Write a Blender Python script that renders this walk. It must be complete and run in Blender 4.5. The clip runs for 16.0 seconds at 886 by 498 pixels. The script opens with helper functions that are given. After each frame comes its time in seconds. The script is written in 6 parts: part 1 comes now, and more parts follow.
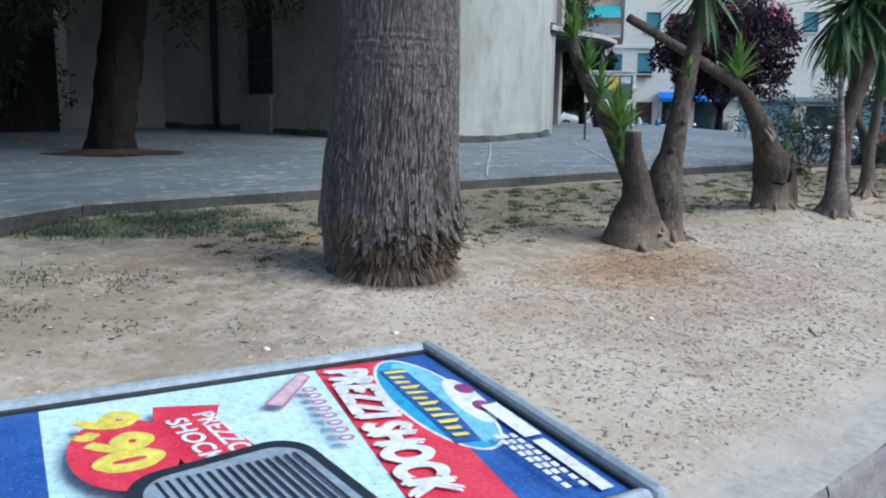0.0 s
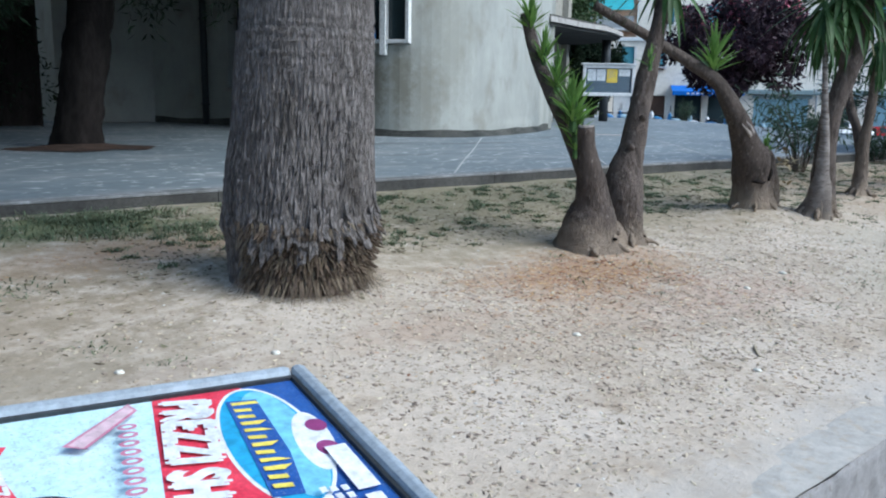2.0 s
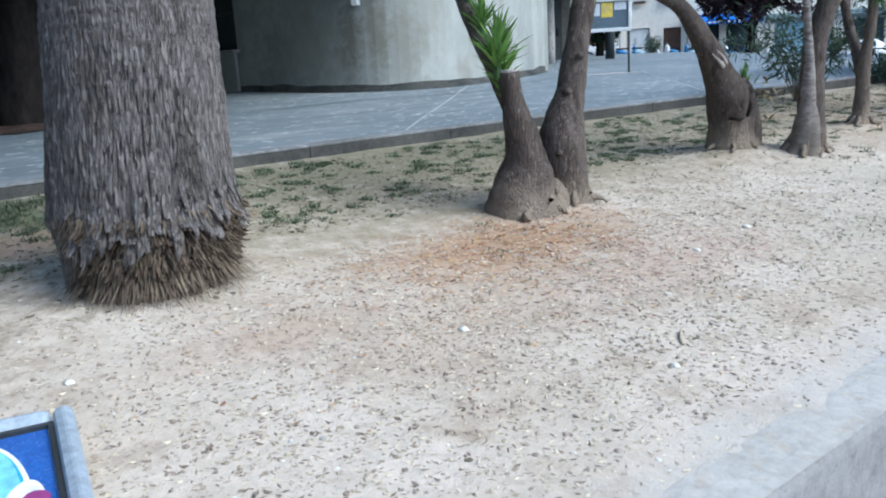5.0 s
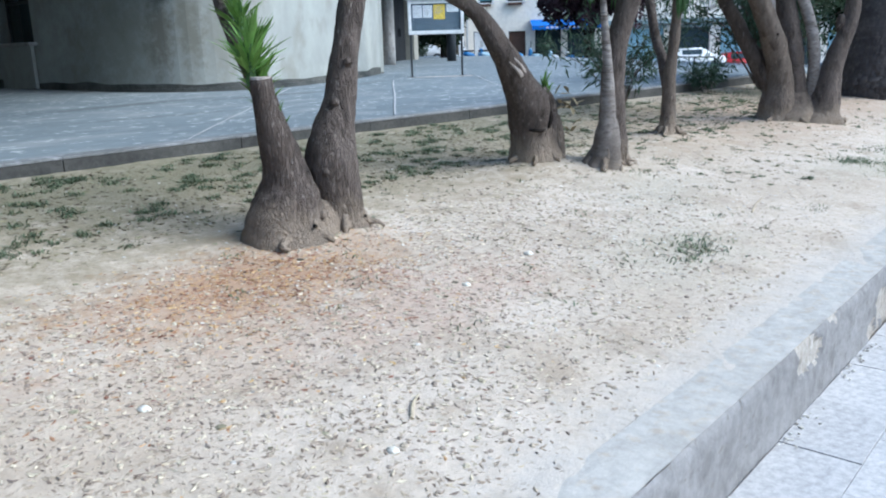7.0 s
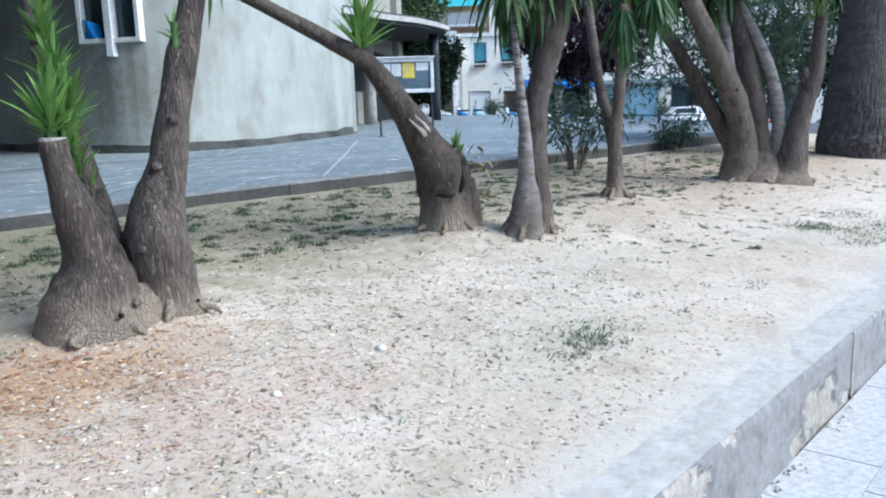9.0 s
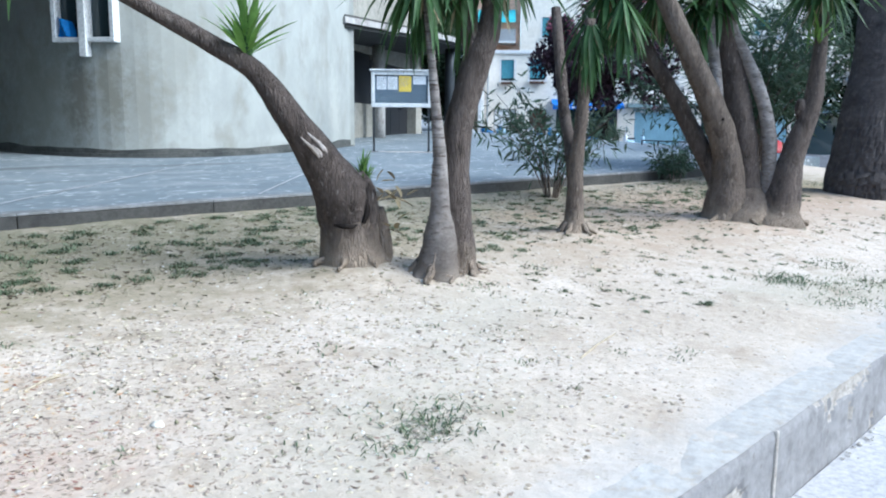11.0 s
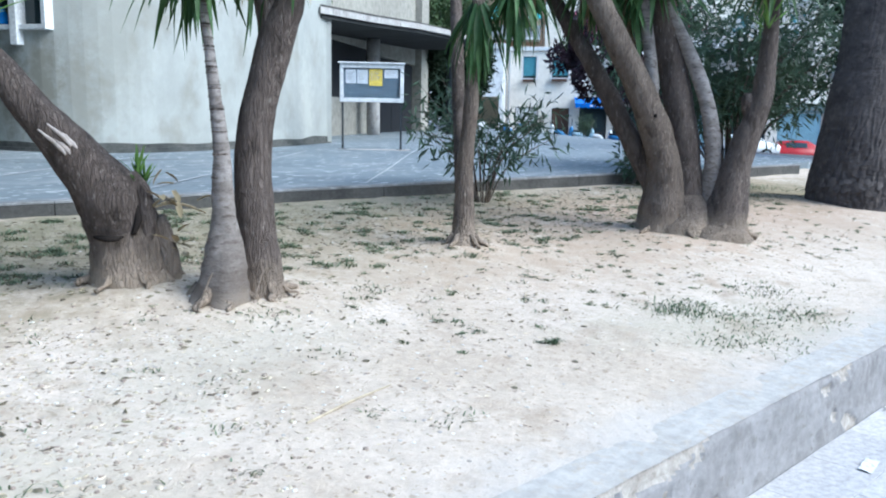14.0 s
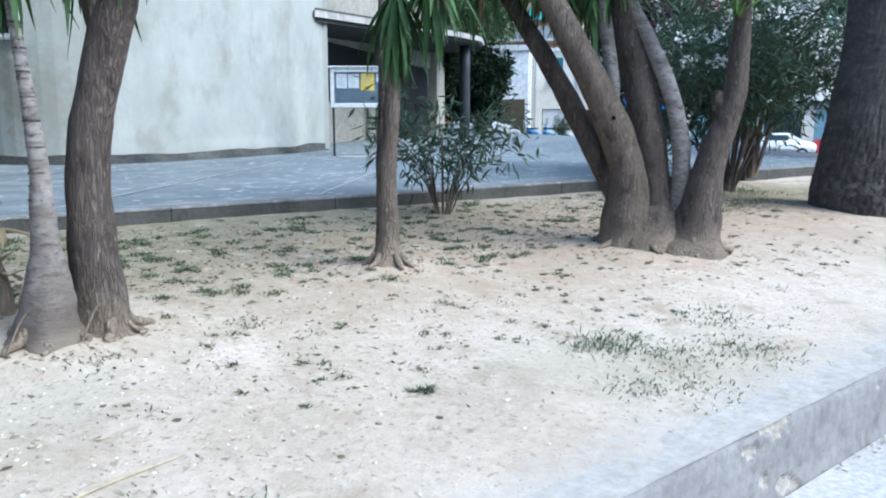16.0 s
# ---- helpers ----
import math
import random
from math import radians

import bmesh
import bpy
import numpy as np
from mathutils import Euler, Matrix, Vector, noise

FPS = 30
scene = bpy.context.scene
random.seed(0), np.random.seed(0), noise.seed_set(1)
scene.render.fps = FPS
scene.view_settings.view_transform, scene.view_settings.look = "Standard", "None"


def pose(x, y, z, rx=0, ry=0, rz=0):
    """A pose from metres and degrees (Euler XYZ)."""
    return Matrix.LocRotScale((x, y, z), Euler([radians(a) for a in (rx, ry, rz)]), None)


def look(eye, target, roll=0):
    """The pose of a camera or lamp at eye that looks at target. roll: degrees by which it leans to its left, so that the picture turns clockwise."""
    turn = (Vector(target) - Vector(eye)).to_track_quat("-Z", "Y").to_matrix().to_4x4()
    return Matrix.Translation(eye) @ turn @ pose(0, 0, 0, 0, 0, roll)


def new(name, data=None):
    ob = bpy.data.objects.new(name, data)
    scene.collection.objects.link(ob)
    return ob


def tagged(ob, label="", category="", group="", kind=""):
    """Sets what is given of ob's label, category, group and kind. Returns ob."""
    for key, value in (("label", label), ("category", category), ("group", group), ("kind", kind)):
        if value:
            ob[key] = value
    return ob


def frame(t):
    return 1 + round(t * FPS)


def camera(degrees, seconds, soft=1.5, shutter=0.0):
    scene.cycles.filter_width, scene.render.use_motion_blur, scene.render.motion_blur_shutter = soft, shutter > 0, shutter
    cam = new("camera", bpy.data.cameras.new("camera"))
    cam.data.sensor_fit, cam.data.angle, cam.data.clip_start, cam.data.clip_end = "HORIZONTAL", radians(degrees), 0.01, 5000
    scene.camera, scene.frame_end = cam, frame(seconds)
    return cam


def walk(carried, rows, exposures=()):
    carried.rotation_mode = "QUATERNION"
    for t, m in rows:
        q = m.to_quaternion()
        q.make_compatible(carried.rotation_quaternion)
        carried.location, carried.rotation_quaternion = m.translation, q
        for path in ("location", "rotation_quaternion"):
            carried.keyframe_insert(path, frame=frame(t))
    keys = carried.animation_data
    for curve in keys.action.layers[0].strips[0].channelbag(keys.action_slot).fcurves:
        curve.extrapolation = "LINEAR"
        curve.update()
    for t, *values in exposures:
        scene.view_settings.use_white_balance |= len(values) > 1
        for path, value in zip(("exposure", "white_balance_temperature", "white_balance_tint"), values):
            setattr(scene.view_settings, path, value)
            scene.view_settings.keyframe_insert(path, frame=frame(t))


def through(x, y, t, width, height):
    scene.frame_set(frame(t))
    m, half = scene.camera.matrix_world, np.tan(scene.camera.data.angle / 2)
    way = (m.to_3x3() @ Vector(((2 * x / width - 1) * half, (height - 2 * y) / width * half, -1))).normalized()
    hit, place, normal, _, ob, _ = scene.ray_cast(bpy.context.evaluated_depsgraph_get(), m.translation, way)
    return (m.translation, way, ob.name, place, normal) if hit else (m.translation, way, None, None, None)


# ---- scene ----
cam = camera(58.1, 16.0, soft=2.05)
METRES, EYE, TILT, LEAN, TURN = 7.5833, 1.25, 3.2002, 3.1424, -42.9122
ROWS = [
    (0.0, 0.0, 0.0, 0.0, 0.9, -12.89, -3.95),
    (0.5, 0.0155, 0.0209, 0.0019, -3.02, -12.79, -4.92),
    (1.0, 0.0351, 0.0305, 0.0034, 0.04, -12.24, -4.68),
    (1.5, 0.0582, 0.0413, 0.0062, 1.56, -13.27, -4.48),
    (2.0, 0.0721, 0.0552, 0.0025, 2.14, -13.42, -3.87),
    (2.5, 0.0798, 0.0805, 0.0035, 1.18, -13.33, -4.09),
    (3.0, 0.096, 0.0976, 0.0034, 1.34, -14.9, -0.88),
    (5.5, 0.1858, 0.1643, 0.0004, 3.21, -17.49, -0.0),
    (6.0, 0.2088, 0.1788, 0.0001, -0.75, -18.49, -1.49),
    (6.5, 0.2231, 0.2046, -0.0006, -3.56, -17.32, -3.3),
    (7.0, 0.2379, 0.2328, 0.0018, -6.64, -16.93, -1.69),
    (7.5, 0.2673, 0.2506, 0.0009, -5.76, -16.11, -2.64),
    (8.0, 0.2982, 0.2693, 0.0003, -3.57, -14.33, -3.08),
    (8.5, 0.3204, 0.2995, -0.0013, -7.4, -13.81, -3.07),
    (9.0, 0.3509, 0.3199, -0.0034, -6.21, -12.82, -1.42),
    (11.5, 0.4956, 0.4365, 0.0007, -3.26, -11.87, -4.01),
    (12.0, 0.5211, 0.4618, 0.0011, -4.82, -13.34, -2.46),
    (12.5, 0.5527, 0.478, 0.0044, -0.28, -13.93, -3.26),
    (13.0, 0.5881, 0.4927, 0.0049, -2.63, -13.82, -2.89),
    (13.5, 0.6162, 0.5152, 0.0028, -4.03, -11.94, -6.61),
    (14.0, 0.645, 0.5278, 0.0016, -0.69, -12.21, -4.16),
    (14.5, 0.6747, 0.5389, 0.0067, 1.84, -14.06, -4.6),
    (15.0, 0.6996, 0.5584, 0.0033, -0.31, -11.57, -2.81),
    (15.5, 0.7182, 0.5893, 0.0037, -0.19, -13.58, -2.32),
    (16.0, 0.751, 0.6122, 0.0061, 1.94, -12.12, -3.05),
]
EXPOSURES = [(t, s + 0.24, 5900 - 38 * min(t, 5.5) - 6 * t, 2.4) for t, s in ((0.0, 0.55), (1.5, 0.64), (3.0, 0.68), (5.5, 0.92), (7.0, 0.98), (9.0, 1.1), (12.5, 1.22), (16.0, 1.12))]
walk(cam, [(t, pose(0, 0, EYE, TILT, LEAN, TURN) @ pose(METRES * x, METRES * y, METRES * z, 90 + pitch, roll, yaw)) for t, x, y, z, yaw, pitch, roll in ROWS], EXPOSURES)

# ---- world and light ----
SUN_ELEV, SUN_ROT = radians(42), radians(153)
world = bpy.data.worlds.new("sky")
scene.world = world
world.use_nodes = True
wn = world.node_tree.nodes
bg = wn["Background"]
sky = wn.new("ShaderNodeTexSky")
sky.sky_type, sky.sun_disc = "NISHITA", False
sky.sun_elevation, sky.sun_rotation = SUN_ELEV, SUN_ROT
world.node_tree.links.new(sky.outputs[0], bg.inputs[0])
bg.inputs[1].default_value = 0.14
sun = new("sun", bpy.data.lights.new("sun", "SUN"))
sun.data.energy, sun.data.angle, sun.data.color = 2.0, radians(45), (1.0, 0.97, 0.94)
sun.matrix_world = look((0, 0, 0), (-math.sin(SUN_ROT) * math.cos(SUN_ELEV), -math.cos(SUN_ROT) * math.cos(SUN_ELEV), -math.sin(SUN_ELEV)))

# ---- materials ----
def material(name, a, b, big=1.5, fine=30.0, rough=0.9, bump=0.3, c=None, speck=0.0, speck_col=(0.05, 0.04, 0.03), metal=0.0, stretch=(1, 1, 1), vary=0.0, grain=0.62, spec=0.2, crack=0.0, crack_size=20.0, crack_flat=0.2):
    """A surface that wanders between colours a and b at a coarse scale, with fine grain, specks and relief."""
    m = bpy.data.materials.new(name)
    m.use_nodes = True
    nt = m.node_tree
    n, l = nt.nodes, nt.links
    bs = n["Principled BSDF"]
    tc = n.new("ShaderNodeTexCoord")
    mp = n.new("ShaderNodeMapping")
    mp.inputs["Scale"].default_value = stretch
    l.new(tc.outputs["Object"], mp.inputs[0])
    def noise_tex(scale, detail=5.0, r=0.6):
        t = n.new("ShaderNodeTexNoise")
        t.inputs["Scale"].default_value, t.inputs["Detail"].default_value, t.inputs["Roughness"].default_value = scale, detail, r
        l.new(mp.outputs[0], t.inputs["Vector"])
        return t
    def ramp(src, lo, hi):
        r = n.new("ShaderNodeMapRange")
        r.inputs[1].default_value, r.inputs[2].default_value = lo, hi
        l.new(src, r.inputs[0])
        return r.outputs[0]
    def mix(f, x, y, blend="MIX"):
        k = n.new("ShaderNodeMix")
        k.data_type, k.blend_type = "RGBA", blend
        if isinstance(f, float):
            k.inputs[0].default_value = f
        else:
            l.new(f, k.inputs[0])
        for sock, v in ((6, x), (7, y)):
            if isinstance(v, tuple):
                k.inputs[sock].default_value = (*v, 1)
            else:
                l.new(v, k.inputs[sock])
        return k.outputs[2]
    t1, t2 = noise_tex(big), noise_tex(fine, 6.0, 0.7)
    col = mix(ramp(t1.outputs[0], 0.35, 0.65), a, b)
    if c:
        t3 = noise_tex(big * 3.7)
        col = mix(ramp(t3.outputs[0], 0.52, 0.68), col, c)
    g = tuple(min(1.0, v) for v in (grain, grain, grain))
    col = mix(ramp(t2.outputs[0], 0.3, 0.62), mix(1.0, col, g, "MULTIPLY"), col)
    if speck:
        vo = noise_tex(fine * 1.7, 2.0, 0.5)
        col = mix(ramp(vo.outputs[0], 0.66 - 0.1 * speck, 0.72 - 0.1 * speck), col, speck_col)
    height = t2.outputs[0]
    if crack:
        fis = n.new("ShaderNodeTexVoronoi")
        fis.feature = "DISTANCE_TO_EDGE"
        fis.inputs["Scale"].default_value = crack_size
        cm = n.new("ShaderNodeMapping")
        cm.inputs["Scale"].default_value = (1, 1, crack_flat)
        wob = n.new("ShaderNodeVectorMath")
        wob.operation = "MULTIPLY_ADD"
        l.new(t2.outputs["Color"], wob.inputs[0])
        wob.inputs[1].default_value = (0.03, 0.03, 0.03)
        l.new(tc.outputs["Object"], wob.inputs[2])
        l.new(wob.outputs[0], cm.inputs[0])
        l.new(cm.outputs[0], fis.inputs["Vector"])
        depth = ramp(fis.outputs["Distance"], 0.0, 0.2)
        col = mix(depth, mix(1.0, col, (1 - crack, 1 - crack, 1 - crack), "MULTIPLY"), col)
        sm = n.new("ShaderNodeMath")
        sm.operation = "MULTIPLY_ADD"
        sm.inputs[1].default_value = 0.45
        l.new(depth, sm.inputs[0])
        l.new(t2.outputs[0], sm.inputs[2])
        height = sm.outputs[0]
    if vary:
        oi = n.new("ShaderNodeObjectInfo")
        hv = n.new("ShaderNodeHueSaturation")
        l.new(ramp(oi.outputs["Random"], 0.0, 1.0), hv.inputs["Value"])
        hv.inputs["Value"].links[0].from_node.inputs[3].default_value = 1 - vary
        hv.inputs["Value"].links[0].from_node.inputs[4].default_value = 1 + vary
        l.new(col, hv.inputs["Color"])
        col = hv.outputs[0]
    l.new(col, bs.inputs["Base Color"])
    bs.inputs["Roughness"].default_value, bs.inputs["Metallic"].default_value = rough, metal
    bs.inputs["Specular IOR Level"].default_value = spec
    if bump:
        bp = n.new("ShaderNodeBump")
        bp.inputs["Strength"].default_value, bp.inputs["Distance"].default_value = bump, 0.02
        l.new(height, bp.inputs["Height"])
        l.new(bp.outputs[0], bs.inputs["Normal"])
    return m


def tinted(m, patches, upright=False):
    """Lays stains, and shade put into the colour, on a material: (x, y, rx, ry, turn, colour, strength) ellipses with
    ragged rims.
    """
    nt = m.node_tree
    n, l = nt.nodes, nt.links
    bs = n["Principled BSDF"]
    geo = n.new("ShaderNodeNewGeometry")
    rag = n.new("ShaderNodeTexNoise")
    rag.inputs["Scale"].default_value, rag.inputs["Detail"].default_value, rag.inputs["Roughness"].default_value = 6.0, 6.0, 0.75
    l.new(geo.outputs["Position"], rag.inputs["Vector"])
    for x, y, rx, ry, turn, colour, strength in patches:
        mp = n.new("ShaderNodeMapping")
        mp.vector_type = "TEXTURE"
        mp.inputs["Location"].default_value = (x, 0, y) if upright else (x, y, 0)
        mp.inputs["Rotation"].default_value = (0, radians(turn), 0) if upright else (0, 0, radians(turn))
        mp.inputs["Scale"].default_value = (rx, 1000, ry) if upright else (rx, ry, 1000)
        l.new(geo.outputs["Position"], mp.inputs[0])
        ln = n.new("ShaderNodeVectorMath")
        ln.operation = "LENGTH"
        l.new(mp.outputs[0], ln.inputs[0])
        ad = n.new("ShaderNodeMath")
        ad.operation = "MULTIPLY_ADD"
        l.new(rag.outputs[0], ad.inputs[0])
        ad.inputs[1].default_value = 2.6
        l.new(ln.outputs["Value"], ad.inputs[2])
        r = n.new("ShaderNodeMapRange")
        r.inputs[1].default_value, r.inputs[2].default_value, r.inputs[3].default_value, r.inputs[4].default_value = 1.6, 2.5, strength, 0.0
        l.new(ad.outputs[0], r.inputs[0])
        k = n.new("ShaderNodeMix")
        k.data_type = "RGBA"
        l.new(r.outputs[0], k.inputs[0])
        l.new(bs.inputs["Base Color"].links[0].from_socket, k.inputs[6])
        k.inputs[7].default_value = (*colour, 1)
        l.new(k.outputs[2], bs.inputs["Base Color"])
    return m


def island_vary(m, amount=0.35, hue=0.02):
    """Lets each loose piece of a joined mesh differ a little."""
    nt = m.node_tree
    n, l = nt.nodes, nt.links
    bs = n["Principled BSDF"]
    geo = n.new("ShaderNodeNewGeometry")
    hv = n.new("ShaderNodeHueSaturation")
    for lo, hi, sock in ((1 - amount, 1 + amount, "Value"), (0.5 - hue, 0.5 + hue, "Hue")):
        r = n.new("ShaderNodeMapRange")
        r.inputs[3].default_value, r.inputs[4].default_value = lo, hi
        l.new(geo.outputs["Random Per Island"], r.inputs[0])
        l.new(r.outputs[0], hv.inputs[sock])
    l.new(bs.inputs["Base Color"].links[0].from_socket, hv.inputs["Color"])
    l.new(hv.outputs[0], bs.inputs["Base Color"])
    return m


def leafy(m, through=0.25):
    """Lets some light through thin leaves."""
    bs = m.node_tree.nodes["Principled BSDF"]
    tr = m.node_tree.nodes.new("ShaderNodeBsdfTranslucent")
    ms = m.node_tree.nodes.new("ShaderNodeMixShader")
    ms.inputs[0].default_value = through
    l = m.node_tree.links
    l.new(bs.inputs["Base Color"].links[0].from_socket, tr.inputs[0])
    l.new(bs.outputs[0], ms.inputs[1])
    l.new(tr.outputs[0], ms.inputs[2])
    l.new(ms.outputs[0], m.node_tree.nodes["Material Output"].inputs[0])
    return m


def dusted(m, height, colour, strength=0.85):
    """Earth dust clinging to the foot of a trunk, with a ragged upper rim."""
    nt = m.node_tree
    n, l = nt.nodes, nt.links
    bs = n["Principled BSDF"]
    tc = n.new("ShaderNodeTexCoord")
    sp = n.new("ShaderNodeSeparateXYZ")
    l.new(tc.outputs["Object"], sp.inputs[0])
    rag = n.new("ShaderNodeTexNoise")
    rag.inputs["Scale"].default_value, rag.inputs["Detail"].default_value, rag.inputs["Roughness"].default_value = 9.0, 6.0, 0.8
    l.new(tc.outputs["Object"], rag.inputs["Vector"])
    ad = n.new("ShaderNodeMath")
    ad.operation = "MULTIPLY_ADD"
    l.new(rag.outputs[0], ad.inputs[0])
    ad.inputs[1].default_value = height * 1.6
    l.new(sp.outputs[2], ad.inputs[2])
    r = n.new("ShaderNodeMapRange")
    r.inputs[1].default_value, r.inputs[2].default_value, r.inputs[3].default_value, r.inputs[4].default_value = height * 0.75, height * 1.75, strength, 0.0
    l.new(ad.outputs[0], r.inputs[0])
    k = n.new("ShaderNodeMix")
    k.data_type = "RGBA"
    l.new(r.outputs[0], k.inputs[0])
    l.new(bs.inputs["Base Color"].links[0].from_socket, k.inputs[6])
    k.inputs[7].default_value = (*colour, 1)
    l.new(k.outputs[2], bs.inputs["Base Color"])
    return m


def plain(name, col, rough=0.6, metal=0.0):
    return material(name, tuple(v * 0.92 for v in col), tuple(min(1, v * 1.08) for v in col), 2.0, 25, rough, 0.05, metal=metal)


ASPHALT = material("asphalt", (0.09, 0.09, 0.1), (0.13, 0.13, 0.135), 0.3, 40, 0.9, 0.3)
# patches left of the palm: brown stains plus the trees' shade, as colour
SOIL = tinted(material("soil", (0.485, 0.402, 0.315), (0.595, 0.508, 0.42), 0.8, 20, 0.97, 0.5, c=(0.42, 0.338, 0.255), speck=0.3, speck_col=(0.33, 0.265, 0.195), grain=0.78), [
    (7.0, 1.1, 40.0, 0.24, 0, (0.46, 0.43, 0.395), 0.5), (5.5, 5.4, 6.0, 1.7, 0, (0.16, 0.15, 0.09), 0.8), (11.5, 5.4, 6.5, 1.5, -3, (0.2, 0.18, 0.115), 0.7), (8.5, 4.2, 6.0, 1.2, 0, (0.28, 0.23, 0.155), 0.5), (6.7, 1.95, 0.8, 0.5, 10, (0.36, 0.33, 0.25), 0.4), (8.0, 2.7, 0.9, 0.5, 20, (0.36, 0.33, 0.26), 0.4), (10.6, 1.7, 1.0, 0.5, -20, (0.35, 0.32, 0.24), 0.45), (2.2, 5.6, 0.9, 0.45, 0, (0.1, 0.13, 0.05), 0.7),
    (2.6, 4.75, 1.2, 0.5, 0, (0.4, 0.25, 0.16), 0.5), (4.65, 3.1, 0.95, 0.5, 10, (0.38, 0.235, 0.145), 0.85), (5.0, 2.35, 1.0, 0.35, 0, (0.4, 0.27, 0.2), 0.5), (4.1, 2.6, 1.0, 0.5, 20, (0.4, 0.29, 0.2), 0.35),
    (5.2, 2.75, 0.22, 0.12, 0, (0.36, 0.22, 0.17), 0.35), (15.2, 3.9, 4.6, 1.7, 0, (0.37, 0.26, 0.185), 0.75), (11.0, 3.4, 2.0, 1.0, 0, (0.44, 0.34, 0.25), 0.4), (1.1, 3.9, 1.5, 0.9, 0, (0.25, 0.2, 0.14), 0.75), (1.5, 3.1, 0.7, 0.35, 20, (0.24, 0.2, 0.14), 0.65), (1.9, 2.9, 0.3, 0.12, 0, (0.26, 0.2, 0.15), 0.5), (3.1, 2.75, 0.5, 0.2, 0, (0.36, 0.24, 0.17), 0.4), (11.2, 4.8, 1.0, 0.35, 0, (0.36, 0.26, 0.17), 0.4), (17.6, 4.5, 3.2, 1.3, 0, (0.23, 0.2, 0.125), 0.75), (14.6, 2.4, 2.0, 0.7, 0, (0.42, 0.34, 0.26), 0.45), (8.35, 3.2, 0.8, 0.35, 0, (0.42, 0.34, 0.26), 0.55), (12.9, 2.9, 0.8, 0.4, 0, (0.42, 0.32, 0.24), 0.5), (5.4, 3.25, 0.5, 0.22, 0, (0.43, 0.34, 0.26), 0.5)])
CONCRETE = tinted(material("concrete", (0.38, 0.355, 0.33), (0.47, 0.445, 0.42), 2.5, 13, 0.9, 0.6, c=(0.31, 0.288, 0.265), speck=0.2, speck_col=(0.18, 0.17, 0.155), stretch=(1, 1, 0.35), vary=0.06), [(9.05, -0.13, 0.6, 0.14, 4, (0.7, 0.67, 0.61), 0.95), (10.2, -0.04, 0.28, 0.2, 20, (0.7, 0.67, 0.61), 0.95), (9.98, 0.03, 0.16, 0.09, 0, (0.74, 0.71, 0.66), 0.95), (11.6, -0.14, 0.5, 0.15, -6, (0.68, 0.65, 0.59), 0.95), (6.6, -0.2, 0.5, 0.08, 0, (0.2, 0.19, 0.175), 0.5), (4.4, -0.15, 0.6, 0.1, 0, (0.22, 0.21, 0.19), 0.4), (8.2, -0.22, 0.3, 0.06, 0, (0.2, 0.19, 0.175), 0.5)], True)
DARK_CONCRETE = material("dark_concrete", (0.06, 0.058, 0.055), (0.11, 0.105, 0.095), 1.5, 25, 0.95, 0.35, vary=0.08)
PALE_CAP = material("pale_kerb_cap", (0.17, 0.17, 0.165), (0.3, 0.3, 0.3), 1.5, 18, 0.9, 0.35, c=(0.38, 0.38, 0.385))
KERBTOP = material("kerb_top", (0.42, 0.39, 0.35), (0.49, 0.458, 0.415), 4.5, 20, 0.9, 0.25, c=(0.45, 0.39, 0.32), grain=0.75)
KERBFACE = material("kerb_face", (0.245, 0.232, 0.226), (0.3, 0.285, 0.278), 2.2, 16, 0.92, 0.5, c=(0.2, 0.188, 0.182), speck=0.15, speck_col=(0.2, 0.185, 0.17), grain=0.75, vary=0.05)
PLASTER = material("flaked_plaster", (0.38, 0.34, 0.295), (0.46, 0.42, 0.375), 5, 30, 0.95, 0.5, c=(0.3, 0.26, 0.22))
SLAB = material("paving", (0.49, 0.468, 0.452), (0.57, 0.545, 0.525), 1.5, 30, 0.85, 0.2, vary=0.07)
PLAZA = tinted(material("plaza", (0.155, 0.182, 0.196), (0.205, 0.234, 0.248), 0.5, 6.5, 0.75, 0.2, c=(0.27, 0.285, 0.29), stretch=(0.55, 1.15, 1), speck=0.35, speck_col=(0.48, 0.5, 0.5), grain=0.8), [(8.2, 10.6, 1.6, 0.2, 8, (0.09, 0.1, 0.1), 0.7), (10.4, 10.3, 1.8, 0.15, 0, (0.1, 0.11, 0.11), 0.7), (13.6, 11.4, 0.9, 0.12, 20, (0.1, 0.11, 0.11), 0.6), (7.6, 8.6, 1.4, 0.12, -5, (0.11, 0.12, 0.12), 0.5), (16.2, 10.6, 0.8, 0.1, 30, (0.1, 0.11, 0.11), 0.5)])
JOINT = material("pale_joint", (0.4, 0.4, 0.4), (0.55, 0.55, 0.55), 2, 20, 0.9, 0.1)
# water stains below the window; broader dark patches carry tree shade as colour
RENDER = tinted(material("render", (0.31, 0.314, 0.287), (0.375, 0.38, 0.35), 0.5, 2.2, 0.9, 0.05, c=(0.285, 0.28, 0.245), stretch=(1, 1, 0.7), grain=0.84), [(10.05, 1.7, 0.12, 0.75, 0, (0.13, 0.115, 0.085), 0.7), (10.35, 1.75, 0.2, 0.8, 0, (0.17, 0.155, 0.115), 0.65), (10.75, 1.5, 0.3, 0.9, 0, (0.21, 0.195, 0.155), 0.5), (9.75, 1.6, 0.3, 1.2, 0, (0.19, 0.185, 0.15), 0.55), (11.3, 2.4, 0.5, 1.3, 0, (0.25, 0.24, 0.2), 0.4), (15.9, 1.3, 0.3, 1.4, 0, (0.42, 0.415, 0.37), 0.5), (14.2, 0.95, 1.2, 0.12, 0, (0.4, 0.4, 0.37), 0.5)], True)
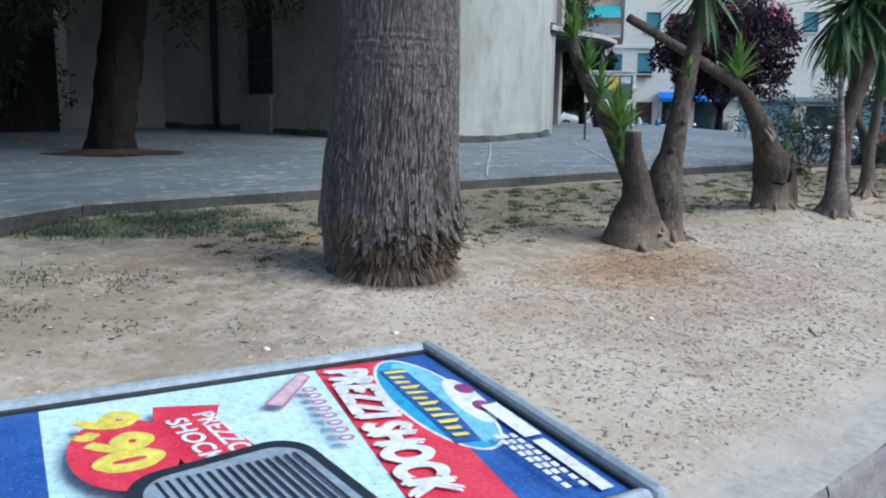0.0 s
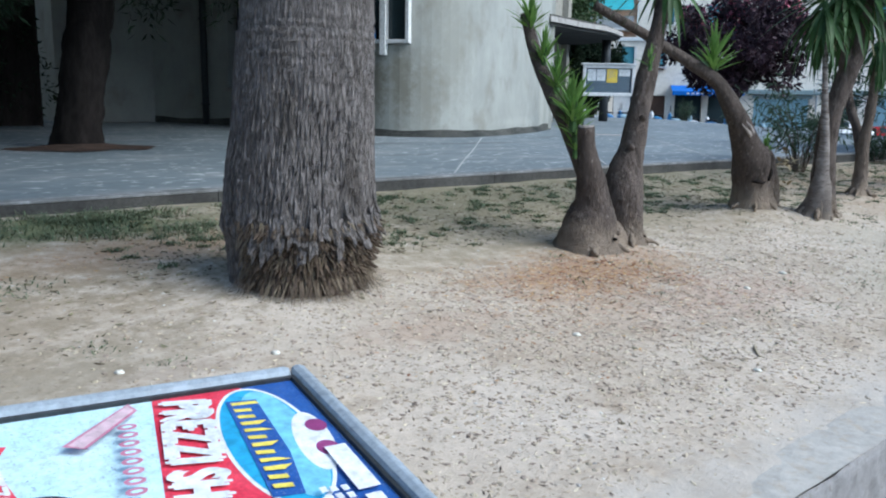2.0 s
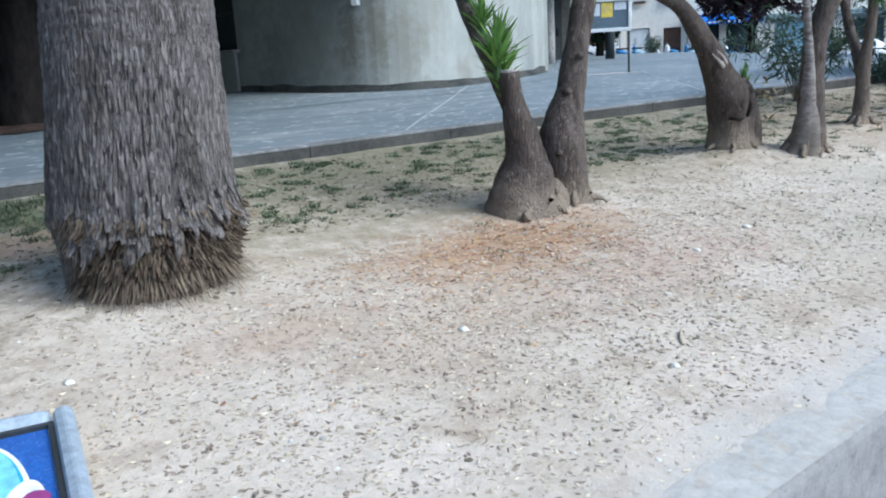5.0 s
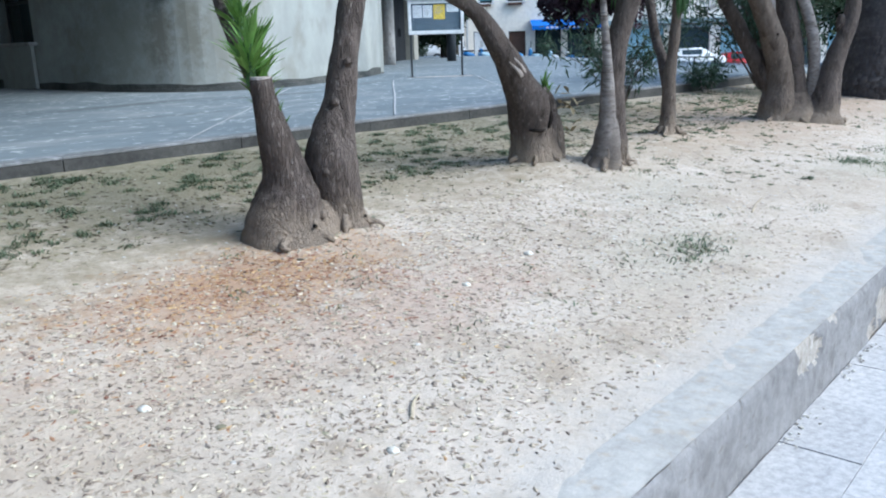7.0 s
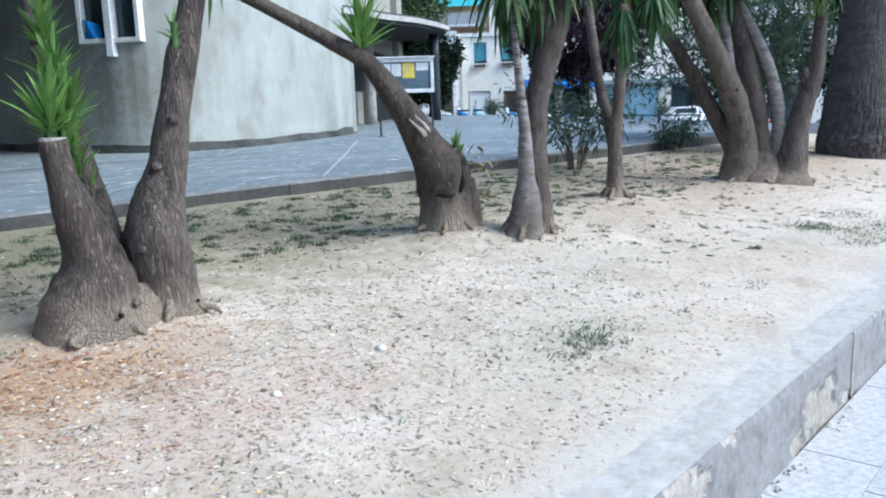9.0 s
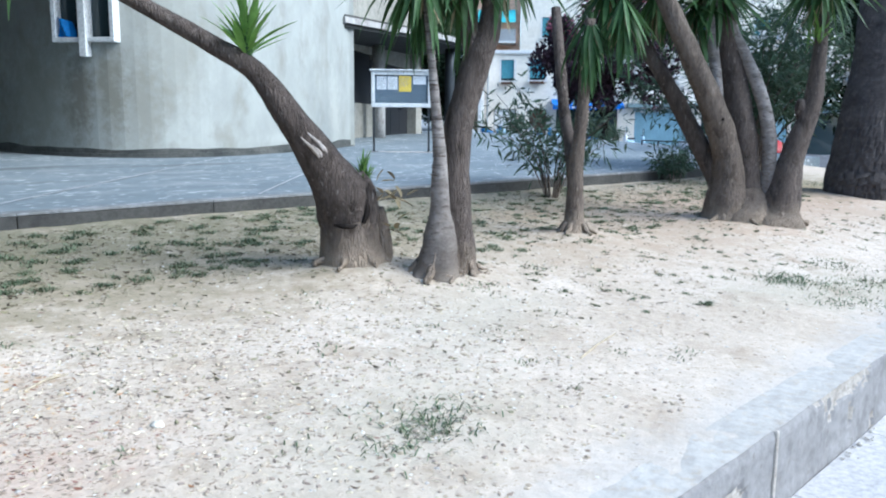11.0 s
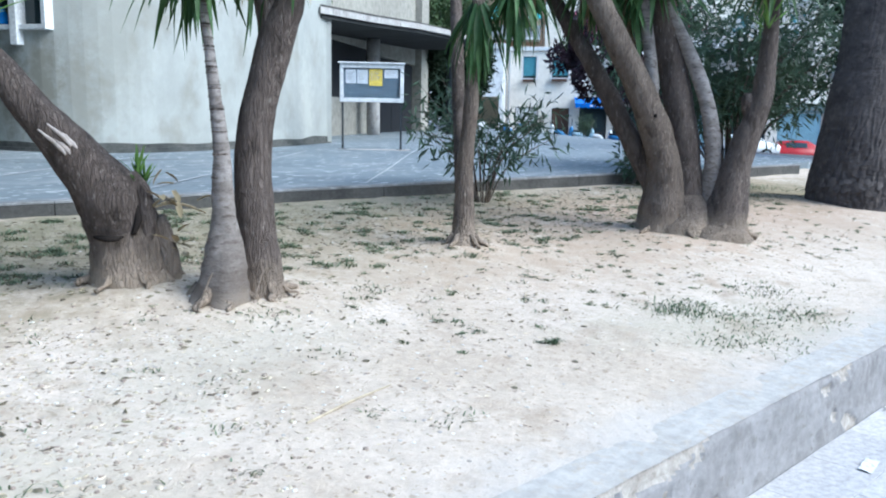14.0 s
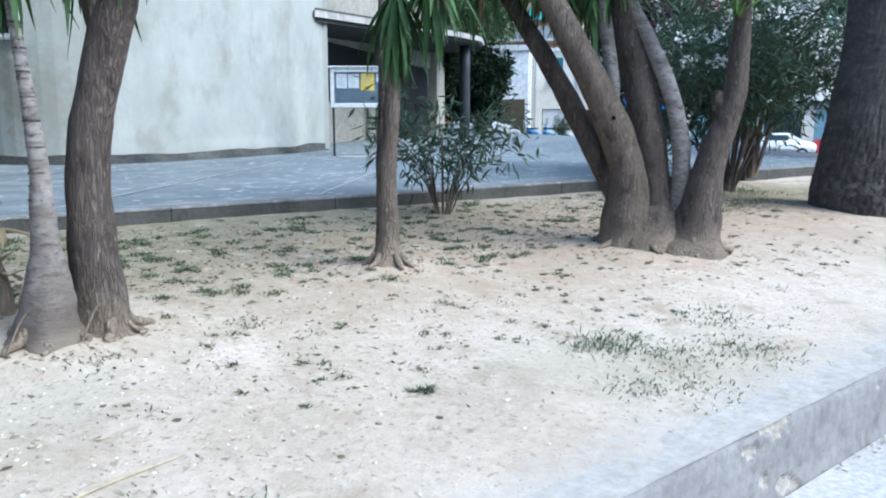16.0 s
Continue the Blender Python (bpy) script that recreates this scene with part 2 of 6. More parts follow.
DAMP_SHADE = material("damp_stain", (0.055, 0.058, 0.055), (0.13, 0.128, 0.115), 1.2, 12, 0.95, 0.2)
BARK = dusted(material("bark", (0.12, 0.094, 0.08), (0.19, 0.152, 0.13), 3, 34, 0.95, 1.0, c=(0.07, 0.055, 0.047), stretch=(1, 1, 0.3), speck=0.2, speck_col=(0.23, 0.195, 0.17), crack=0.16, crack_size=62, crack_flat=0.12), 0.22, (0.31, 0.245, 0.185), 0.8)
ROOTBARK = dusted(material("dusty_bark", (0.165, 0.13, 0.106), (0.24, 0.192, 0.155), 4, 30, 0.95, 0.9, c=(0.1, 0.078, 0.063), stretch=(1, 1, 0.4), speck=0.2, speck_col=(0.26, 0.215, 0.175), crack=0.1, crack_size=50, crack_flat=0.14), 0.2, (0.33, 0.26, 0.195), 0.85)
RINGBARK = dusted(dusted(material("ringed_bark", (0.22, 0.19, 0.17), (0.36, 0.325, 0.3), 5, 9, 0.9, 0.6, c=(0.12, 0.095, 0.082), stretch=(1, 1, 2.4)), 1.0, (0.1, 0.08, 0.066), 0.92), 0.1, (0.27, 0.22, 0.17), 0.55)
RINGDARK = material("ring_shadow_bark", (0.15, 0.125, 0.11), (0.23, 0.2, 0.18), 6, 14, 0.95, 0.6)
SCAR = material("bare_wood", (0.36, 0.31, 0.275), (0.5, 0.44, 0.4), 6, 30, 0.9, 0.4)
PALM = material("palm_bark", (0.215, 0.19, 0.178), (0.31, 0.278, 0.26), 1.2, 42, 0.95, 1.0, c=(0.155, 0.135, 0.122), stretch=(1.6, 1.6, 0.35), crack=0.4, crack_size=58, crack_flat=0.16)
PALM_B = material("weathered_palm_bark", (0.06, 0.052, 0.05), (0.1, 0.087, 0.082), 2.5, 14, 0.95, 0.8, c=(0.125, 0.108, 0.098), stretch=(1.0, 1.0, 1.2))
FIBRE = material("palm_fibre", (0.06, 0.042, 0.032), (0.135, 0.098, 0.07), 8, 50, 0.95, 0.4, vary=0.4)
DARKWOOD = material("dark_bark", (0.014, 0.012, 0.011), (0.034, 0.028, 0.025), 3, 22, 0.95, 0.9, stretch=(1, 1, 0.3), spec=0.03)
YOUNG = leafy(material("young_leaf", (0.13, 0.265, 0.055), (0.25, 0.39, 0.11), 3, 14, 0.5, 0.0, vary=0.25))
BLADE = leafy(material("yucca_leaf", (0.045, 0.1, 0.035), (0.09, 0.16, 0.055), 2, 14, 0.45, 0.0, vary=0.4))
DEADLEAF = material("dead_leaf", (0.3, 0.24, 0.14), (0.4, 0.32, 0.2), 3, 20, 0.8, 0.0, vary=0.25)
OLEANDER = leafy(island_vary(material("oleander_leaf", (0.05, 0.085, 0.055), (0.095, 0.14, 0.085), 2, 12, 0.5, 0.0)))
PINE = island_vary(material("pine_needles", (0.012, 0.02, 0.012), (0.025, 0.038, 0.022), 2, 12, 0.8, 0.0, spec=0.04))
HEDGE = island_vary(material("tree_leaf", (0.05, 0.08, 0.03), (0.08, 0.12, 0.045), 1, 6, 0.6, 0.0))
REDLEAF = island_vary(material("red_leaf", (0.03, 0.02, 0.026), (0.065, 0.032, 0.044), 0.6, 4, 0.6, 0.0))
PINKFLOWER = island_vary(plain("pink_flower", (0.5, 0.15, 0.22), 0.7), 0.3)
WHITEFLOWER = island_vary(plain("white_flower", (0.8, 0.78, 0.76), 0.7), 0.15)
GRASS = leafy(island_vary(material("grass_blade", (0.11, 0.145, 0.085), (0.2, 0.225, 0.135), 2, 20, 0.7, 0.0), 0.5, 0.04))
LITTER = island_vary(material("leaf_litter", (0.3, 0.235, 0.17), (0.46, 0.38, 0.3), 4, 60, 0.95, 0.2), 0.6)
CHIP = island_vary(material("straw_chip", (0.4, 0.315, 0.23), (0.56, 0.47, 0.37), 4, 60, 0.95, 0.2), 0.55, 0.02)
RUST = island_vary(material("rusty_litter", (0.34, 0.175, 0.09), (0.5, 0.29, 0.165), 4, 60, 0.95, 0.2), 0.5, 0.03)
ROSY = island_vary(material("rosy_litter", (0.32, 0.18, 0.13), (0.43, 0.28, 0.21), 4, 60, 0.95, 0.2), 0.45, 0.03)
PEBBLE = island_vary(material("pebble", (0.48, 0.44, 0.38), (0.66, 0.62, 0.56), 6, 60, 0.85, 0.3), 0.3)
CLOD = island_vary(material("dark_clod", (0.17, 0.15, 0.1), (0.27, 0.235, 0.165), 6, 60, 0.95, 0.4), 0.4)
DARKLITTER = island_vary(material("dark_litter", (0.14, 0.12, 0.075), (0.25, 0.21, 0.14), 4, 60, 0.95, 0.2), 0.5, 0.03)
STICK = plain("dry_stick", (0.5, 0.42, 0.3), 0.9)
HOUSE = material("house_wall", (0.82, 0.75, 0.65), (0.87, 0.81, 0.72), 0.25, 4, 0.9, 0.1, c=(0.76, 0.69, 0.59), grain=0.85)
PALEHOUSE = material("pale_house_wall", (0.86, 0.85, 0.83), (0.91, 0.9, 0.88), 0.25, 4, 0.9, 0.1)
PEACH = material("peach_wall", (0.66, 0.42, 0.3), (0.72, 0.48, 0.35), 0.25, 4, 0.9, 0.1)
WHITE = plain("white_paint", (0.78, 0.78, 0.77), 0.5)
GREYPAINT = plain("grey_paint", (0.42, 0.43, 0.44), 0.5)
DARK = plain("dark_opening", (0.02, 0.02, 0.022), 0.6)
# near-black colour that gives interiors behind openings their unlit look
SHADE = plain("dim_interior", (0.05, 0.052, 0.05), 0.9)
BLUE = plain("blue_canvas", (0.02, 0.17, 0.62), 0.7)
TEAL = plain("teal_shutter", (0.1, 0.3, 0.36), 0.6)
SHUTTER = plain("pale_blue_shutter", (0.3, 0.48, 0.56), 0.5)
TRIM = plain("grey_green_trim", (0.28, 0.36, 0.37), 0.7)
METAL = plain("grey_metal", (0.4, 0.45, 0.5), 0.45, 0.2)
IRON = plain("dark_iron", (0.05, 0.055, 0.06), 0.5, 0.3)
RUBBER = plain("tyre_rubber", (0.02, 0.02, 0.02), 0.8)
BROWN = plain("brown_door", (0.12, 0.07, 0.05), 0.6)
GLASS = bpy.data.materials.new("glass")
GLASS.use_nodes = True
GLASS.node_tree.nodes["Principled BSDF"].inputs["Base Color"].default_value = (0.03, 0.045, 0.05, 1)
GLASS.node_tree.nodes["Principled BSDF"].inputs["Roughness"].default_value = 0.06
CLEAR = bpy.data.materials.new("clear_pane")
CLEAR.use_nodes = True
cb = CLEAR.node_tree.nodes["Principled BSDF"]
cb.inputs["Transmission Weight"].default_value, cb.inputs["Roughness"].default_value, cb.inputs["IOR"].default_value = 1.0, 0.02, 1.1
# poster inks
NAVY = material("navy_ink", (0.03, 0.1, 0.36), (0.05, 0.15, 0.46), 8, 70, 0.35, 0.1, speck=0.2, speck_col=(0.25, 0.3, 0.45))
RED = material("red_ink", (0.75, 0.045, 0.09), (0.85, 0.08, 0.13), 8, 60, 0.35, 0.1)
PALEBLUE = material("pale_blue_ink", (0.6, 0.88, 0.96), (0.72, 0.93, 0.98), 3, 45, 0.3, 0.1, speck=0.1, speck_col=(0.3, 0.42, 0.5))
SKYINK = plain("sky_blue_ink", (0.06, 0.4, 0.68), 0.35)
YELLOW = plain("yellow_ink", (0.88, 0.74, 0.14), 0.35)
WHITEINK = plain("white_ink", (0.85, 0.86, 0.88), 0.35)
PINKINK = plain("pink_ink", (0.62, 0.25, 0.36), 0.35)
PANINK = plain("black_ink", (0.03, 0.04, 0.055), 0.35)
PANGREY = plain("steel_ink", (0.3, 0.37, 0.43), 0.35)

# ---- building helpers ----
def mesh_of(bm, name, mat):
    me = bpy.data.meshes.new(name)
    bm.to_mesh(me)
    bm.free()
    for mm in (mat if isinstance(mat, (list, tuple)) else (mat,)):
        me.materials.append(mm)
    return me


def part(name, bm, mat, parent, label="", smooth=False):
    """One mesh object under a thing or under a part."""
    me = mesh_of(bm, name, mat)
    if smooth:
        me.shade_smooth()
    ob = new(name, me)
    ob.parent = parent
    if label:
        ob["label"] = label
    return ob


def solid(name, bm, mat, label="", category="", kind="", group="", smooth=False):
    me = mesh_of(bm, name, mat)
    if smooth:
        me.shade_smooth()
    return tagged(new(name, me), label, category, group, kind)


def thing(name, m, label, category, group="", kind=""):
    ob = new(name)
    ob.empty_display_size = 0.1
    ob.matrix_world = m
    return tagged(ob, label, category, group, kind)


def box(bm, x0, x1, y0, y1, z0, z1, bevel=0.0, m=None):
    r = bmesh.ops.create_cube(bm, size=1.0)
    bmesh.ops.transform(bm, matrix=Matrix.Translation(((x0 + x1) / 2, (y0 + y1) / 2, (z0 + z1) / 2)) @ Matrix.Diagonal((x1 - x0, y1 - y0, z1 - z0, 1)), verts=r["verts"])
    vs = r["verts"]
    if bevel:
        es = list({e for v in vs for e in v.link_edges})
        rb = bmesh.ops.bevel(bm, geom=es, offset=bevel, segments=2, affect="EDGES", profile=0.5)
        vs = list({v for f in rb["faces"] for v in f.verts} | {v for v in vs if v.is_valid})
    if m is not None:
        bmesh.ops.transform(bm, matrix=m, verts=vs)
    return bm


def boxm(*a, **k):
    return box(bmesh.new(), *a, **k)


def spline(pts, per=6):
    """Catmull-Rom through points of any width."""
    p = [np.array(q, float) for q in pts]
    p = [2 * p[0] - p[1]] + p + [2 * p[-1] - p[-2]]
    out = []
    for i in range(1, len(p) - 2):
        for j in range(per):
            t = j / per
            a, b, c, d = p[i - 1:i + 3]
            out.append(0.5 * (2 * b + (c - a) * t + (2 * a - 5 * b + 4 * c - d) * t * t + (3 * b - a - 3 * c + d) * t ** 3))
    out.append(p[-2])
    return out


def tube(bm, pts, seg=20, per=6, rough=0.0, freq=4.0, ribs=0.0, cap=True, flat=1.0):
    """A tapered limb along rows of (x, y, z, radius)."""
    line = spline(pts, per)
    rings = []
    n = len(line)
    ref = None
    for i, q in enumerate(line):
        a, b = line[max(0, i - 1)][:3], line[min(n - 1, i + 1)][:3]
        d = Vector(b - a).normalized()
        if ref is None:
            ref = Vector((1, 0, 0)) if abs(d.x) < 0.9 else Vector((0, 1, 0))
        u = (ref - d * ref.dot(d)).normalized()
        ref = u
        v = d.cross(u)
        ring = []
        for k in range(seg):
            t = 2 * math.pi * k / seg
            w = u * math.cos(t) + v * math.sin(t)
            c = Vector(q[:3])
            r = q[3]
            if rough:
                r *= 1 + rough * noise.noise((c + w * q[3]) * freq) + 0.4 * rough * noise.noise((c + w * q[3]) * freq * 4)
            if ribs and i < n * 0.35:
                r *= 1 + ribs * (1 - i / (n * 0.35)) * math.sin(5 * t + 1.3 * q[0])
            ring.append(bm.verts.new(c + w * r))
        rings.append(ring)
    for r0, r1 in zip(rings, rings[1:]):
        for k in range(seg):
            bm.faces.new((r0[k], r0[(k + 1) % seg], r1[(k + 1) % seg], r1[k]))
    if cap:
        bm.faces.new(rings[-1])
        bm.faces.new(rings[0][::-1])
    return bm


def sheet(bm, nx, ny, f):
    g = [[bm.verts.new(f(i / nx, j / ny)) for j in range(ny + 1)] for i in range(nx + 1)]
    for i in range(nx):
        for j in range(ny):
            bm.faces.new((g[i][j], g[i + 1][j], g[i + 1][j + 1], g[i][j + 1]))
    return bm


def from_arrays(verts, faces):
    me = bpy.data.meshes.new("pieces")
    me.from_pydata([tuple(v) for v in verts], [], faces)
    return me


def pieces(name, me, mat, parent=None, label="", category="", kind="", smooth=False):
    me.name = name
    me.materials.append(mat)
    if smooth:
        me.shade_smooth()
    ob = new(name, me)
    if parent:
        ob.parent = parent
    return tagged(ob, label, category, "", kind)


def prism(bm, outline, z0, z1):
    """A flat shape with straight sides; outline runs anticlockwise."""
    lo = [bm.verts.new((*p, z0)) for p in outline]
    hi = [bm.verts.new((*p, z1)) for p in outline]
    bm.faces.new(hi)
    bm.faces.new(lo[::-1])
    n = len(outline)
    for i in range(n):
        bm.faces.new((lo[i], lo[(i + 1) % n], hi[(i + 1) % n], hi[i]))
    return bm


def cylinder(bm, x, y, z0, z1, r, seg=20, r2=None):
    return tube(bm, [(x, y, z0, r), (x, y, (z0 + z1) / 2, (r + (r2 or r)) / 2), (x, y, z1, r2 or r)], seg, 2)


# ---- the ground ----
KERB_Y, BACK_Y = 0.94, 6.02
MOUNDS = [(5.25, 3.5, 0.3, 0.02), (5.6, 3.46, 0.24, 0.02), (8.03, 3.72, 0.26, 0.04), (8.28, 3.12, 0.26, 0.025), (10.58, 3.8, 0.2, 0.03), (12.72, 3.32, 0.3, 0.015), (12.95, 2.95, 0.3, 0.015), (2.92, 3.68, 0.75, 0.05), (2.92, 3.68, 0.46, 0.03), (5.45, 3.55, 0.5, 0.03), (8.0, 3.7, 0.55, 0.055), (8.5, 3.4, 0.6, 0.045), (10.55, 3.8, 0.4, 0.03), (12.8, 3.2, 0.9, 0.07), (16.9, 3.2, 1.2, 0.1), (14.6, 3.4, 1.5, 0.05)]


def back_y(x):
    return 6.1 - 0.035 * max(0.0, x - 8)


def pave_z(x):
    return -0.25 - 0.007 * max(0.0, x - 4)


def soil_z(x, y):
    z = 0.0784 * y - 0.0021 * x - 0.015
    for mx, my, r, h in MOUNDS:
        z += h * math.exp(-((x - mx) ** 2 + (y - my) ** 2) / (r * r))
    return z + 0.014 * noise.noise((x * 0.9, y * 0.9, 0)) + 0.007 * noise.noise((x * 4, y * 4, 3)) + 0.004 * noise.noise((x * 11, y * 11, 7))


def plaza_z(y):
    return 0.55 + 0.02 * (min(y, 21) - 6)


def ground_z(x, y):
    d = math.hypot(x, y)
    fall = 1.1 * max(0.0, min(1.0, (x - 46) / 10)) if abs(y) < 100 else 0.0
    return -0.38 + 0.02 * max(0.0, min(y, 60.0)) - fall if d < 400 else 0.3


bm = bmesh.new()
xs = [-1500, -400, -120, -60, -30, -12, 0, 12, 20, 26, 32, 40, 46, 56, 65, 90, 150, 400, 1500]
ys = [-1500, -400, -120, -40, -15, -6, 0, 6, 12, 20, 30, 40, 60, 90, 150, 400, 1500]
gv = [[bm.verts.new((x, y, ground_z(x, y))) for y in ys] for x in xs]
for i in range(len(xs) - 1):
    for j in range(len(ys) - 1):
        bm.faces.new((gv[i][j], gv[i + 1][j], gv[i + 1][j + 1], gv[i][j + 1]))
solid("ground", bm, ASPHALT, "grey asphalt street sloping gently around the square", "ground", "structure")

# pavement bed under the slabs
bm = sheet(bmesh.new(), 30, 1, lambda a, b: (-8 + 34 * a, -3.2 + b * (KERB_Y + 3.2), pave_z(-8 + 34 * a) - 0.012))
pavement = solid("pavement", bm, KERBTOP, "pale grey slab pavement beside a planted bed", "pavement", "structure")

# the earth of the bed; its left end follows the slanting edge of the square
bm = sheet(bmesh.new(), 420, 90, lambda a, b: (-8 + 30.5 * a, KERB_Y + 0.05 + 5.1 * b, soil_z(-8 + 30.5 * a, KERB_Y + 0.05 + 5.1 * b) + 0.004))
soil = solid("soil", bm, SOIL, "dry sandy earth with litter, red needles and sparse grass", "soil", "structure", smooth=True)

# front kerb: a core with a rough dusty top, faced by cast blocks
bm = bmesh.new()


def kerb_top(a, b):
    x, y = -8 + 30.5 * a, KERB_Y + 0.012 + 0.2 * b
    z = 0.0784 * KERB_Y - 0.0021 * x - 0.003 + 0.006 * noise.noise((x * 5, y * 5, 1)) + 0.003 * noise.noise((x * 17, y * 17, 1))
    return (x, y, z + 0.004 * (1 - b) + 0.0784 * (y - KERB_Y) * 0.6)


sheet(bm, 500, 8, kerb_top)
box(bm, -8, 22.5, KERB_Y + 0.06, KERB_Y + 0.28, -0.7, 0.02)
kerb = solid("kerb_front", bm, KERBTOP, "worn whitish concrete kerb wall holding the earth", "kerb", "structure", smooth=False)
rnd = random.Random(5)
edges = [-8, -5.2, -2.4, 0.3, 2.6, 5.1, 7.79, 12.4, 14.6, 17.0, 19.6, 22.4]
for a, b in zip(edges, edges[1:]):
    bm = bmesh.new()
    off = rnd.uniform(-0.006, 0.006) + (0.012 if a == 7.79 else 0)

    def flaked(x, z):
        """1 where the outer coat has fallen off."""
        k = noise.noise((x * 1.1, z * 2.2, 12)) + 0.45 * noise.noise((x * 4.5, z * 6, 2)) + 0.2 * noise.noise((x * 14, z * 14, 5))
        return max(0.0, min(1.0, (k - 0.2 - 0.35 * max(0.0, z + 0.06)) * 14)) if x > 5.5 else 0.0

    def face_pt(u, w, a=a, b=b, off=off):
        x = a + 0.004 + (b - a - 0.008) * u
        top = 0.0784 * KERB_Y - 0.0021 * x - 0.004 + 0.008 * noise.noise((x * 3, 0, 9)) + 0.005 * noise.noise((x * 11, 0, 9))
        z = -0.5 + (top + 0.5) * (w ** 0.8)
        worn = 0.016 * max(0.0, noise.noise((x * 2.3, 7, 2)) + 0.15)
        y = KERB_Y + off + 0.014 * flaked(x, z) + 0.012 * noise.noise((x * 1.7, z * 2.5, 4)) + 0.004 * noise.noise((x * 16, z * 16, 4))
        y += (0.014 + worn) * max(0.0, (z - top + 0.05) / 0.05) ** 2.5 - 0.012 * max(0.0, (-0.22 - z) / 0.1)
        return (x, y, z)

    sheet(bm, max(6, int((b - a) / 0.022)), 30, face_pt)
    for f in bm.faces:
        q = f.calc_center_median()
        f.material_index = 1 if flaked(q.x, q.z) > 0.5 else 0
    part("kerb_block", bm, (KERBFACE, PLASTER), kerb, "grey cast kerb block with its coat flaking off")
part("mortar", boxm(7.777, 7.808, KERB_Y - 0.002, KERB_Y + 0.06, -0.5, 0.056, 0.008), PLASTER, kerb, "pale mortar in the joint")
# back kerb: stones with a dark face and a paler top edge
kerb_b = thing("kerb_back", Matrix.Identity(4), "low dark-faced concrete kerb between the bed and the square", "kerb", "", "structure")
line = [(-6.0, 0.2), (0.2, 4.9), (1.95, 6.05)] + [(x, back_y(x)) for x in (3.6, 5.2, 6.8, 8.4, 10.0, 11.6, 13.2, 14.8, 16.4, 18.0, 19.6, 21.2)]
for (x0, y0), (x1, y1) in zip(line, line[1:]):
    ln = math.hypot(x1 - x0, y1 - y0)
    m = Matrix.Translation((x0, y0, 0)) @ Matrix.Rotation(math.atan2(y1 - y0, x1 - x0), 4, "Z")
    zt = plaza_z(max(6, (y0 + y1) / 2)) + 0.012
    part("kerb_stone", boxm(0.002, ln - 0.002, 0.0, 0.15, 0.0, zt - 0.02, 0.006, m=m), DARK_CONCRETE, kerb_b, "dark kerb stone")
    part("kerb_cap", boxm(0.001, ln - 0.001, -0.004, 0.15, zt - 0.019, zt + 0.004, 0.004, m=m), PALE_CAP, kerb_b, "paler kerb edge")

# the square, up to the street
FAR = [(20.5, 5.9), (24.0, 6.2), (38.0, 31.0), (30.0, 42.0), (-30.0, 42.0), (-30.0, 0.0), (-6.1, 0.25), (0.1, 5.0), (1.9, 6.15)] + [(x, back_y(x) + 0.1) for x in (8, 14, 17)]
bm = bmesh.new()
vs = [bm.verts.new((x, y, plaza_z(y) if y > 6 else 0.55)) for x, y in FAR]
bmesh.ops.triangle_fill(bm, use_beauty=True, edges=[bm.edges.new((vs[i], vs[(i + 1) % len(vs)])) for i in range(len(vs))])
for f in bm.faces:
    if f.normal.z < 0:
        f.normal_flip()
for _ in range(4):
    bmesh.ops.subdivide_edges(bm, edges=bm.edges[:], cuts=1, use_grid_fill=True)
for v in bm.verts:
    v.co.z = plaza_z(max(6, v.co.y)) + 0.006 * noise.noise((v.co.x * 0.4, v.co.y * 0.4, 0))
r = bmesh.ops.extrude_face_region(bm, geom=bm.faces[:])
for v in r["geom"]:
    if isinstance(v, bmesh.types.BMVert):
        v.co.z -= 0.9
bmesh.ops.recalc_face_normals(bm, faces=bm.faces)
plaza = solid("plaza", bm, PLAZA, "grey worn stone square in front of the round building", "pavement", "structure")
# pale joints that cross the square slantwise
for k in (0, 1, 2):
    x0 = 6.4 + 2.62 * k
    m = Matrix.Translation((x0, 6.3, 0)) @ Matrix.Rotation(math.atan2(0.69, 0.715), 4, "Z")
    bm = sheet(bmesh.new(), 12, 1, lambda a, b: tuple(m @ Vector((7.5 * a, -0.012 + 0.024 * b + 0.008 * math.sin(9 * a + k), 0))))
    for v in bm.verts:
        v.co.z = plaza_z(v.co.y) + 0.012
    part("joint", bm, JOINT, plaza, "pale mortar joint")

# ---- the round building ----
OUTLINE = [(5.6, 22.6), (8.8, 18.0), (9.35, 15.9), (9.7, 13.7), (10.3, 12.35), (11.4, 11.85), (13.0, 12.25), (15.0, 13.15), (16.9, 14.3)]
wall_line = [Vector((q[0], q[1])) for q in spline(OUTLINE, 14)]
run = [0.0]
for q0, q1 in zip(wall_line, wall_line[1:]):
    run.append(run[-1] + (q1 - q0).length)


def on_wall(s, out=0.0):
    """The place s metres along the curved wall, and its outward normal."""
    s = max(0.0, min(run[-1] - 1e-4, s))
    i = max(k for k in range(len(run)) if run[k] <= s)
    i = min(i, len(wall_line) - 2)
    d = wall_line[i + 1] - wall_line[i]
    p = wall_line[i] + d * ((s - run[i]) / d.length)
    nrm = Vector((d.y, -d.x)).normalized()
    return p + nrm * out, nrm


def s_near(x, y):
    return min((((on_wall(k * 0.02)[0] - Vector((x, y))).length, k * 0.02) for k in range(int(run[-1] / 0.02))))[1]


H_TOP, Z_FOOT = 9.0, 0.3
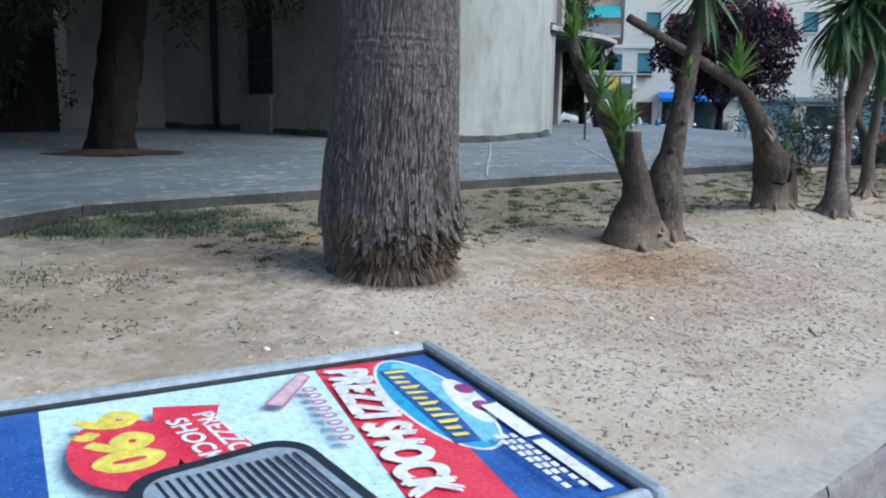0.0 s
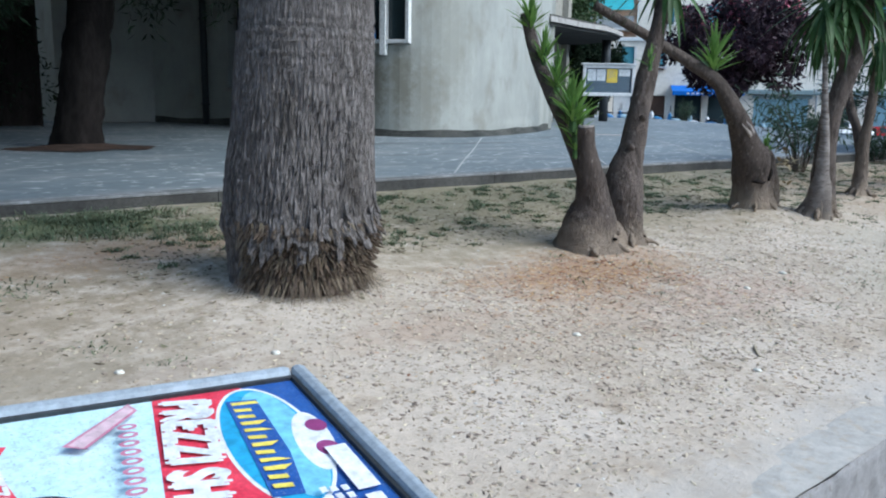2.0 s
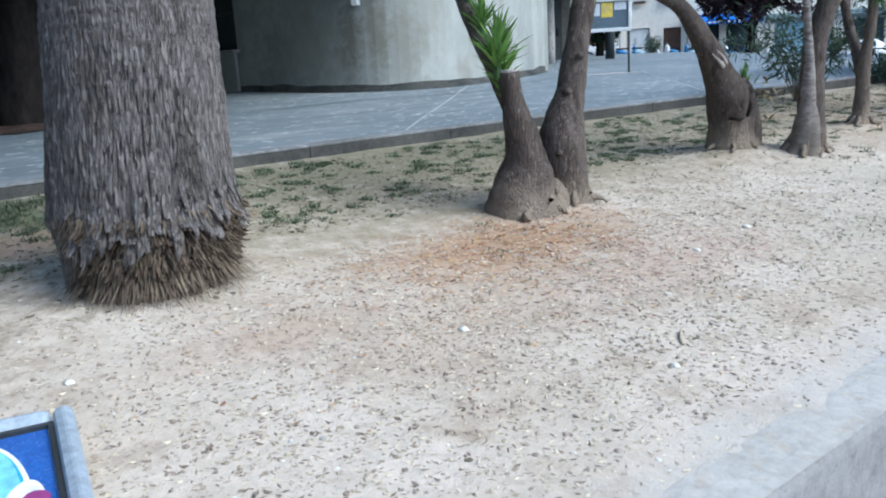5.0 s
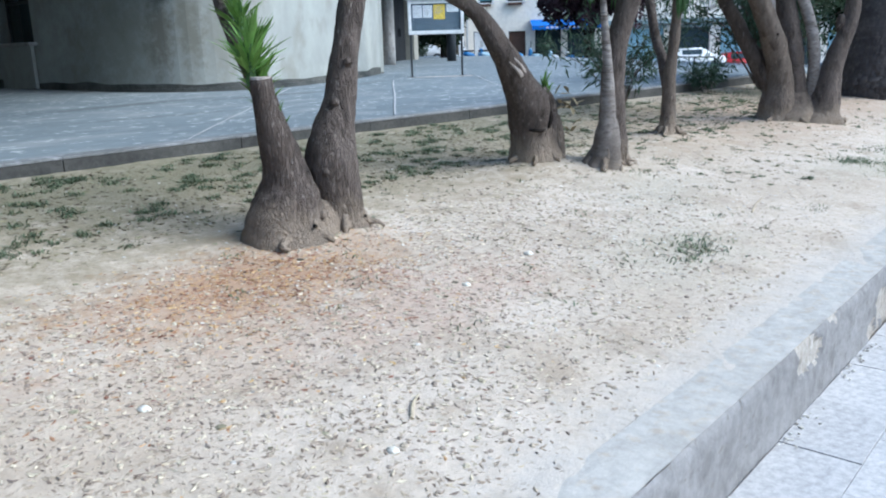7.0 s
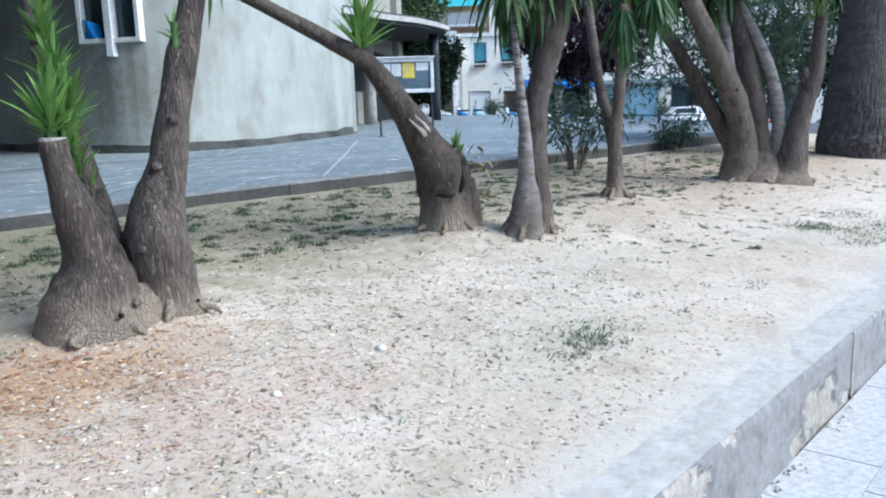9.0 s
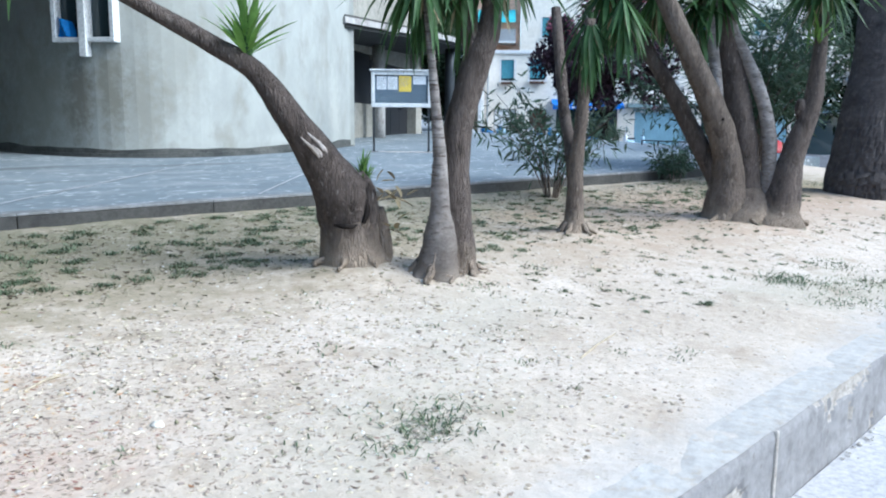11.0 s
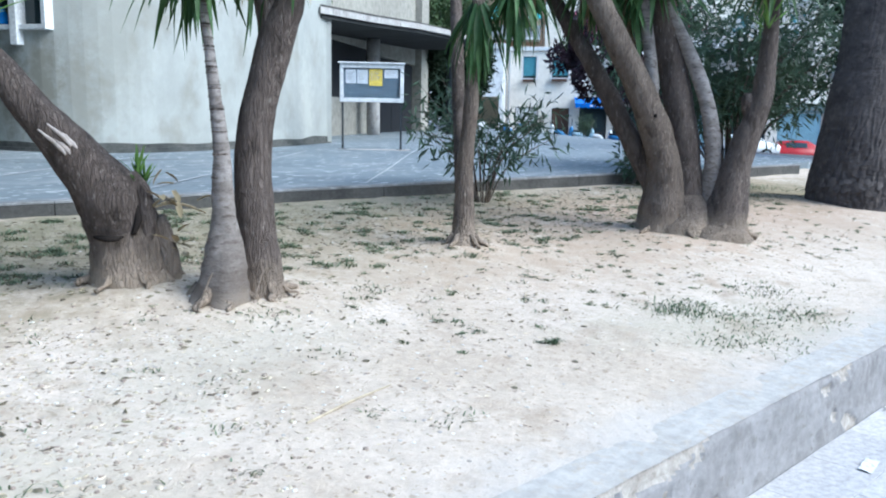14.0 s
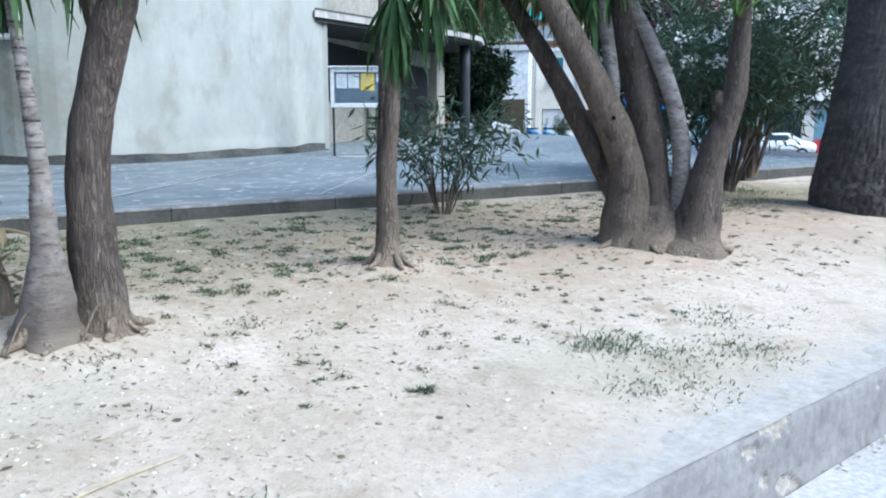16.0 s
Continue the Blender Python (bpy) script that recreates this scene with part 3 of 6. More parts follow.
HOLES = [(s_near(9.3, 17.2), s_near(9.5, 15.95), 1.62, 4.3), (s_near(9.82, 12.98), s_near(10.5, 12.19), 2.44, 3.6)]


def curved(bm, s0, s1, z0, z1, out0, out1, step=0.2):
    """A block that follows the wall, from out0 to out1 beyond its face."""
    n = max(1, int((s1 - s0) / step))
    for i in range(n):
        a, b = s0 + (s1 - s0) * i / n, s0 + (s1 - s0) * (i + 1) / n
        quad = [on_wall(a, out1)[0], on_wall(b, out1)[0], on_wall(b, out0)[0], on_wall(a, out0)[0]]
        lo = [bm.verts.new((q.x, q.y, z0)) for q in quad]
        hi = [bm.verts.new((q.x, q.y, z1)) for q in quad]
        for f in ((lo[0], lo[1], hi[1], hi[0]), (lo[2], lo[3], hi[3], hi[2]), hi, lo[::-1]):
            bm.faces.new(f)
        if i == 0:
            bm.faces.new((lo[3], lo[0], hi[0], hi[3]))
        if i == n - 1:
            bm.faces.new((lo[1], lo[2], hi[2], hi[1]))
    bmesh.ops.remove_doubles(bm, verts=bm.verts, dist=1e-4)
    bmesh.ops.recalc_face_normals(bm, faces=bm.faces)
    return bm


bm = bmesh.new()
cuts = [0.0] + [v for h in HOLES for v in h[:2]] + [run[-1]]
for a, b in zip(cuts, cuts[1:]):
    hole = [h for h in HOLES if abs(h[0] - a) < 1e-6]
    spans = [(Z_FOOT, hole[0][2]), (hole[0][3], H_TOP)] if hole else [(Z_FOOT, H_TOP)]
    for z0, z1 in spans:
        b2 = bmesh.new()
        curved(b2, a, b, z0, z1, -0.4, 0.0)
        tmp = bpy.data.meshes.new("tmp")
        b2.to_mesh(tmp)
        b2.free()
        bm.from_mesh(tmp)
        bpy.data.meshes.remove(tmp)
wall = solid("wall_round", bm, RENDER, "curved grey-beige rendered wall with water stains", "wall", "structure")
# damp skirting and the ledge's shadow as one dark colour, ragged along its top
bm = bmesh.new()
n = 260
top = [0.13 + 0.05 * noise.noise((k * 0.09, 0, 2)) + 0.07 * max(0, noise.noise((k * 0.05, 4, 2))) for k in range(n + 1)]
for k in range(n):
    a, b = run[-1] * k / n, run[-1] * (k + 1) / n
    (p, _), (q, _) = on_wall(a, 0.006), on_wall(b, 0.006)
    za, zb = plaza_z(p.y), plaza_z(q.y)
    bm.faces.new([bm.verts.new(v) for v in ((p.x, p.y, za - 0.2), (q.x, q.y, zb - 0.2), (q.x, q.y, zb + top[k + 1]), (p.x, p.y, za + top[k]))])
bmesh.ops.remove_doubles(bm, verts=bm.verts, dist=1e-4)
part("damp_stain", bm, DAMP_SHADE, wall, "dark band of damp and ledge shadow along the wall foot")
part("plinth", curved(bmesh.new(), 0, run[-1], 0.2, 0.74, -0.02, 0.07), DAMP_SHADE, wall, "low dark plinth")

def frame_at(s, z, out=0.0):
    p, nrm = on_wall(s, out)
    d = Vector((-nrm.y, nrm.x))
    return Matrix(((d.x, -nrm.x, 0, p.x), (d.y, -nrm.y, 0, p.y), (0, 0, 1, z), (0, 0, 0, 1)))


# tall dark window with a low sill
s0, s1, z0, z1 = HOLES[0]
win = thing("window_1", frame_at((s0 + s1) / 2, z0), "tall dark recessed window with a concrete sill", "window", "", "structure")
w = (s1 - s0) / 2
part("window_frame", box(box(boxm(-w, -w + 0.06, 0.2, 0.26, 0, z1 - z0), w - 0.06, w, 0.2, 0.26, 0, z1 - z0), -w + 0.06, w - 0.06, 0.2, 0.26, 0.72, 0.78), IRON, win)
part("pane", boxm(-w + 0.06, w - 0.06, 0.22, 0.24, 0.0, z1 - z0), GLASS, win)
part("window_sill", boxm(-w - 0.12, w + 0.08, -0.12, 0.19, -0.07, -0.003, 0.01), CONCRETE, win, "weathered concrete sill")
part("apron", boxm(-w - 0.06, w + 0.02, -0.07, 0.0, -0.86, -0.072, 0.01), RENDER, win, "stained panel under the sill")
# small projecting window with white frame
s0, s1, z0, z1 = HOLES[1]
win = thing("window_2", frame_at((s0 + s1) / 2, z0), "white projecting window frame with a blue cloth inside", "window", "", "structure")
w = (s1 - s0) / 2
bm = boxm(-w, w, -0.1, 0.1, 0.0, 0.07, 0.008)
box(bm, -w, w, -0.1, 0.1, z1 - z0 - 0.07, z1 - z0, 0.008)
box(bm, -w, -w + 0.07, -0.1, 0.1, 0.071, z1 - z0 - 0.071, 0.008)
box(bm, w - 0.07, w, -0.1, 0.1, 0.071, z1 - z0 - 0.071, 0.008)
part("window_frame", bm, WHITE, win)
part("mullion", boxm(-0.05, 0.07, -0.14, 0.08, -0.22, z1 - z0 - 0.075, 0.01), WHITE, win, "white upright that runs on below the frame")
part("pane", boxm(-w + 0.07, w - 0.07, 0.06, 0.075, 0.07, z1 - z0 - 0.07), GLASS, win)
bm = sheet(bmesh.new(), 8, 6, lambda a, b: (-w + 0.08 + 0.28 * a, -0.06 + 0.05 * math.sin(7 * a + 3 * b), 0.08 + 0.3 * b * (1 - 0.3 * a)))
part("cloth", bm, plain("blue_cloth", (0.03, 0.22, 0.6), 0.8), win, "crumpled blue cloth")
# rain pipe
p, nrm = on_wall(s_near(8.95, 17.75), 0.1)
pipe = thing("rain_pipe", Matrix.Translation((p.x, p.y, 0.72)), "dark iron rain pipe fixed to the wall", "pipe")
part("tube", cylinder(bmesh.new(), 0, 0, -0.05, 8.2, 0.075, 14), IRON, pipe, smooth=True)
for z in (0.5, 2.4, 4.4):
    part("bracket", cylinder(bmesh.new(), 0, 0, z, z + 0.05, 0.1, 14), IRON, pipe)

# closing walls, recessed entrance, canopy and columns
end = wall_line[-1]
bm = boxm(0, 0.4, 0, 4.2, 0.2, H_TOP, m=Matrix.Translation((end.x - 0.35, end.y + 0.02, 0)) @ Matrix.Rotation(radians(-12), 4, "Z"))
solid("wall_return", bm, RENDER, "grey rendered side wall of the entrance", "wall", "structure")
REC = Matrix.Translation((17.5, 16.4, 0)) @ Matrix.Rotation(math.atan2(0.55, 0.83), 4, "Z")
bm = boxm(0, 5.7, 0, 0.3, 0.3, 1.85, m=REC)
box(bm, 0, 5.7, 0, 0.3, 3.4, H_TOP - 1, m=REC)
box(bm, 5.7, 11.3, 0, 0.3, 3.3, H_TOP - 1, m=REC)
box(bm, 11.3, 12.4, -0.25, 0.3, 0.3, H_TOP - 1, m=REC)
# copy of the wall render, darkened in colour for the canopy's shade
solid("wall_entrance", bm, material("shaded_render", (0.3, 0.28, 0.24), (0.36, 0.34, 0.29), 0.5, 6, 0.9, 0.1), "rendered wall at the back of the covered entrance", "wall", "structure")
solid("wall_inner", boxm(-0.5, 10.35, 2.2, 2.4, 0.3, 4, m=REC), SHADE, "inner wall coloured dark behind the entrance openings", "wall", "structure")
# glazing and door leaves are near-black: the entrance's dimness is in their colour
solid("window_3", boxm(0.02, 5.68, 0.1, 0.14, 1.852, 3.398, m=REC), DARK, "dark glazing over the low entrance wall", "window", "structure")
door = thing("door_1", REC @ Matrix.Translation((5.72, 0.1, 0.8)), "near-black leaves in a row filling the dark entrance doorway", "door", "", "structure")
for k in range(4):
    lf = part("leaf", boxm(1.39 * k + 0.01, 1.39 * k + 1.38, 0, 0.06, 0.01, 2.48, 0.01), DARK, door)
    part("handle", boxm(1.39 * k + (1.2 if k % 2 == 0 else 0.12), 1.39 * k + (1.23 if k % 2 == 0 else 0.15), -0.06, -0.002, 0.95, 1.25, 0.008), IRON, lf)
for x, y, rad, mat, lab in ((21.6, 18.55, 0.2, CONCRETE, "round grey concrete column under the canopy"), (25.4, 19.1, 0.17, IRON, "slim dark grey column under the canopy")):
    c = thing("column", Matrix.Translation((x, y, plaza_z(y))), lab, "column", "entrance columns")
    part("shaft", cylinder(bmesh.new(), 0, 0, -0.05, 3.38 + 0.06 * (x - 18) - plaza_z(y), rad, 24), mat, c, smooth=True)
# near-black underside: the canopy's own shade is put into the colour
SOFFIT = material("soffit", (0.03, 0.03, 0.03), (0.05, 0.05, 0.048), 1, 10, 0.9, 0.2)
CAN = [(16.55, 14.05), (18.6, 14.7), (20.8, 15.7), (23.0, 17.0), (25.4, 18.5), (27.3, 20.3), (28.3, 22.6), (28.4, 24.5), (22.0, 24.5), (17.0, 18.5)]
canopy = thing("canopy", Matrix.Identity(4), "concrete entrance canopy with weathered pale fascia", "canopy", "", "structure")


def pitched(bm):
    """The canopy rises a little towards its tip."""
    for v in bm.verts:
        v.co.z += 0.06 * max(0.0, v.co.x - 18)
    return bm


part("slab", pitched(prism(bmesh.new(), CAN, 3.36, 3.44)), SOFFIT, canopy, "soffit coloured near-black for the shade under the canopy")
cc = Vector((22.0, 20.5))
CAN2 = [tuple(Vector(p) + (Vector(p) - cc).normalized() * 0.12) for p in CAN]
part("fascia", pitched(prism(bmesh.new(), CAN2, 3.444, 3.58)), CONCRETE, canopy, "pale flaking edge")
part("gutter_lip", pitched(prism(bmesh.new(), CAN, 3.584, 3.64)), DARK_CONCRETE, canopy)
# the rest of the building, which closes it behind
bm = boxm(6.0, 16.4, 19.0, 27.0, 0.2, H_TOP - 0.2)
solid("wall_rear", bm, RENDER, "plain rear block of the round building", "wall", "structure")
solid("roof", boxm(9.9, 16.4, 14.0, 19.0, H_TOP - 0.3, H_TOP - 0.05), CONCRETE, "flat concrete roof", "roof", "structure")

# plain walls added out of view, west and north, to cut skylight
solid("wall_west", boxm(-7.3, -7.0, 8.0, 32.0, 0.0, 15.0, 0.01), RENDER, "unseen plain wall added to cut skylight over the square", "wall", "structure")
solid("wall_north", boxm(-7.0, 5.2, 31.7, 32.0, 0.0, 15.0, 0.01), RENDER, "unseen plain wall added behind the hedge", "wall", "structure")

# ---- planting ----
def limb(pts, mat, parent, base, name="trunk", rough=0.1, ribs=0.06, seg=28, per=8, freq=5.0, label=""):
    bm = tube(bmesh.new(), pts, seg, per, rough, freq, ribs)
    bmesh.ops.transform(bm, matrix=Matrix.Translation([-v for v in base]), verts=bm.verts)
    return part(name, bm, mat, parent, label, smooth=True)


def blade_mesh(name, length, width, droop, mat, fold=0.35, segs=6):
    """A sword leaf that leaves the origin along +y and bends down by droop radians."""
    bm = bmesh.new()
    rows = []
    pos, ang = Vector((0, 0, 0)), 0.0
    for i in range(segs + 1):
        t = i / segs
        w = width * (0.65 + 0.7 * t) if t < 0.5 else width * 2.0 * (1 - t) ** 0.8 * 0.92
        w = max(w, 0.0015) / 2
        c, s = math.cos(ang), math.sin(ang)
        up = Vector((0, s, c))
        rows.append([bm.verts.new(pos + Vector((-w, 0, 0)) + up * w * fold), bm.verts.new(pos), bm.verts.new(pos + Vector((w, 0, 0)) + up * w * fold)])
        pos = pos + Vector((0, c, -s)) * (length / segs)
        ang += droop / segs * (0.5 + t)
    for a, b in zip(rows, rows[1:]):
        for k in (0, 1):
            bm.faces.new((a[k], a[k + 1], b[k + 1], b[k]))
    me = mesh_of(bm, name, mat)
    me.shade_smooth()
    return me


BLADES = {
    "young": [blade_mesh("leaf", l, w, d, YOUNG) for l, w, d in ((0.24, 0.026, 0.15), (0.3, 0.03, 0.35), (0.2, 0.024, -0.1))],
    "arch": [blade_mesh("leaf", l, w, d, BLADE) for l, w, d in ((0.6, 0.05, 0.7), (0.68, 0.052, 1.0), (0.55, 0.046, 0.4))],
    "hang": [blade_mesh("leaf", l, w, d, BLADE) for l, w, d in ((0.66, 0.048, 0.15), (0.76, 0.052, 0.3), (0.58, 0.046, 0.05))],
    "dead": [blade_mesh("leaf", l, w, d, DEADLEAF) for l, w, d in ((0.5, 0.03, 0.3), (0.58, 0.034, 0.5))]}


def rosette(parent, at, count, kinds, lo, hi, seed, size=1.0, lean=(0, 0), rise=0.0, name="crown", label="", bias=1.0):
    """A head of leaves: each leaf is a piece; lo and hi are their pitch in degrees above the level."""
    rr = random.Random(seed)
    crown = new(name, mesh_of(cylinder(bmesh.new(), 0, 0, -0.06 * size, 0.06 * size + rise, 0.03 * size, 8), "core", BLADE))
    crown.parent = parent
    crown.location = at
    if label:
        crown["label"] = label
    for i in range(count):
        f = (i + 0.5) / count
        k = kinds[int(f * len(kinds)) % len(kinds)] if len(kinds) > 1 else kinds[0]
        pitch = lo + (hi - lo) * f ** bias + rr.uniform(-12, 12)
        yaw = i * 137.5 + rr.uniform(-15, 15)
        leaf = new("leaf", rr.choice(BLADES[k]))
        leaf.parent = crown
        q = size * rr.uniform(0.75, 1.15)
        leaf.matrix_basis = pose(lean[0] * f, lean[1] * f, rise * f) @ Matrix.Rotation(radians(yaw), 4, "Z") @ Matrix.Rotation(radians(pitch), 4, "X") @ Matrix.Rotation(radians(rr.uniform(-25, 25)), 4, "Y") @ Matrix.Diagonal((q, q, q, 1))
    return crown


def cloud(clusters, length, width, seed, droop=0.0, flat=0.5):
    """Many small pointed leaves round cluster centres (x, y, z, radius, count)."""
    rs = np.random.RandomState(seed)
    verts, faces = [], []
    for cx, cy, cz, r, n in clusters:
        d = rs.normal(size=(n, 3))
        d /= np.linalg.norm(d, axis=1)[:, None] + 1e-9
        p = np.array((cx, cy, cz)) + d * (r * rs.uniform(0.25, 1.0, (n, 1)) ** 0.6)
        ax = d + rs.normal(scale=0.7, size=(n, 3)) + np.array((0, 0, -droop))
        ax /= np.linalg.norm(ax, axis=1)[:, None] + 1e-9
        side = np.cross(ax, rs.normal(size=(n, 3)))
        side /= np.linalg.norm(side, axis=1)[:, None] + 1e-9
        ll = length * rs.uniform(0.6, 1.3, (n, 1))
        ww = width * rs.uniform(0.6, 1.3, (n, 1)) / 2
        nrm = np.cross(ax, side)
        a, t = p, p + ax * ll
        b, c = p + ax * ll * 0.45 + side * ww + nrm * ww * flat, p + ax * ll * 0.45 - side * ww + nrm * ww * flat
        base = len(verts)
        q = np.stack((a, b, t, c), 1).reshape(-1, 3)
        verts.extend(map(tuple, q))
        faces.extend([(base + 4 * i, base + 4 * i + 1, base + 4 * i + 2) for i in range(n)])
        faces.extend([(base + 4 * i, base + 4 * i + 2, base + 4 * i + 3) for i in range(n)])
    return from_arrays(verts, faces)


def clusters_in(cx, cy, cz, rx, ry, rz, m, r, n, seed, hollow=0.45):
    rr = random.Random(seed)
    out = []
    while len(out) < m:
        v = Vector((rr.uniform(-1, 1), rr.uniform(-1, 1), rr.uniform(-1, 1)))
        if hollow < v.length < 1.0:
            k = rr.uniform(0.6, 1.3)
            out.append((cx + v.x * rx, cy + v.y * ry, cz + v.z * rz, r * k, int(n * k)))
    return out


def under(ob, base):
    """Moves a part made in world places under a thing that stands at base."""
    ob.data.transform(Matrix.Translation([-v for v in base]))
    return ob


# -- big palm --
def palm_trunk(base, pts, mat, seg, rings, ridge, seed):
    line = spline(pts, rings)
    bm = bmesh.new()
    prev = None
    for i, q in enumerate(line):
        ring = []
        for k in range(seg):
            t = 2 * math.pi * k / seg
            c, s = math.cos(t), math.sin(t)
            z = q[2]
            low = max(0.35, min(1.0, (1.5 - (z - base[2])) / 0.7))
            slit = noise.noise((c * 30 + seed, s * 30, z * 4.2))
            rd = ridge * low * (0.35 - 1.2 * math.exp(-(slit / 0.1) ** 2) + 0.6 * noise.noise((c * 40, s * 40, z * 11)))
            rd += 0.0035 * math.sin(z * 130 + 3 * noise.noise((c * 4, s * 4, z * 3))) * (1.2 - low)
            rd += 0.008 * noise.noise((c * 2, s * 2, z * 3)) + 0.003 * noise.noise((c * 3, s * 3, z * 40))
            rr = q[3] + rd
            ring.append(bm.verts.new((q[0] + c * rr - base[0], q[1] + s * rr - base[1], z - base[2])))
        if prev:
            for k in range(seg):
                bm.faces.new((prev[k], prev[(k + 1) % seg], ring[(k + 1) % seg], ring[k]))
        prev = ring
    bm.faces.new(prev)
    return bm


PB = (2.92, 3.68, soil_z(2.92, 3.68))
palm = thing("palm_tree", Matrix.Translation(PB), "thick grey-brown palm trunk with slit bark and frayed skirt", "palm tree")
prof = [(2.91, 3.68, 0.15, 0.36), (2.91, 3.68, 0.36, 0.365), (2.92, 3.68, 0.55, 0.385), (2.92, 3.68, 0.63, 0.41), (2.93, 3.68, 0.74, 0.405), (2.94, 3.68, 0.95, 0.39), (2.96, 3.68, 1.25, 0.372), (2.98, 3.68, 1.6, 0.36), (3.0, 3.68, 1.95, 0.346), (3.06, 3.68, 4.6, 0.33)]
part("trunk", palm_trunk(PB, prof, PALM, 400, 20, 0.011, 3), PALM, palm, smooth=False)


def shard(l, w, d, seed):
    rr = random.Random(seed)
    bm = bmesh.new()
    a = [bm.verts.new((x * w, y, z)) for x, y, z in ((-0.5, 0, 0), (0.5, 0, 0), (0.55, d * 0.7, -l * 0.5), (-0.5, d * 0.6, -l * 0.5))]
    t = [bm.verts.new((x * w, d + 0.012, -l * k)) for x, k in ((-0.3, 0.86 + rr.uniform(-0.1, 0.1)), (0.3, 1.0))]
    b = [bm.verts.new((x * w, y - 0.02, z)) for x, y, z in ((-0.5, 0, 0), (0.5, 0, 0), (0.5, d * 0.7, -l * 0.5), (-0.5, d * 0.6, -l * 0.5))]
    bm.faces.new((a[0], a[3], a[2], a[1]))
    bm.faces.new((a[3], t[0], t[1], a[2]))
    bm.faces.new((b[0], b[1], b[2], b[3]))
    bm.faces.new((b[3], b[2], t[1], t[0]))
    bm.faces.new((a[0], b[0], b[3], a[3]))
    bm.faces.new((a[1], a[2], b[2], b[1]))
    bm.faces.new((a[3], b[3], t[0]))
    bm.faces.new((a[2], t[1], b[2]))
    bmesh.ops.recalc_face_normals(bm, faces=bm.faces)
    return bm


SCALES = [mesh_of(shard(l, w, d, i), "bark_scale", PALM) for i, (l, w, d) in enumerate(((0.11, 0.03, 0.004), (0.14, 0.026, 0.006), (0.09, 0.036, 0.003), (0.12, 0.022, 0.006)))]
ROOTS = [mesh_of(shard(l, w, d, 9 + i), "root_stub", FIBRE) for i, (l, w, d) in enumerate(((0.035, 0.014, 0.02), (0.045, 0.012, 0.024), (0.03, 0.016, 0.018), (0.05, 0.011, 0.028)))]
ROOTS_B = [mesh_of(shard(l, w, d, 19 + i), "root_stub", PALM_B) for i, (l, w, d) in enumerate(((0.07, 0.05, 0.012), (0.1, 0.04, 0.01), (0.06, 0.06, 0.014)))]
rr = random.Random(2)


def ring_pieces(count, z_lo, z_hi, rad, meshes, name, tilt=0.0, wave=0.0):
    for i in range(count):
        t = radians(205) + radians(190) * (i / count) + rr.uniform(-0.03, 0.03)
        z = rr.uniform(z_lo, z_hi) + wave * noise.noise((math.cos(t) * 3, math.sin(t) * 3, 0))
        ob = new(name, rr.choice(meshes))
        ob.parent = palm
        k = rr.uniform(0.8, 1.3)
        ob.matrix_basis = Matrix.Rotation(t, 4, "Z") @ Matrix.Translation((rad(z) + rr.uniform(-0.012, 0.008), 0, z)) @ Matrix.Rotation(radians(-90), 4, "Z") @ pose(0, 0, 0, tilt + rr.uniform(-8, 8), rr.uniform(-12, 12), 0) @ Matrix.Diagonal((k, k, k, 1))


ring_pieces(110, 0.3, 0.36, lambda z: 0.418, SCALES, "bark_scale", 8, 0.13)
ring_pieces(22, 0.38, 0.44, lambda z: 0.408, SCALES, "bark_scale", 5, 0.08)
ring_pieces(290, 0.06, 0.33, lambda z: 0.362 + 0.17 * z, ROOTS, "root_stub", 10, 0.03)
# the finest fringe, too small to tell apart
verts, faces = [], []
for i in range(2200):
    t, z = radians(190) + radians(220) * rr.random(), rr.uniform(-0.04, 0.34)
    r0, l, w = 0.368 + 0.15 * max(0.0, z), rr.uniform(0.02, 0.06), 0.006
    c, s = math.cos(t), math.sin(t)
    b = len(verts)
    verts += [(c * r0 - s * w, s * r0 + c * w, z), (c * r0 + s * w, s * r0 - c * w, z), (c * (r0 + 0.6 * l) + rr.uniform(-0.02, 0.02), s * (r0 + 0.6 * l) + rr.uniform(-0.02, 0.02), z - l)]
    faces.append((b, b + 1, b + 2))
for i in range(420):
    t, z = radians(190) + radians(220) * rr.random(), rr.uniform(0.0, 0.05)
    l, w, yaw = rr.uniform(0.05, 0.17), 0.004, rr.uniform(-0.5, 0.5)
    c, s = math.cos(t), math.sin(t)
    b = len(verts)
    e = (c * 0.36 + math.cos(t + yaw) * l, s * 0.36 + math.sin(t + yaw) * l)
    verts += [(c * 0.36 - s * w, s * 0.36 + c * w, z + 0.05), (c * 0.36 + s * w, s * 0.36 - c * w, z + 0.05), (e[0], e[1], soil_z(PB[0] + e[0], PB[1] + e[1]) - PB[2] + 0.006)]
    faces.append((b, b + 1, b + 2))
pieces("fringe", from_arrays(verts, faces), island_vary(material("fringe", (0.1, 0.074, 0.053), (0.21, 0.16, 0.115), 8, 60, 0.95, 0.0), 0.5), palm, "frayed brown root fringe", "", "stuff")

# its unseen head of arching fronds, added high above the path for shade
verts, faces = [], []
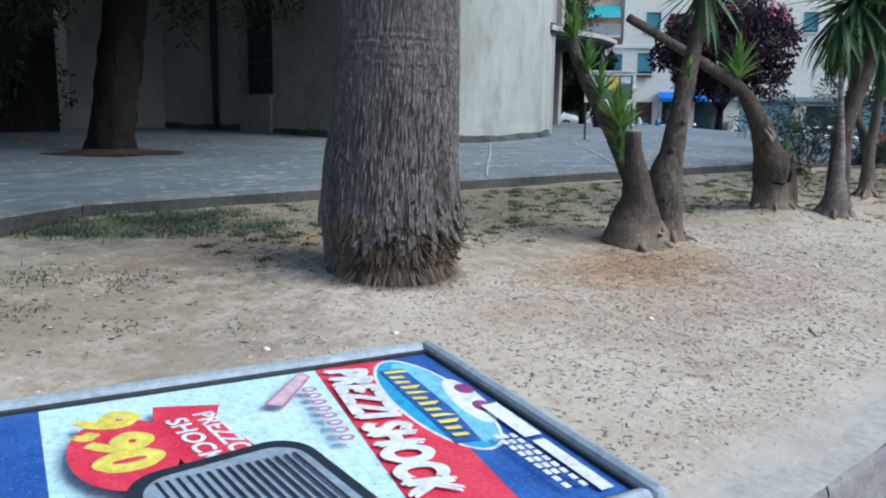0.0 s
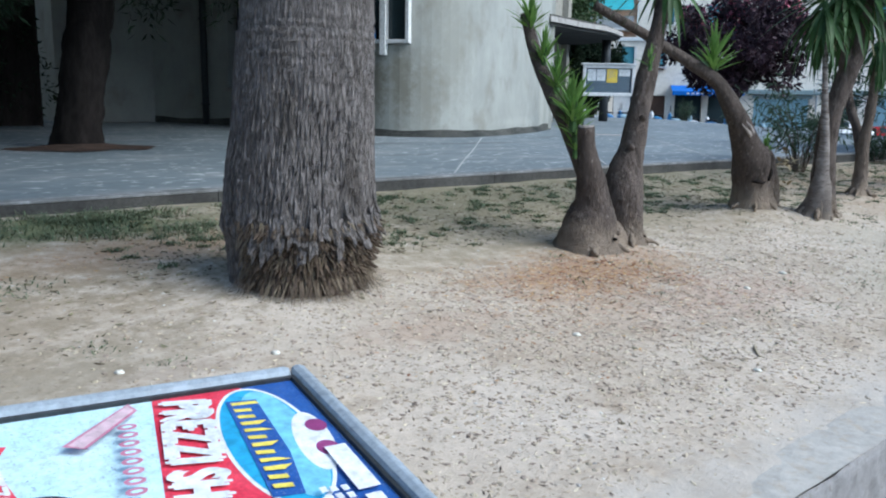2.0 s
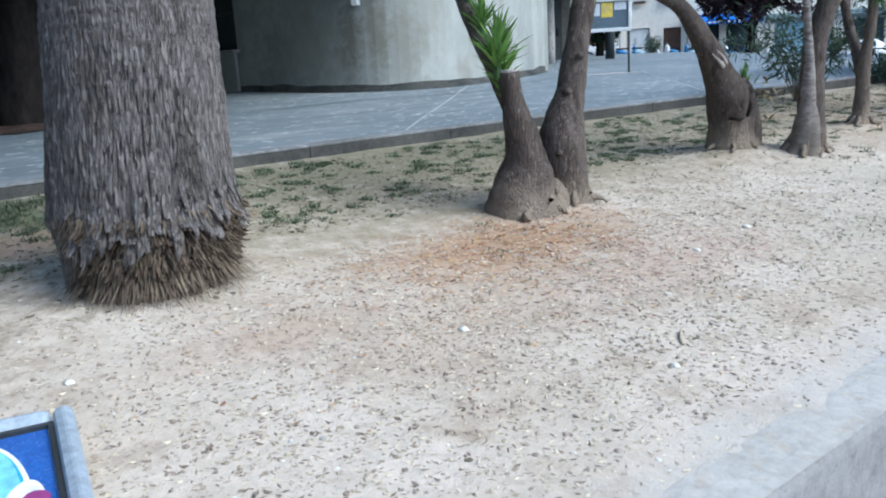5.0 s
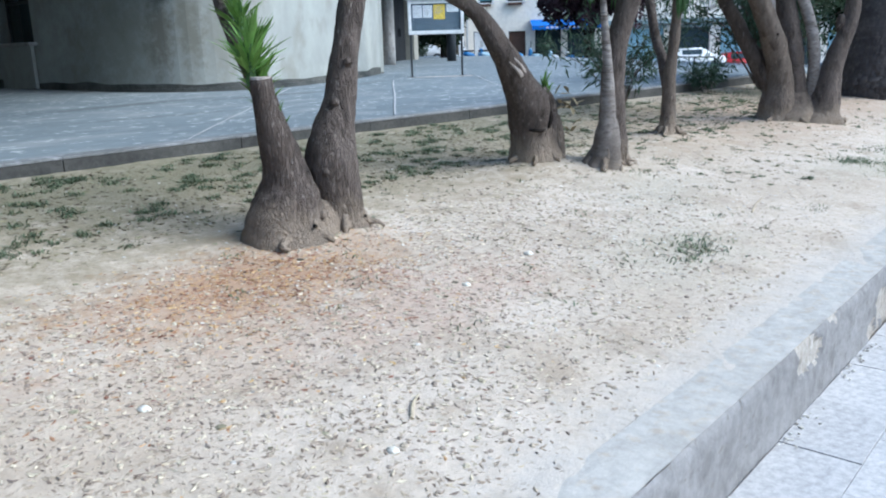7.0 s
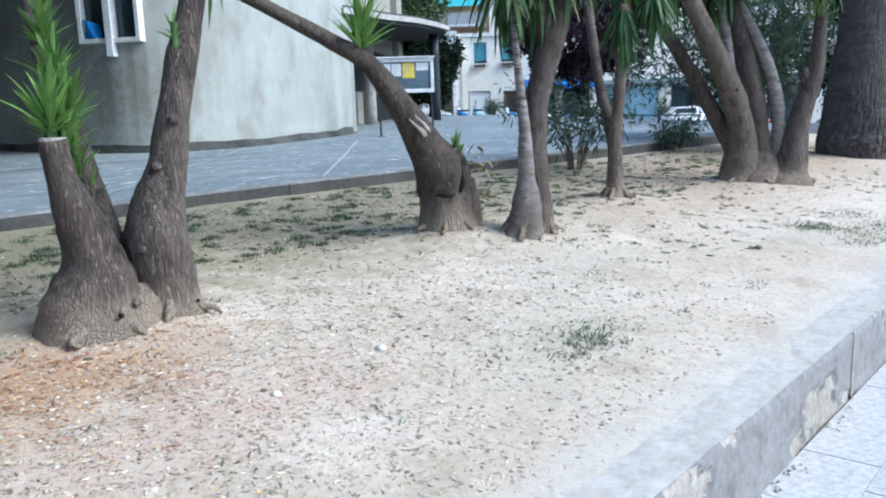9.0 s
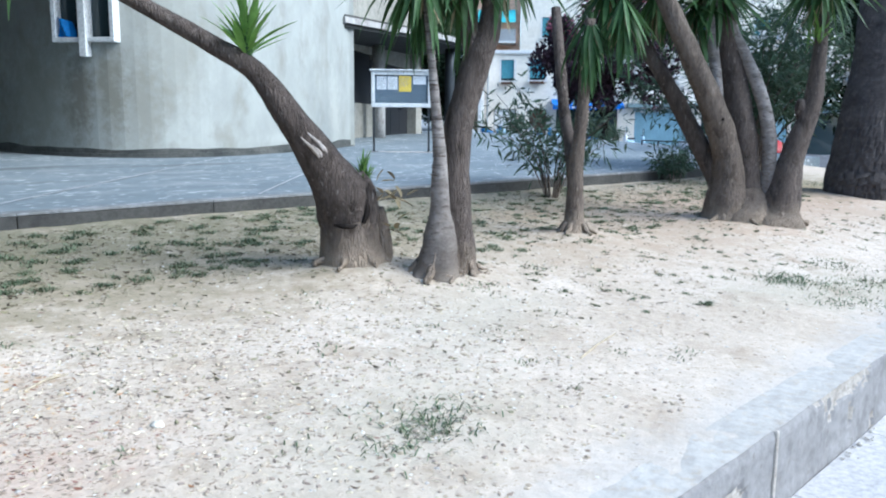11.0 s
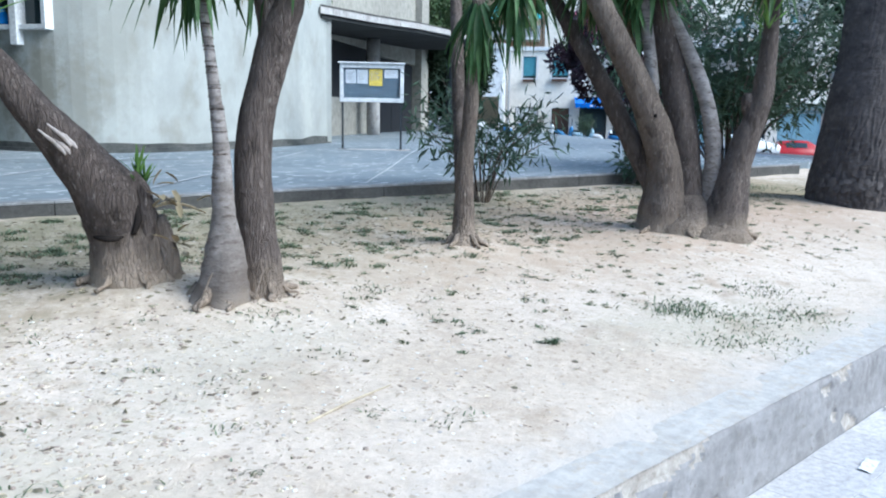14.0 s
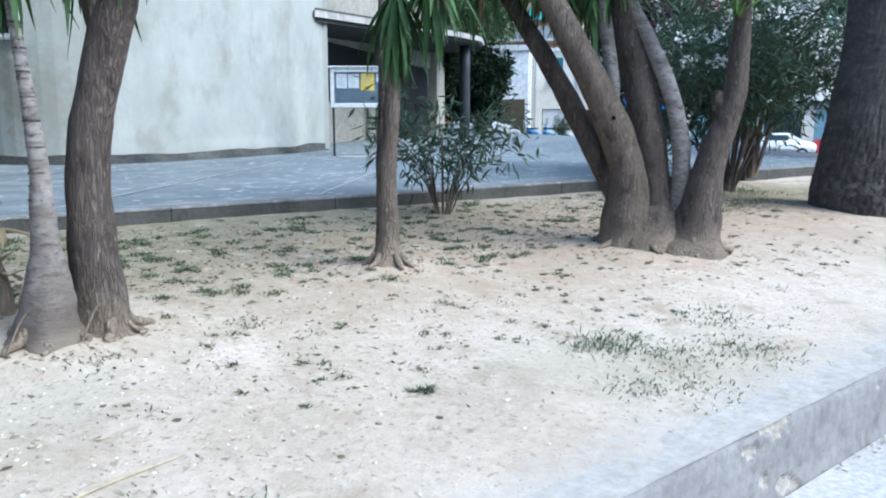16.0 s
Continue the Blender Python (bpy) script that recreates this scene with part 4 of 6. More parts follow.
for i in range(46):
    yaw, rise = i * 2.39996, radians(78 - 92 * i / 46 + rr.uniform(-6, 6))
    length, pos, ang = rr.uniform(2.6, 3.3), Vector((0.0, 0.0, 0.0)), rise
    for k in range(26):
        step = length / 26
        d = Vector((math.cos(ang), 0, math.sin(ang)))
        pos = pos + d * step
        ang -= 1.15 / 26
        for side in (-1, 1):
            l = 0.5 * math.sin(math.pi * min(1.0, 0.12 + 0.85 * k / 26)) + 0.08
            tip = pos + Vector((d.x * l * 0.5, side * l * 0.8, d.z * l * 0.5 - 0.25 * l))
            q4 = [pos - d * 0.035, pos + d * 0.035, tip]
            b = len(verts)
            c, s = math.cos(yaw), math.sin(yaw)
            verts += [(v.x * c - v.y * s + 0.12, v.x * s + v.y * c, v.z + 6.4) for v in q4]
            faces.append((b, b + 1, b + 2))
part("trunk_top", tube(bmesh.new(), [(0.13, 0, 4.0, 0.325), (0.13, 0, 5.4, 0.32), (0.12, 0, 6.5, 0.3)], 24, 4, 0.05), PALM, palm, smooth=True)
pieces("crown", from_arrays(verts, faces), BLADE, palm, "unseen head of arching green fronds, added for shade", "", "stuff")

# -- second palm --
PB2 = (16.95, 3.22, soil_z(16.95, 3.22))
palm2 = thing("palm_tree", Matrix.Translation(PB2), "massive dark weathered palm trunk flaring at its foot", "palm tree")
part("trunk", palm_trunk(PB2, [(16.95, 3.22, 0.1, 0.56), (16.95, 3.22, 0.44, 0.555), (16.96, 3.22, 0.62, 0.54), (16.97, 3.21, 0.86, 0.51), (17.0, 3.2, 1.68, 0.42), (17.03, 3.18, 2.48, 0.365), (17.08, 3.16, 5.5, 0.32)], PALM_B, 120, 14, 0.014, 8), PALM_B, palm2)
for i in range(60):
    t, z = radians(150) + radians(200) * rr.random(), rr.uniform(0.22, 0.34)
    ob = new("root_stub", rr.choice(ROOTS_B))
    ob.parent = palm2
    ob.matrix_basis = Matrix.Rotation(t, 4, "Z") @ Matrix.Translation((0.545, 0, z)) @ Matrix.Rotation(radians(-90), 4, "Z") @ pose(0, 0, 0, 5, rr.uniform(-15, 15), 0) @ Matrix.Diagonal((1.4, 0.8, 1.1, 1))

# -- yucca with a sawn stump --
A = (5.45, 3.58, soil_z(5.45, 3.58))
ya = thing("yucca", Matrix.Translation(A), "yucca with a tall trunk, a sawn-off stump and green shoots", "yucca")
limb([(5.24, 3.54, 0.08, 0.4), (5.22, 3.54, 0.22, 0.3), (5.22, 3.54, 0.35, 0.222), (5.26, 3.53, 0.52, 0.166), (5.245, 3.52, 0.65, 0.124), (5.2, 3.52, 0.8, 0.092), (5.155, 3.52, 0.96, 0.07), (5.13, 3.52, 1.14, 0.06)], BARK, ya, A, "stump", 0.16, 0.1, label="sawn-off grey trunk")
part("cut_face", prism(bmesh.new(), [(5.13 - A[0] + 0.056 * math.cos(k * 0.5236), 3.52 - A[1] + 0.056 * math.sin(k * 0.5236)) for k in range(12)], 1.135 - A[2], 1.15 - A[2]), SCAR, ya, "pale sawn face")
limb([(5.42, 3.6, 0.5, 0.06), (5.4, 3.74, 0.8, 0.064), (5.39, 3.89, 1.1, 0.066), (5.42, 4.12, 1.4, 0.058), (5.47, 4.33, 1.68, 0.05), (5.52, 4.5, 2.0, 0.046)], BARK, ya, A, "back_limb", 0.1, 0)
limb([(5.58, 3.5, 0.08, 0.3), (5.58, 3.5, 0.2, 0.22), (5.585, 3.5, 0.32, 0.165), (5.585, 3.5, 0.45, 0.15), (5.552, 3.5, 0.63, 0.155), (5.595, 3.5, 0.84, 0.121), (5.65, 3.5, 1.0, 0.092), (5.7, 3.5, 1.22, 0.08), (5.768, 3.5, 1.47, 0.075), (5.852, 3.5, 1.73, 0.062), (6.0, 3.5, 2.3, 0.055)], BARK, ya, A, "trunk", 0.14, 0.09)
for p, r, m_ in (((5.552, 3.435, 0.99), 0.024, BARK), ((5.65, 3.415, 1.206), 0.024, BARK), ((5.34, 3.36, 0.39), 0.02, BARK), ((5.66, 3.36, 0.335), 0.01, DARKWOOD), ((5.24, 3.305, 0.36), 0.01, DARKWOOD), ((5.1, 3.36, 0.34), 0.01, DARKWOOD), ((5.42, 3.4, 0.62), 0.02, BARK)):
    limb([(p[0] + 0.03, p[1] + 0.05, p[2] - 0.01, r * 1.5), (p[0] + 0.01, p[1] + 0.01, p[2], r * 1.15), (p[0] - 0.005, p[1] - 0.015, p[2] + 0.006, r * 0.8)], m_, ya, A, "knot", 0.2, 0, 12, 3, 20)
limb([(5.4, 3.52, 0.14, 0.34), (5.4, 3.52, 0.26, 0.25), (5.42, 3.5, 0.36, 0.15), (5.43, 3.5, 0.46, 0.07)], ROOTBARK, ya, A, "foot", 0.2, 0.12, 40, 6, 6, "dusty foot between the trunks")


def shoots(thing_ob, base, spots, kind="young"):
    for i, (x, y, z, n, size) in enumerate(spots):
        rosette(thing_ob, (x - base[0], y - base[1], z - base[2]), int(n * 1.4), [kind], 28, 88, 40 + i * 7, size * 0.8, rise=0.1 * size, name="shoot", label="fresh green leaf shoot")


shoots(ya, A, [(5.2, 3.7, 1.15, 44, 1.15), (5.27, 3.73, 1.06, 30, 1.0), (5.34, 3.78, 0.94, 24, 0.85), (5.38, 3.74, 0.8, 14, 0.65), (5.36, 3.86, 1.2, 40, 1.1), (5.4, 4.04, 1.4, 36, 1.0), (5.44, 4.22, 1.6, 30, 0.95), (5.5, 4.42, 1.86, 36, 1.1), (5.7, 3.42, 1.57, 8, 0.6)])
rosette(ya, (5.98 - A[0], 3.5 - A[1], 2.3 - A[2]), 44, ["hang", "hang", "arch"], -85, 50, 12, 0.85, bias=1.4)

# -- leaning yucca --
B = (8.0, 3.75, soil_z(8.0, 3.75))
yb = thing("yucca", Matrix.Translation(B), "leaning yucca with a scarred trunk on a broad stump", "yucca")
limb([(8.03, 3.76, 0.12, 0.33), (8.03, 3.76, 0.26, 0.25), (8.02, 3.77, 0.42, 0.205), (8.01, 3.78, 0.58, 0.185), (7.99, 3.8, 0.72, 0.16)], ROOTBARK, yb, B, "stump", 0.1, 0.05)
limb([(8.02, 3.8, 0.56, 0.165), (7.98, 3.79, 0.68, 0.185), (7.92, 3.77, 0.8, 0.175), (7.8, 3.77, 0.98, 0.13), (7.6, 3.78, 1.22, 0.094), (7.46, 3.84, 1.44, 0.072), (7.36, 3.9, 1.56, 0.06), (7.2, 4.03, 1.68, 0.056), (7.0, 4.18, 1.82, 0.048), (6.8, 4.32, 1.95, 0.045), (6.45, 4.55, 2.16, 0.04)], BARK, yb, B, "leaning_trunk", 0.1, 0)
limb([(8.05, 3.63, 0.56, 0.03), (8.06, 3.62, 0.68, 0.042), (8.05, 3.64, 0.82, 0.045), (8.0, 3.69, 0.92, 0.04)], BARK, yb, B, "healed_lip", 0.1, 0, 14, 5)
# dark tube on the bark: the shaded slit under the lip, as colour
limb([(7.8, 3.68, 0.615, 0.006), (7.83, 3.635, 0.61, 0.016), (7.88, 3.605, 0.605, 0.014), (7.92, 3.6, 0.615, 0.005)], DARKWOOD, yb, B, "notch", 0.1, 0, 10, 5, label="dark sliver for the shadow under the bark lip")
limb([(8.16, 3.7, 0.25, 0.07), (8.18, 3.64, 0.45, 0.06), (8.12, 3.64, 0.7, 0.04)], ROOTBARK, yb, B, "bark_flap", 0.2, 0, 12, 5)
for dx, dz, k in ((0.0, 0.0, 1.0), (-0.035, 0.01, 0.7), (0.02, 0.035, 0.8), (-0.01, 0.05, 0.6)):
    limb([(7.72 + dx, 3.668 - 0.25 * dz, 1.02 + dz, 0.005), (7.69 + dx, 3.672 - 0.25 * dz, 1.06 + dz, 0.016 * k), (7.65 + dx, 3.684 - 0.25 * dz, 1.1 + dz, 0.013 * k), (7.61 + dx, 3.7 - 0.25 * dz, 1.14 + dz, 0.004)], SCAR, yb, B, "scar", 0.5, 0, 10, 5, 30, label="pale bare patch of wood")
shoots(yb, B, [(7.36, 3.9, 1.6, 52, 1.35), (8.05, 3.7, 0.86, 18, 0.72), (8.08, 3.69, 0.83, 12, 0.6)])
limb([(8.06, 3.62, 0.74, 0.006), (8.16, 3.6, 0.77, 0.006), (8.26, 3.58, 0.755, 0.007), (8.36, 3.57, 0.71, 0.003)], DEADLEAF, yb, B, "dead_leaf", 0.1, 0, 8, 4, label="ochre dead leaf")
# second dark sliver, for the shaded gap beside the lip
limb([(7.97, 3.6, 0.62, 0.012), (8.0, 3.6, 0.7, 0.02), (8.0, 3.63, 0.8, 0.008)], DARKWOOD, yb, B, "notch", 0.1, 0, 10, 5)
rr = random.Random(14)
DRY = blade_mesh("dry_leaf", 0.09, 0.04, 0.5, DEADLEAF, 0.4, 3)
for i in range(22):
    lf = new("dry_leaf", DRY)
    lf.parent = yb
    lf.matrix_basis = pose(0.16 + rr.uniform(-0.08, 0.14), -0.2 + rr.uniform(-0.06, 0.06), 0.1 + 0.5 * rr.random(), rr.uniform(-60, 40), 0, rr.uniform(0, 360))

# -- yucca with one ringed and one rough trunk --
C = (8.5, 3.42, soil_z(8.37, 3.25))
yc = thing("yucca", Matrix.Translation((8.37, 3.25, C[2])), "yucca with a pale ringed stem beside a rough brown trunk", "yucca")
limb([(8.4, 3.45, 0.12, 0.26), (8.4, 3.45, 0.24, 0.19), (8.41, 3.44, 0.36, 0.14), (8.42, 3.42, 0.52, 0.1), (8.42, 3.42, 0.7, 0.068), (8.42, 3.425, 0.84, 0.054), (8.42, 3.43, 1.09, 0.04), (8.4, 3.45, 1.4, 0.028), (8.37, 3.47, 1.75, 0.024), (8.34, 3.5, 2.15, 0.022)], RINGBARK, yc, C, "ringed_stem", 0.2, 0.2)
for i in range(30):
    z = 0.92 + i * 0.036 + 0.012 * math.sin(i * 2.3)
    x, y, r = (float(np.interp(z, (0.84, 1.09, 1.4, 1.75, 2.15), v)) for v in ((8.42, 8.42, 8.4, 8.37, 8.34), (3.425, 3.43, 3.45, 3.47, 3.5), (0.056, 0.042, 0.031, 0.027, 0.025)))
    part("ring", tube(bmesh.new(), [(x - C[0], y - C[1], z - C[2], r), (x - C[0], y - C[1], z - C[2] + 0.008 + 0.003 * math.sin(i * 5.1), r - 0.001)], 14, 1, 0.12, 30), RINGDARK if i % 3 else BARK, yc)
limb([(8.68, 3.5, 0.1, 0.28), (8.67, 3.5, 0.22, 0.19), (8.66, 3.5, 0.34, 0.14), (8.65, 3.5, 0.65, 0.11), (8.65, 3.5, 1.09, 0.096), (8.7, 3.46, 1.41, 0.092), (8.76, 3.4, 1.7, 0.09), (8.8, 3.36, 1.85, 0.07), (8.85, 3.33, 2.4, 0.055)], BARK, yc, C, "trunk", 0.12, 0.1)
limb([(8.74, 3.42, 1.6, 0.06), (8.7, 3.44, 1.8, 0.058), (8.66, 3.47, 2.3, 0.05)], BARK, yc, C, "fork", 0.1, 0)
rosette(yc, (8.34 - C[0], 3.5 - C[1], 2.2 - C[2]), 80, ["dead", "hang", "hang", "hang", "hang", "arch"], -94, -30, 21, 0.85, bias=1.8)
rosette(yc, (8.62 - C[0], 3.48 - C[1], 2.42 - C[2]), 90, ["dead", "hang", "hang", "hang", "arch"], -90, 40, 22, 1.05, bias=1.6)
rosette(yc, (8.85 - C[0], 3.33 - C[1], 2.46 - C[2]), 90, ["dead", "hang", "hang", "hang", "arch"], -90, 40, 23, 1.05, bias=1.6)
for x, l in ((8.27, 0.16), (8.57, 0.15)):
    part("dry_strip", tube(bmesh.new(), [(x - 0.06 - C[0], 3.3 - C[1], 0.0, 0.005), (x - C[0], 3.32 - C[1], 0.12, 0.005), (x + 0.05 - C[0], 3.36 - C[1], l, 0.003)], 6, 2), ROOTBARK, yc, "dry leaf strip at the foot")

def root_toes(owner, base, x, y, r, count, seed, mat=ROOTBARK):
    """Low roots that run out of a trunk's foot into the earth."""
    q = random.Random(seed)
    for i in range(count):
        t = 2 * math.pi * (i + q.uniform(-0.3, 0.3)) / count
        c_, s_ = math.cos(t), math.sin(t)
        k = r * q.uniform(1.05, 1.4)
        z0 = soil_z(x, y)
        w = q.uniform(0.45, 0.9)
        limb([(x + c_ * r * 0.6, y + s_ * r * 0.6, z0 + r * 0.4, r * 0.2 * w), (x + c_ * r * 0.88, y + s_ * r * 0.88, z0 + r * 0.05, r * 0.17 * w), (x + c_ * (r + k) / 2 + 0.05 * q.uniform(-1, 1), y + s_ * (r + k) / 2, z0 - 0.008, r * 0.1 * w), (x + c_ * k, y + s_ * k, z0 - 0.03, r * 0.05)], mat, owner, base, "root", 0.5, 0, 12, 4, 18)


root_toes(ya, A, 5.25, 3.53, 0.24, 6, 1)
root_toes(ya, A, 5.58, 3.5, 0.2, 7, 2)
root_toes(yb, B, 8.03, 3.76, 0.22, 7, 3)
root_toes(yc, C, 8.4, 3.45, 0.17, 7, 4)
root_toes(yc, C, 8.67, 3.5, 0.17, 7, 5)
# -- slim forked yucca --
D = (10.58, 3.82, soil_z(10.58, 3.82))
yd = thing("yucca", Matrix.Translation(D), "slim forked yucca with a drooping leaf head", "yucca")
limb([(10.58, 3.8, 0.12, 0.27), (10.58, 3.8, 0.24, 0.18), (10.58, 3.8, 0.36, 0.105), (10.58, 3.8, 0.53, 0.08), (10.58, 3.8, 0.87, 0.066), (10.6, 3.77, 1.3, 0.054), (10.62, 3.73, 2.12, 0.046)], ROOTBARK, yd, D, "trunk", 0.14, 0.14)
limb([(10.57, 3.81, 0.78, 0.058), (10.65, 3.92, 1.08, 0.055), (10.8, 4.1, 1.4, 0.05), (11.0, 4.36, 2.3, 0.045)], BARK, yd, D, "fork", 0.12, 0)
rosette(yd, (10.62 - D[0], 3.73 - D[1], 2.12 - D[2]), 120, ["dead", "hang", "hang", "hang", "hang", "arch"], -97, -58, 31, 0.85, bias=1.6)
rosette(yd, (10.75 - D[0], 3.5 - D[1], 2.3 - D[2]), 90, ["dead", "hang", "hang", "hang"], -96, -50, 32, 0.85, bias=1.6)

root_toes(yd, D, 10.58, 3.8, 0.15, 7, 6)
# -- clump of six stems --
E_SHIFT = Vector((-0.5, -0.24, 0.0))


def shifted(pts, k=0.94, side=0.0):
    return [(x + E_SHIFT.x + 0.69 * side, y + E_SHIFT.y - 0.72 * side, z, r * k) for x, y, z, r in pts]


E0 = (12.8, 3.22, soil_z(12.8, 3.22))
ye = thing("yucca", Matrix.Translation(E0), "old yucca clump of leaning brown stems with joined foot", "yucca")
for i, (pts, mat) in enumerate((
        ([(13.2, 3.68, 0.15, 0.2), (13.2, 3.69, 0.4, 0.155), (13.17, 3.73, 0.63, 0.14), (12.99, 4.06, 1.33, 0.12), (12.85, 4.31, 1.82, 0.105), (12.6, 4.75, 2.6, 0.08)], BARK),
        ([(13.22, 3.56, 0.12, 0.46), (13.22, 3.56, 0.25, 0.35), (13.21, 3.57, 0.45, 0.255), (13.18, 3.57, 0.91, 0.175), (12.98, 3.65, 1.39, 0.15), (12.7, 3.82, 1.97, 0.125), (12.4, 4.02, 2.6, 0.1)], ROOTBARK),
        ([(13.18, 3.72, 1.05, 0.035), (13.14, 3.69, 1.3, 0.045), (13.13, 3.68, 1.6, 0.054), (13.1, 3.73, 1.97, 0.052), (13.05, 3.83, 2.6, 0.046)], RINGBARK),
        ([(13.36, 3.5, 0.15, 0.22), (13.34, 3.5, 0.6, 0.155), (13.3, 3.56, 1.18, 0.13), (13.22, 3.7, 1.87, 0.13), (13.13, 3.82, 2.6, 0.11)], BARK),
        ([(13.42, 3.3, 0.15, 0.22), (13.42, 3.3, 0.6, 0.12), (13.4, 3.32, 1.19, 0.093), (13.3, 3.48, 1.76, 0.083), (13.05, 3.85, 2.6, 0.065)], RINGBARK),
        ([(13.44, 3.2, 0.12, 0.56), (13.45, 3.18, 0.25, 0.42), (13.48, 3.17, 0.42, 0.28), (13.53, 3.09, 0.98, 0.155), (13.6, 2.97, 1.45, 0.125), (13.62, 2.94, 1.96, 0.09), (13.62, 2.94, 2.6, 0.077)], BARK))):
    k, side = ((0.74, 0.045), (0.84, -0.045), (1.0, -0.06), (0.95, 0.04), (0.74, 0.02), (0.74, 0.0))[i]
    limb(shifted(pts, k, side), mat, ye, E0, "stem", 0.12, 0.08 if i in (1, 3, 5) else 0.0)
limb(shifted([(13.56, 3.05, 1.3, 0.05), (13.53, 3.05, 1.42, 0.062), (13.5, 3.045, 1.5, 0.035)]), BARK, ye, E0, "cut_stub", 0.1, 0, 14, 4)
limb(shifted([(12.98, 3.57, 1.295, 0.02), (12.955, 3.53, 1.3, 0.022), (12.945, 3.515, 1.305, 0.012)], 0.94, -0.06), DARKWOOD, ye, E0, "knot", 0.1, 0, 10, 3)
limb([(12.84, 3.2, 0.12, 0.46), (12.85, 3.2, 0.28, 0.34), (12.87, 3.2, 0.42, 0.26), (12.88, 3.2, 0.56, 0.18), (12.89, 3.2, 0.66, 0.06)], ROOTBARK, ye, E0, "foot", 0.14, 0.12, 60, 9, 6, "dusty joined foot of the stems")
for i, (x, y, z, n) in enumerate(((12.1, 4.5, 2.65, 140), (12.35, 4.05, 2.65, 150), (12.62, 3.55, 2.62, 150), (12.55, 3.75, 2.45, 80), (13.1, 2.72, 2.75, 130))):
    rosette(ye, (x - E0[0], y - E0[1], z - E0[2]), n, ["dead", "hang", "hang", "arch"], -92, 40, 50 + i, 1.0, bias=1.6)
root_toes(ye, E0, 12.72, 3.34, 0.3, 6, 7)
root_toes(ye, E0, 12.96, 2.98, 0.3, 6, 8)
shoots(ye, E0, [(13.1, 2.72, 2.0, 22, 1.3)])

# -- small yuccas past the second palm --
for (x, y, l, sd) in ((19.4, 3.1, 1.25, 61), (20.6, 2.6, 1.6, 62)):
    base = (x, y, soil_z(x, y))
    y_ob = thing("yucca", Matrix.Translation(base), "slim young yucca past the dark palm", "yucca", "small yuccas")
    limb([(x, y, base[2] - 0.05, 0.13), (x, y, base[2] + 0.2, 0.09), (x + 0.03, y - 0.08, base[2] + 0.7, 0.08), (x + 0.1, y - 0.25, base[2] + l, 0.07)], BARK, y_ob, base)
    rosette(y_ob, (0.1, -0.25, l), 60, ["dead", "hang", "arch", "young"], -60, 80, sd, 0.9)

# -- oleanders --
def oleander(base, spread, height, n_stem, leaves, seed, label, flowers=0, length=0.13):
    rr = random.Random(seed)
    o = thing("oleander", Matrix.Translation(base), label, "shrub")
    cl, tips = [], []
    for i in range(n_stem):
        t = 2 * math.pi * i / n_stem + rr.uniform(-0.3, 0.3)
        k = rr.uniform(0.35, 1.0)
        h = height * rr.uniform(0.6, 1.0) * (1.1 - 0.35 * k)
        e = (math.cos(t) * spread * k, math.sin(t) * spread * k, h)
        mid = (e[0] * 0.35, e[1] * 0.35, h * 0.55)
        part("stem", tube(bmesh.new(), [(0.05 * math.cos(t), 0.05 * math.sin(t), -0.05, 0.007 * height), (*mid, 0.0045 * height), (*e, 0.003)], 7, 4), BARK, o)
        for f in (0.4, 0.55, 0.7, 0.85, 1.0):
            c = tuple(a + (b - a) * (f - 0.4) / 0.6 for a, b in zip(mid, e)) if f > 0.4 else mid
            cl.append((*c, 0.16 * height ** 0.5 * rr.uniform(0.6, 1.3), int(leaves * rr.uniform(0.6, 1.4))))
        tips.append(e)
    pieces("foliage", cloud(cl, length, 0.028 if length < 0.165 else 0.034, seed, 0.25), OLEANDER, o)
    if flowers:
        pieces("blossom", cloud([(t_[0] + rr.uniform(-0.3, 0.3), t_[1] + rr.uniform(-0.3, 0.3), t_[2] * rr.uniform(0.75, 1.02), 0.06, 12) for t_ in tips for _ in range(flowers)], 0.05, 0.045, seed + 1), WHITEFLOWER, o, "small white flower heads")
    return o


oleander((12.5, 5.42, soil_z(12.5, 5.42)), 1.2, 1.4, 18, 11, 3, "loose oleander bush with narrow grey-green leaves", length=0.16)
oleander((17.4, 5.15, soil_z(17.4, 5.1)), 2.0, 3.2, 24, 62, 4, "tall oleander with white flowers behind the clump", 6, 0.17)
oleander((18.9, 5.6, 0.5), 1.3, 3.6, 16, 58, 6, "tall white-flowering oleander beside the street", 4, 0.17)
oleander((15.9, 5.6, soil_z(15.9, 5.3)), 0.45, 0.7, 9, 16, 7, "small oleander bush at the back kerb", length=0.13)

# -- dark pine in its pit --
P = (4.05, 11.3, plaza_z(11.3))
pine = thing("pine_tree", Matrix.Translation(P), "dark conifer with a leaning trunk and low branches", "tree")
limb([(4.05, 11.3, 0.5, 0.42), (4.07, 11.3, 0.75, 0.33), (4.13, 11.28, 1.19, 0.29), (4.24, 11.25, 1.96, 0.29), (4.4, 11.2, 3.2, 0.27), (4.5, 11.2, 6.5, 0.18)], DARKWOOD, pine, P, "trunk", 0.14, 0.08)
rr = random.Random(8)
cl = []
